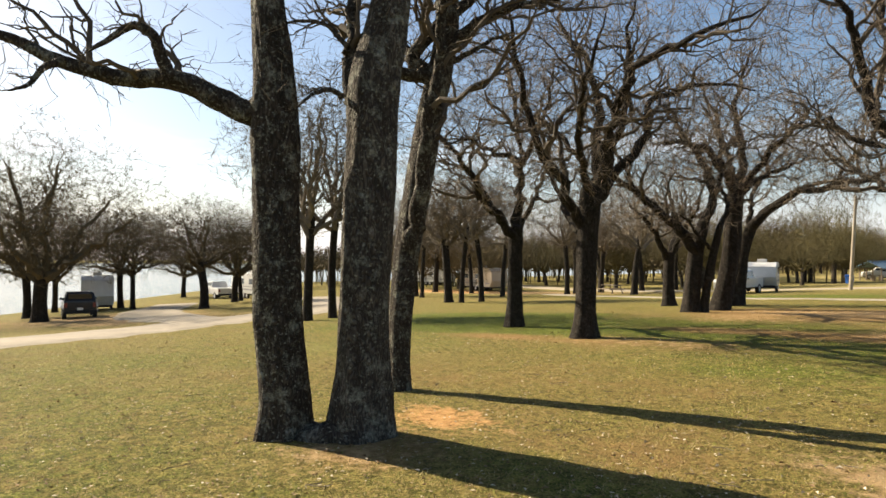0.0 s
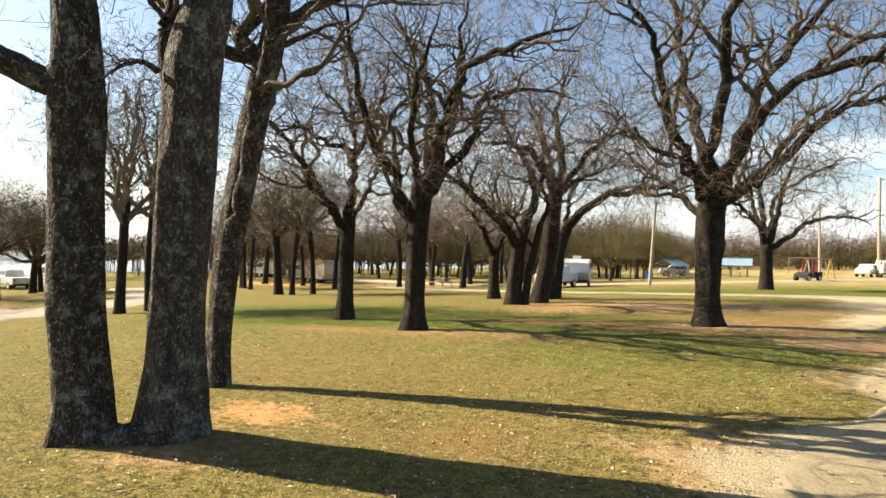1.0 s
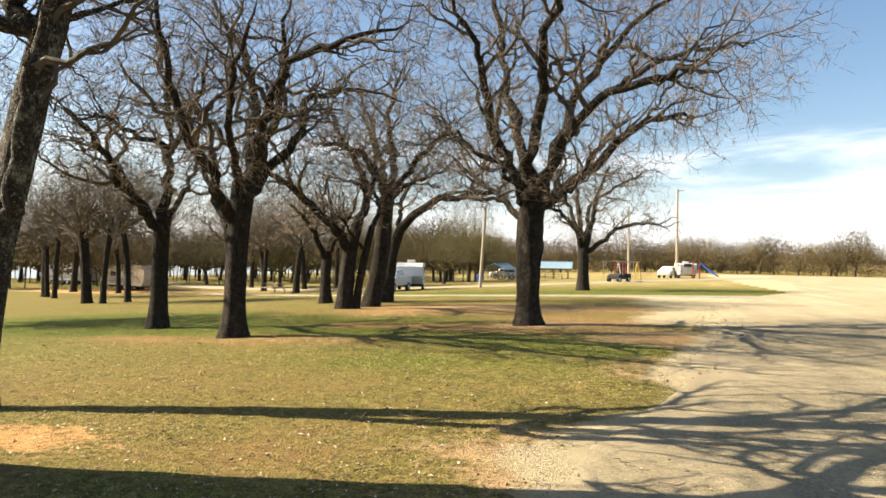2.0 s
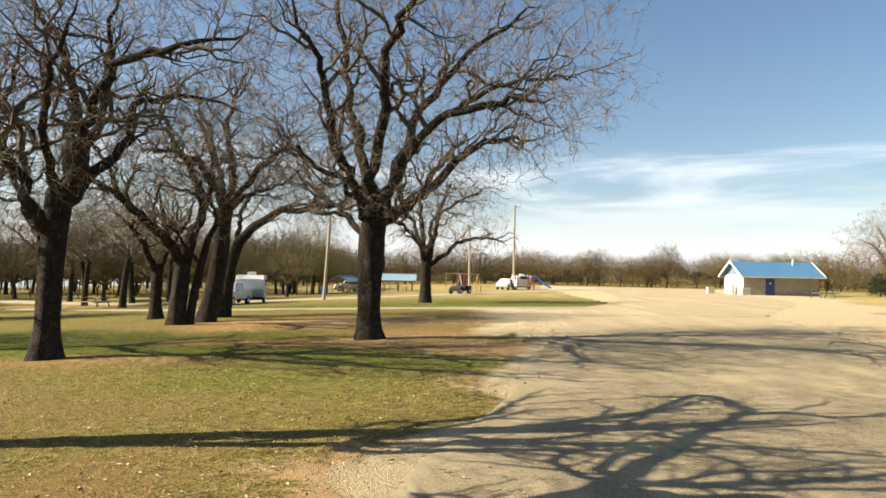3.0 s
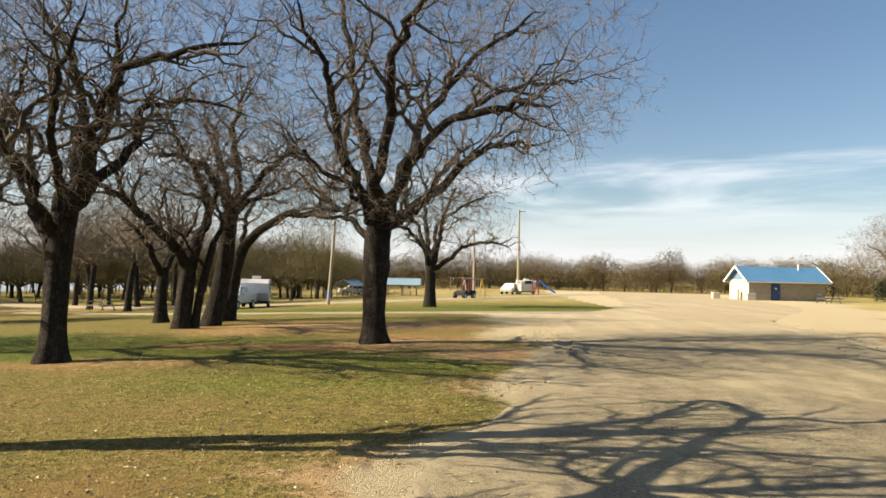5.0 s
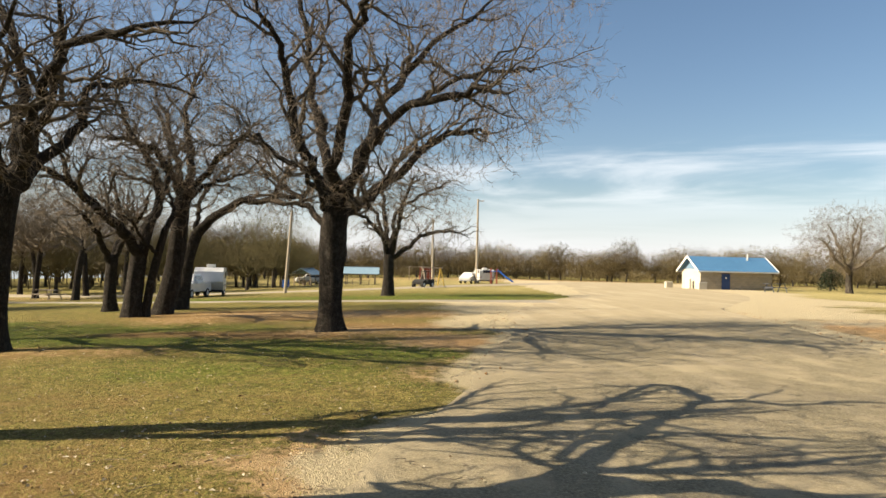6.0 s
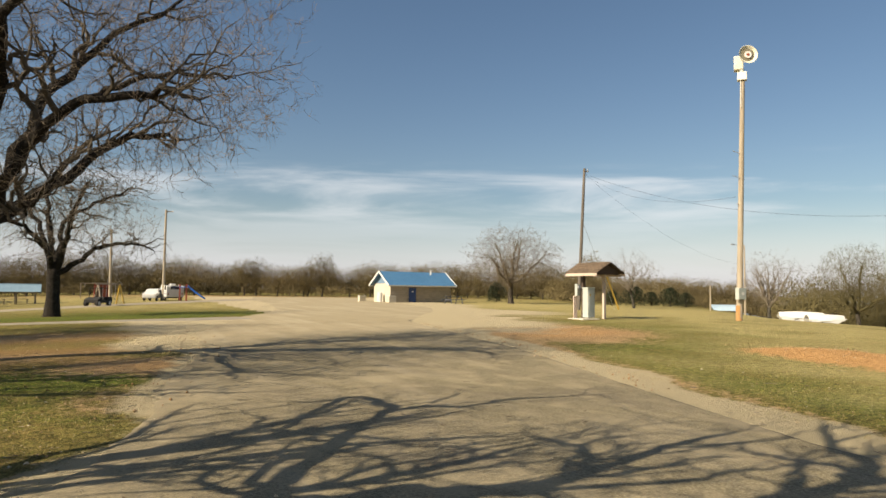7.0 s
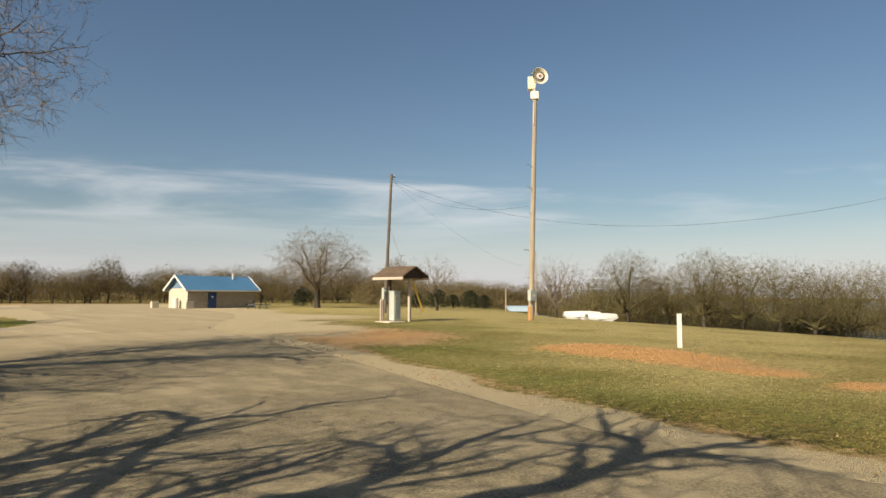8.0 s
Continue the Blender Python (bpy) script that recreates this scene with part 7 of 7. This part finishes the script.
covered_boat(67.8, 54.4, -40, 4.6, "long white covered boat on a trailer")
covered_boat(67.0, 50.8, -30, 3.8, "low white covered boat on a trailer")
r = empty("waste_skip", site(74.1, 71.5, -40), "low pale blue waste skip", "skip")
part("body", profile_body(((-1.4, 0.1), (1.4, 0.1), (1.9, 0.9), (-1.9, 0.9)), 1.7, 0.03), PALE_BLUE, r)
part("rim", box_bm(0, 0, 0.9, 3.8, 1.8, 0.08), PALE_BLUE, r)
r = empty("street_lamp", site(66.0, 60.5), "far lamp post with an arm", "street lamp")
part("post", cyl_bm((0, 0, 0), (0, 0, 8.4), 0.12, 0.08, 10), POLE_WOOD, r)
part("arm", cyl_bm((0, 0, 8.1), (-1.0, 0.6, 8.5), 0.035, None, 8), STEEL, r)
part("lamp_head", box_bm(-1.15, 0.7, 8.5, 0.5, 0.2, 0.12, 0.03), STEEL, r)

# ================= small growth and litter =================


def island_material(name, colours, rough=0.9, translucent=0.0):
    """One colour per blade or leaf, drawn by chance from a ramp."""
    m = bpy.data.materials.new(name)
    m.use_nodes = True
    n, l = m.node_tree.nodes, m.node_tree.links
    b = n["Principled BSDF"]
    b.inputs["Roughness"].default_value, b.inputs["Specular IOR Level"].default_value = rough, 0.2
    g = n.new("ShaderNodeNewGeometry")
    r = n.new("ShaderNodeValToRGB")
    el = r.color_ramp.elements
    while len(el) < len(colours):
        el.new(0.5)
    for i, c in enumerate(colours):
        el[i].position = i / (len(colours) - 1)
        el[i].color = rgb(c)
    l.new(g.outputs["Random Per Island"], r.inputs["Fac"])
    l.new(r.outputs["Color"], b.inputs["Base Color"])
    return m


def on_road(x, y):
    return (x > curve_at(ROAD_LEFT, y) - 0.15) & (x < curve_at(ROAD_RIGHT, y) + 0.15) & (y > -14)


def turf_z(x, y):
    """The ground with its small unevenness."""
    u = np.array([noise.noise(Vector((a * 0.45, c * 0.45, 3.1))) * 0.035 + noise.noise(Vector((a * 1.7, c * 1.7, 7.7))) * 0.014 for a, c in zip(x, y)])
    return ground_z(x, y) + u


def grass(count, seed):
    """Short lying blades, most of them flat in the thatch."""
    rng = np.random.default_rng(seed)
    az = np.radians(rng.uniform(-100, 86, count))
    r = 3.2 * (17 / 3.2) ** rng.random(count)
    x, y = np.sin(az) * r, np.cos(az) * r
    bare = blobs(x, y, DIRT) + blobs(x, y, GRAVEL)
    off_r = x - curve_at(ROAD_RIGHT, y)
    off_l = curve_at(ROAD_LEFT, y) - x
    clump = np.array([noise.noise(Vector((a * 2.3, c * 2.3, 0.4))) + 0.6 * noise.noise(Vector((a * 7, c * 7, 4.4))) for a, c in zip(x, y)])
    keep = ~on_road(x, y) & (rng.random(count) > np.clip(bare * 1.3, 0, 0.97)) & ~((off_r > 0) & (off_r < 0.75 * rng.random(count) + 0.5)) & ~((off_l > 0) & (off_l < 1.1 * rng.random(count)))
    keep &= rng.random(count) < 0.62 + 0.6 * clump
    x, y, r, clump = x[keep], y[keep], r[keep], clump[keep]
    n = len(x)
    w = 0.0014 + 0.00042 * r
    ln = (0.018 + 0.03 * rng.random(n)) * (0.9 + 0.5 * np.maximum(clump, 0))
    a = rng.uniform(0, 2 * np.pi, n)
    rise = rng.uniform(0.05, 0.75, n) ** 1.3
    p = np.stack([x, y, turf_z(x, y) - 0.003], -1)
    s = np.stack([-np.sin(a) * w, np.cos(a) * w, np.zeros(n)], -1)
    top = p + np.stack([np.cos(a), np.sin(a), rise], -1) * ln[:, None]
    vs = np.stack([p - s, p + s, top], 1).reshape(-1, 3)
    ob = mesh_object("grass", vs, np.arange(3 * n).reshape(-1, 3),
                     island_material("grass_blades", ((0.125, 0.16, 0.025), (0.22, 0.215, 0.045), (0.32, 0.265, 0.086), (0.28, 0.185, 0.082), (0.47, 0.40, 0.20))))
    return tagged(ob, "short dry winter grass with green blades", "grass", kind="stuff")


def leaves(count, seed):
    rng = np.random.default_rng(seed)
    az = np.radians(rng.uniform(-82, 75, count))
    r = 3.5 * (30 / 3.5) ** rng.random(count)
    x, y = np.sin(az) * r, np.cos(az) * r
    lawn = ~on_road(x, y)
    keep = lawn | (rng.random(count) < 0.04)
    keep &= (x < curve_at(ROAD_LEFT, y) + 1) | (rng.random(count) < 0.25)
    x, y = x[keep], y[keep]
    n = len(x)
    ln = (0.008 + 0.014 * rng.random(n)) * (1 + 0.03 * np.hypot(x, y))
    a = rng.uniform(0, 2 * np.pi, n)
    u = np.stack([np.cos(a), np.sin(a), np.zeros(n)], -1)
    v = np.stack([-np.sin(a), np.cos(a), np.zeros(n)], -1)
    p = np.stack([x, y, turf_z(x, y) + 0.008 + 0.012 * rng.random(n)], -1)
    up = np.array([0, 0, 1.0])
    lift = rng.uniform(-0.3, 0.9, n)[:, None]
    A = p + u * ln[:, None] * 1.1
    B = p + v * ln[:, None] * 0.55 + up * ln[:, None] * lift
    C = p - u * ln[:, None]
    D = p - v * ln[:, None] * 0.55 + up * ln[:, None] * lift * 0.6
    vs = np.stack([A, B, C, D], 1).reshape(-1, 3)
    i = np.arange(n) * 4
    f = np.concatenate([np.stack([i, i + 1, i + 2], -1), np.stack([i, i + 2, i + 3], -1)])
    ob = mesh_object("leaf_litter", vs, f, island_material("dry_leaves", ((0.10, 0.058, 0.026), (0.18, 0.115, 0.06), (0.24, 0.17, 0.10), (0.36, 0.29, 0.19), (0.55, 0.50, 0.38))))
    return tagged(ob, "pale dry oak leaves scattered on the lawn", "leaves", kind="stuff")


def sticks(count, seed):
    rng = np.random.default_rng(seed)
    az = np.radians(rng.uniform(-75, 60, count))
    r = 4.5 * (22 / 4.5) ** rng.random(count)
    x, y = np.sin(az) * r, np.cos(az) * r
    a = rng.uniform(0, 2 * np.pi, count)
    ln = 0.08 + 0.25 * rng.random(count) ** 2
    k = np.linspace(-0.5, 0.5, 4)
    bend = rng.normal(size=(count, 4)) * 0.03
    px = x[:, None] + np.cos(a)[:, None] * ln[:, None] * k - np.sin(a)[:, None] * bend
    py = y[:, None] + np.sin(a)[:, None] * ln[:, None] * k + np.cos(a)[:, None] * bend
    P = np.stack([px, py, ground_z(px, py) + 0.03], -1)
    v, f = tubes(P, np.full((count, 4), 0.0035), 4)
    return tagged(mesh_object("fallen_twigs", v, f, TWIG), "small fallen twigs on lawn and road edge", "twigs", kind="stuff")


def clods(count, seed):
    """Stones and clods on the soil heap and along the road's edge."""
    rng = np.random.default_rng(seed)
    n1 = count // 2
    x = np.concatenate([15.9 + 1.1 * rng.normal(size=n1), np.zeros(count - n1)])
    y = np.concatenate([11.2 + 1.9 * rng.normal(size=n1), rng.uniform(9, 30, count - n1)])
    side = rng.random(count - n1) < 0.6
    x[n1:] = np.where(side, curve_at(ROAD_RIGHT, y[n1:]) + rng.normal(size=count - n1) * 0.3 + 0.2, curve_at(ROAD_LEFT, y[n1:]) - 0.2 + rng.normal(size=count - n1) * 0.4)
    s = 0.006 + 0.03 * rng.random(count) ** 3
    s[:n1] *= 1.0
    base = np.array([(1, 0, 0), (-1, 0, 0), (0, 1, 0), (0, -1, 0), (0, 0, 0.8), (0, 0, -0.8)], dtype=float)
    vs = base[None] * s[:, None, None] * rng.uniform(0.6, 1.3, (count, 6, 1))
    mound = 0.17 * np.exp(-(((x - 16.3) / 1.2) ** 2 + ((y - 12.2) / 1.5) ** 2))
    vs = vs + np.stack([x, y, ground_z(x, y) + 0.02 + mound], -1)[:, None, :]
    tri = np.array([(0, 2, 4), (2, 1, 4), (1, 3, 4), (3, 0, 4), (2, 0, 5), (1, 2, 5), (3, 1, 5), (0, 3, 5)])
    f = (np.arange(count)[:, None, None] * 6 + tri[None]).reshape(-1, 3)
    ob = mesh_object("stones", vs.reshape(-1, 3), f, island_material("clods", ((0.20, 0.11, 0.05), (0.30, 0.19, 0.095), (0.36, 0.27, 0.17))))
    return tagged(ob, "orange soil clods and pale stones", "stones", kind="stuff")


grass(520000, 11)
leaves(13000, 12)
sticks(160, 13)
clods(900, 14)
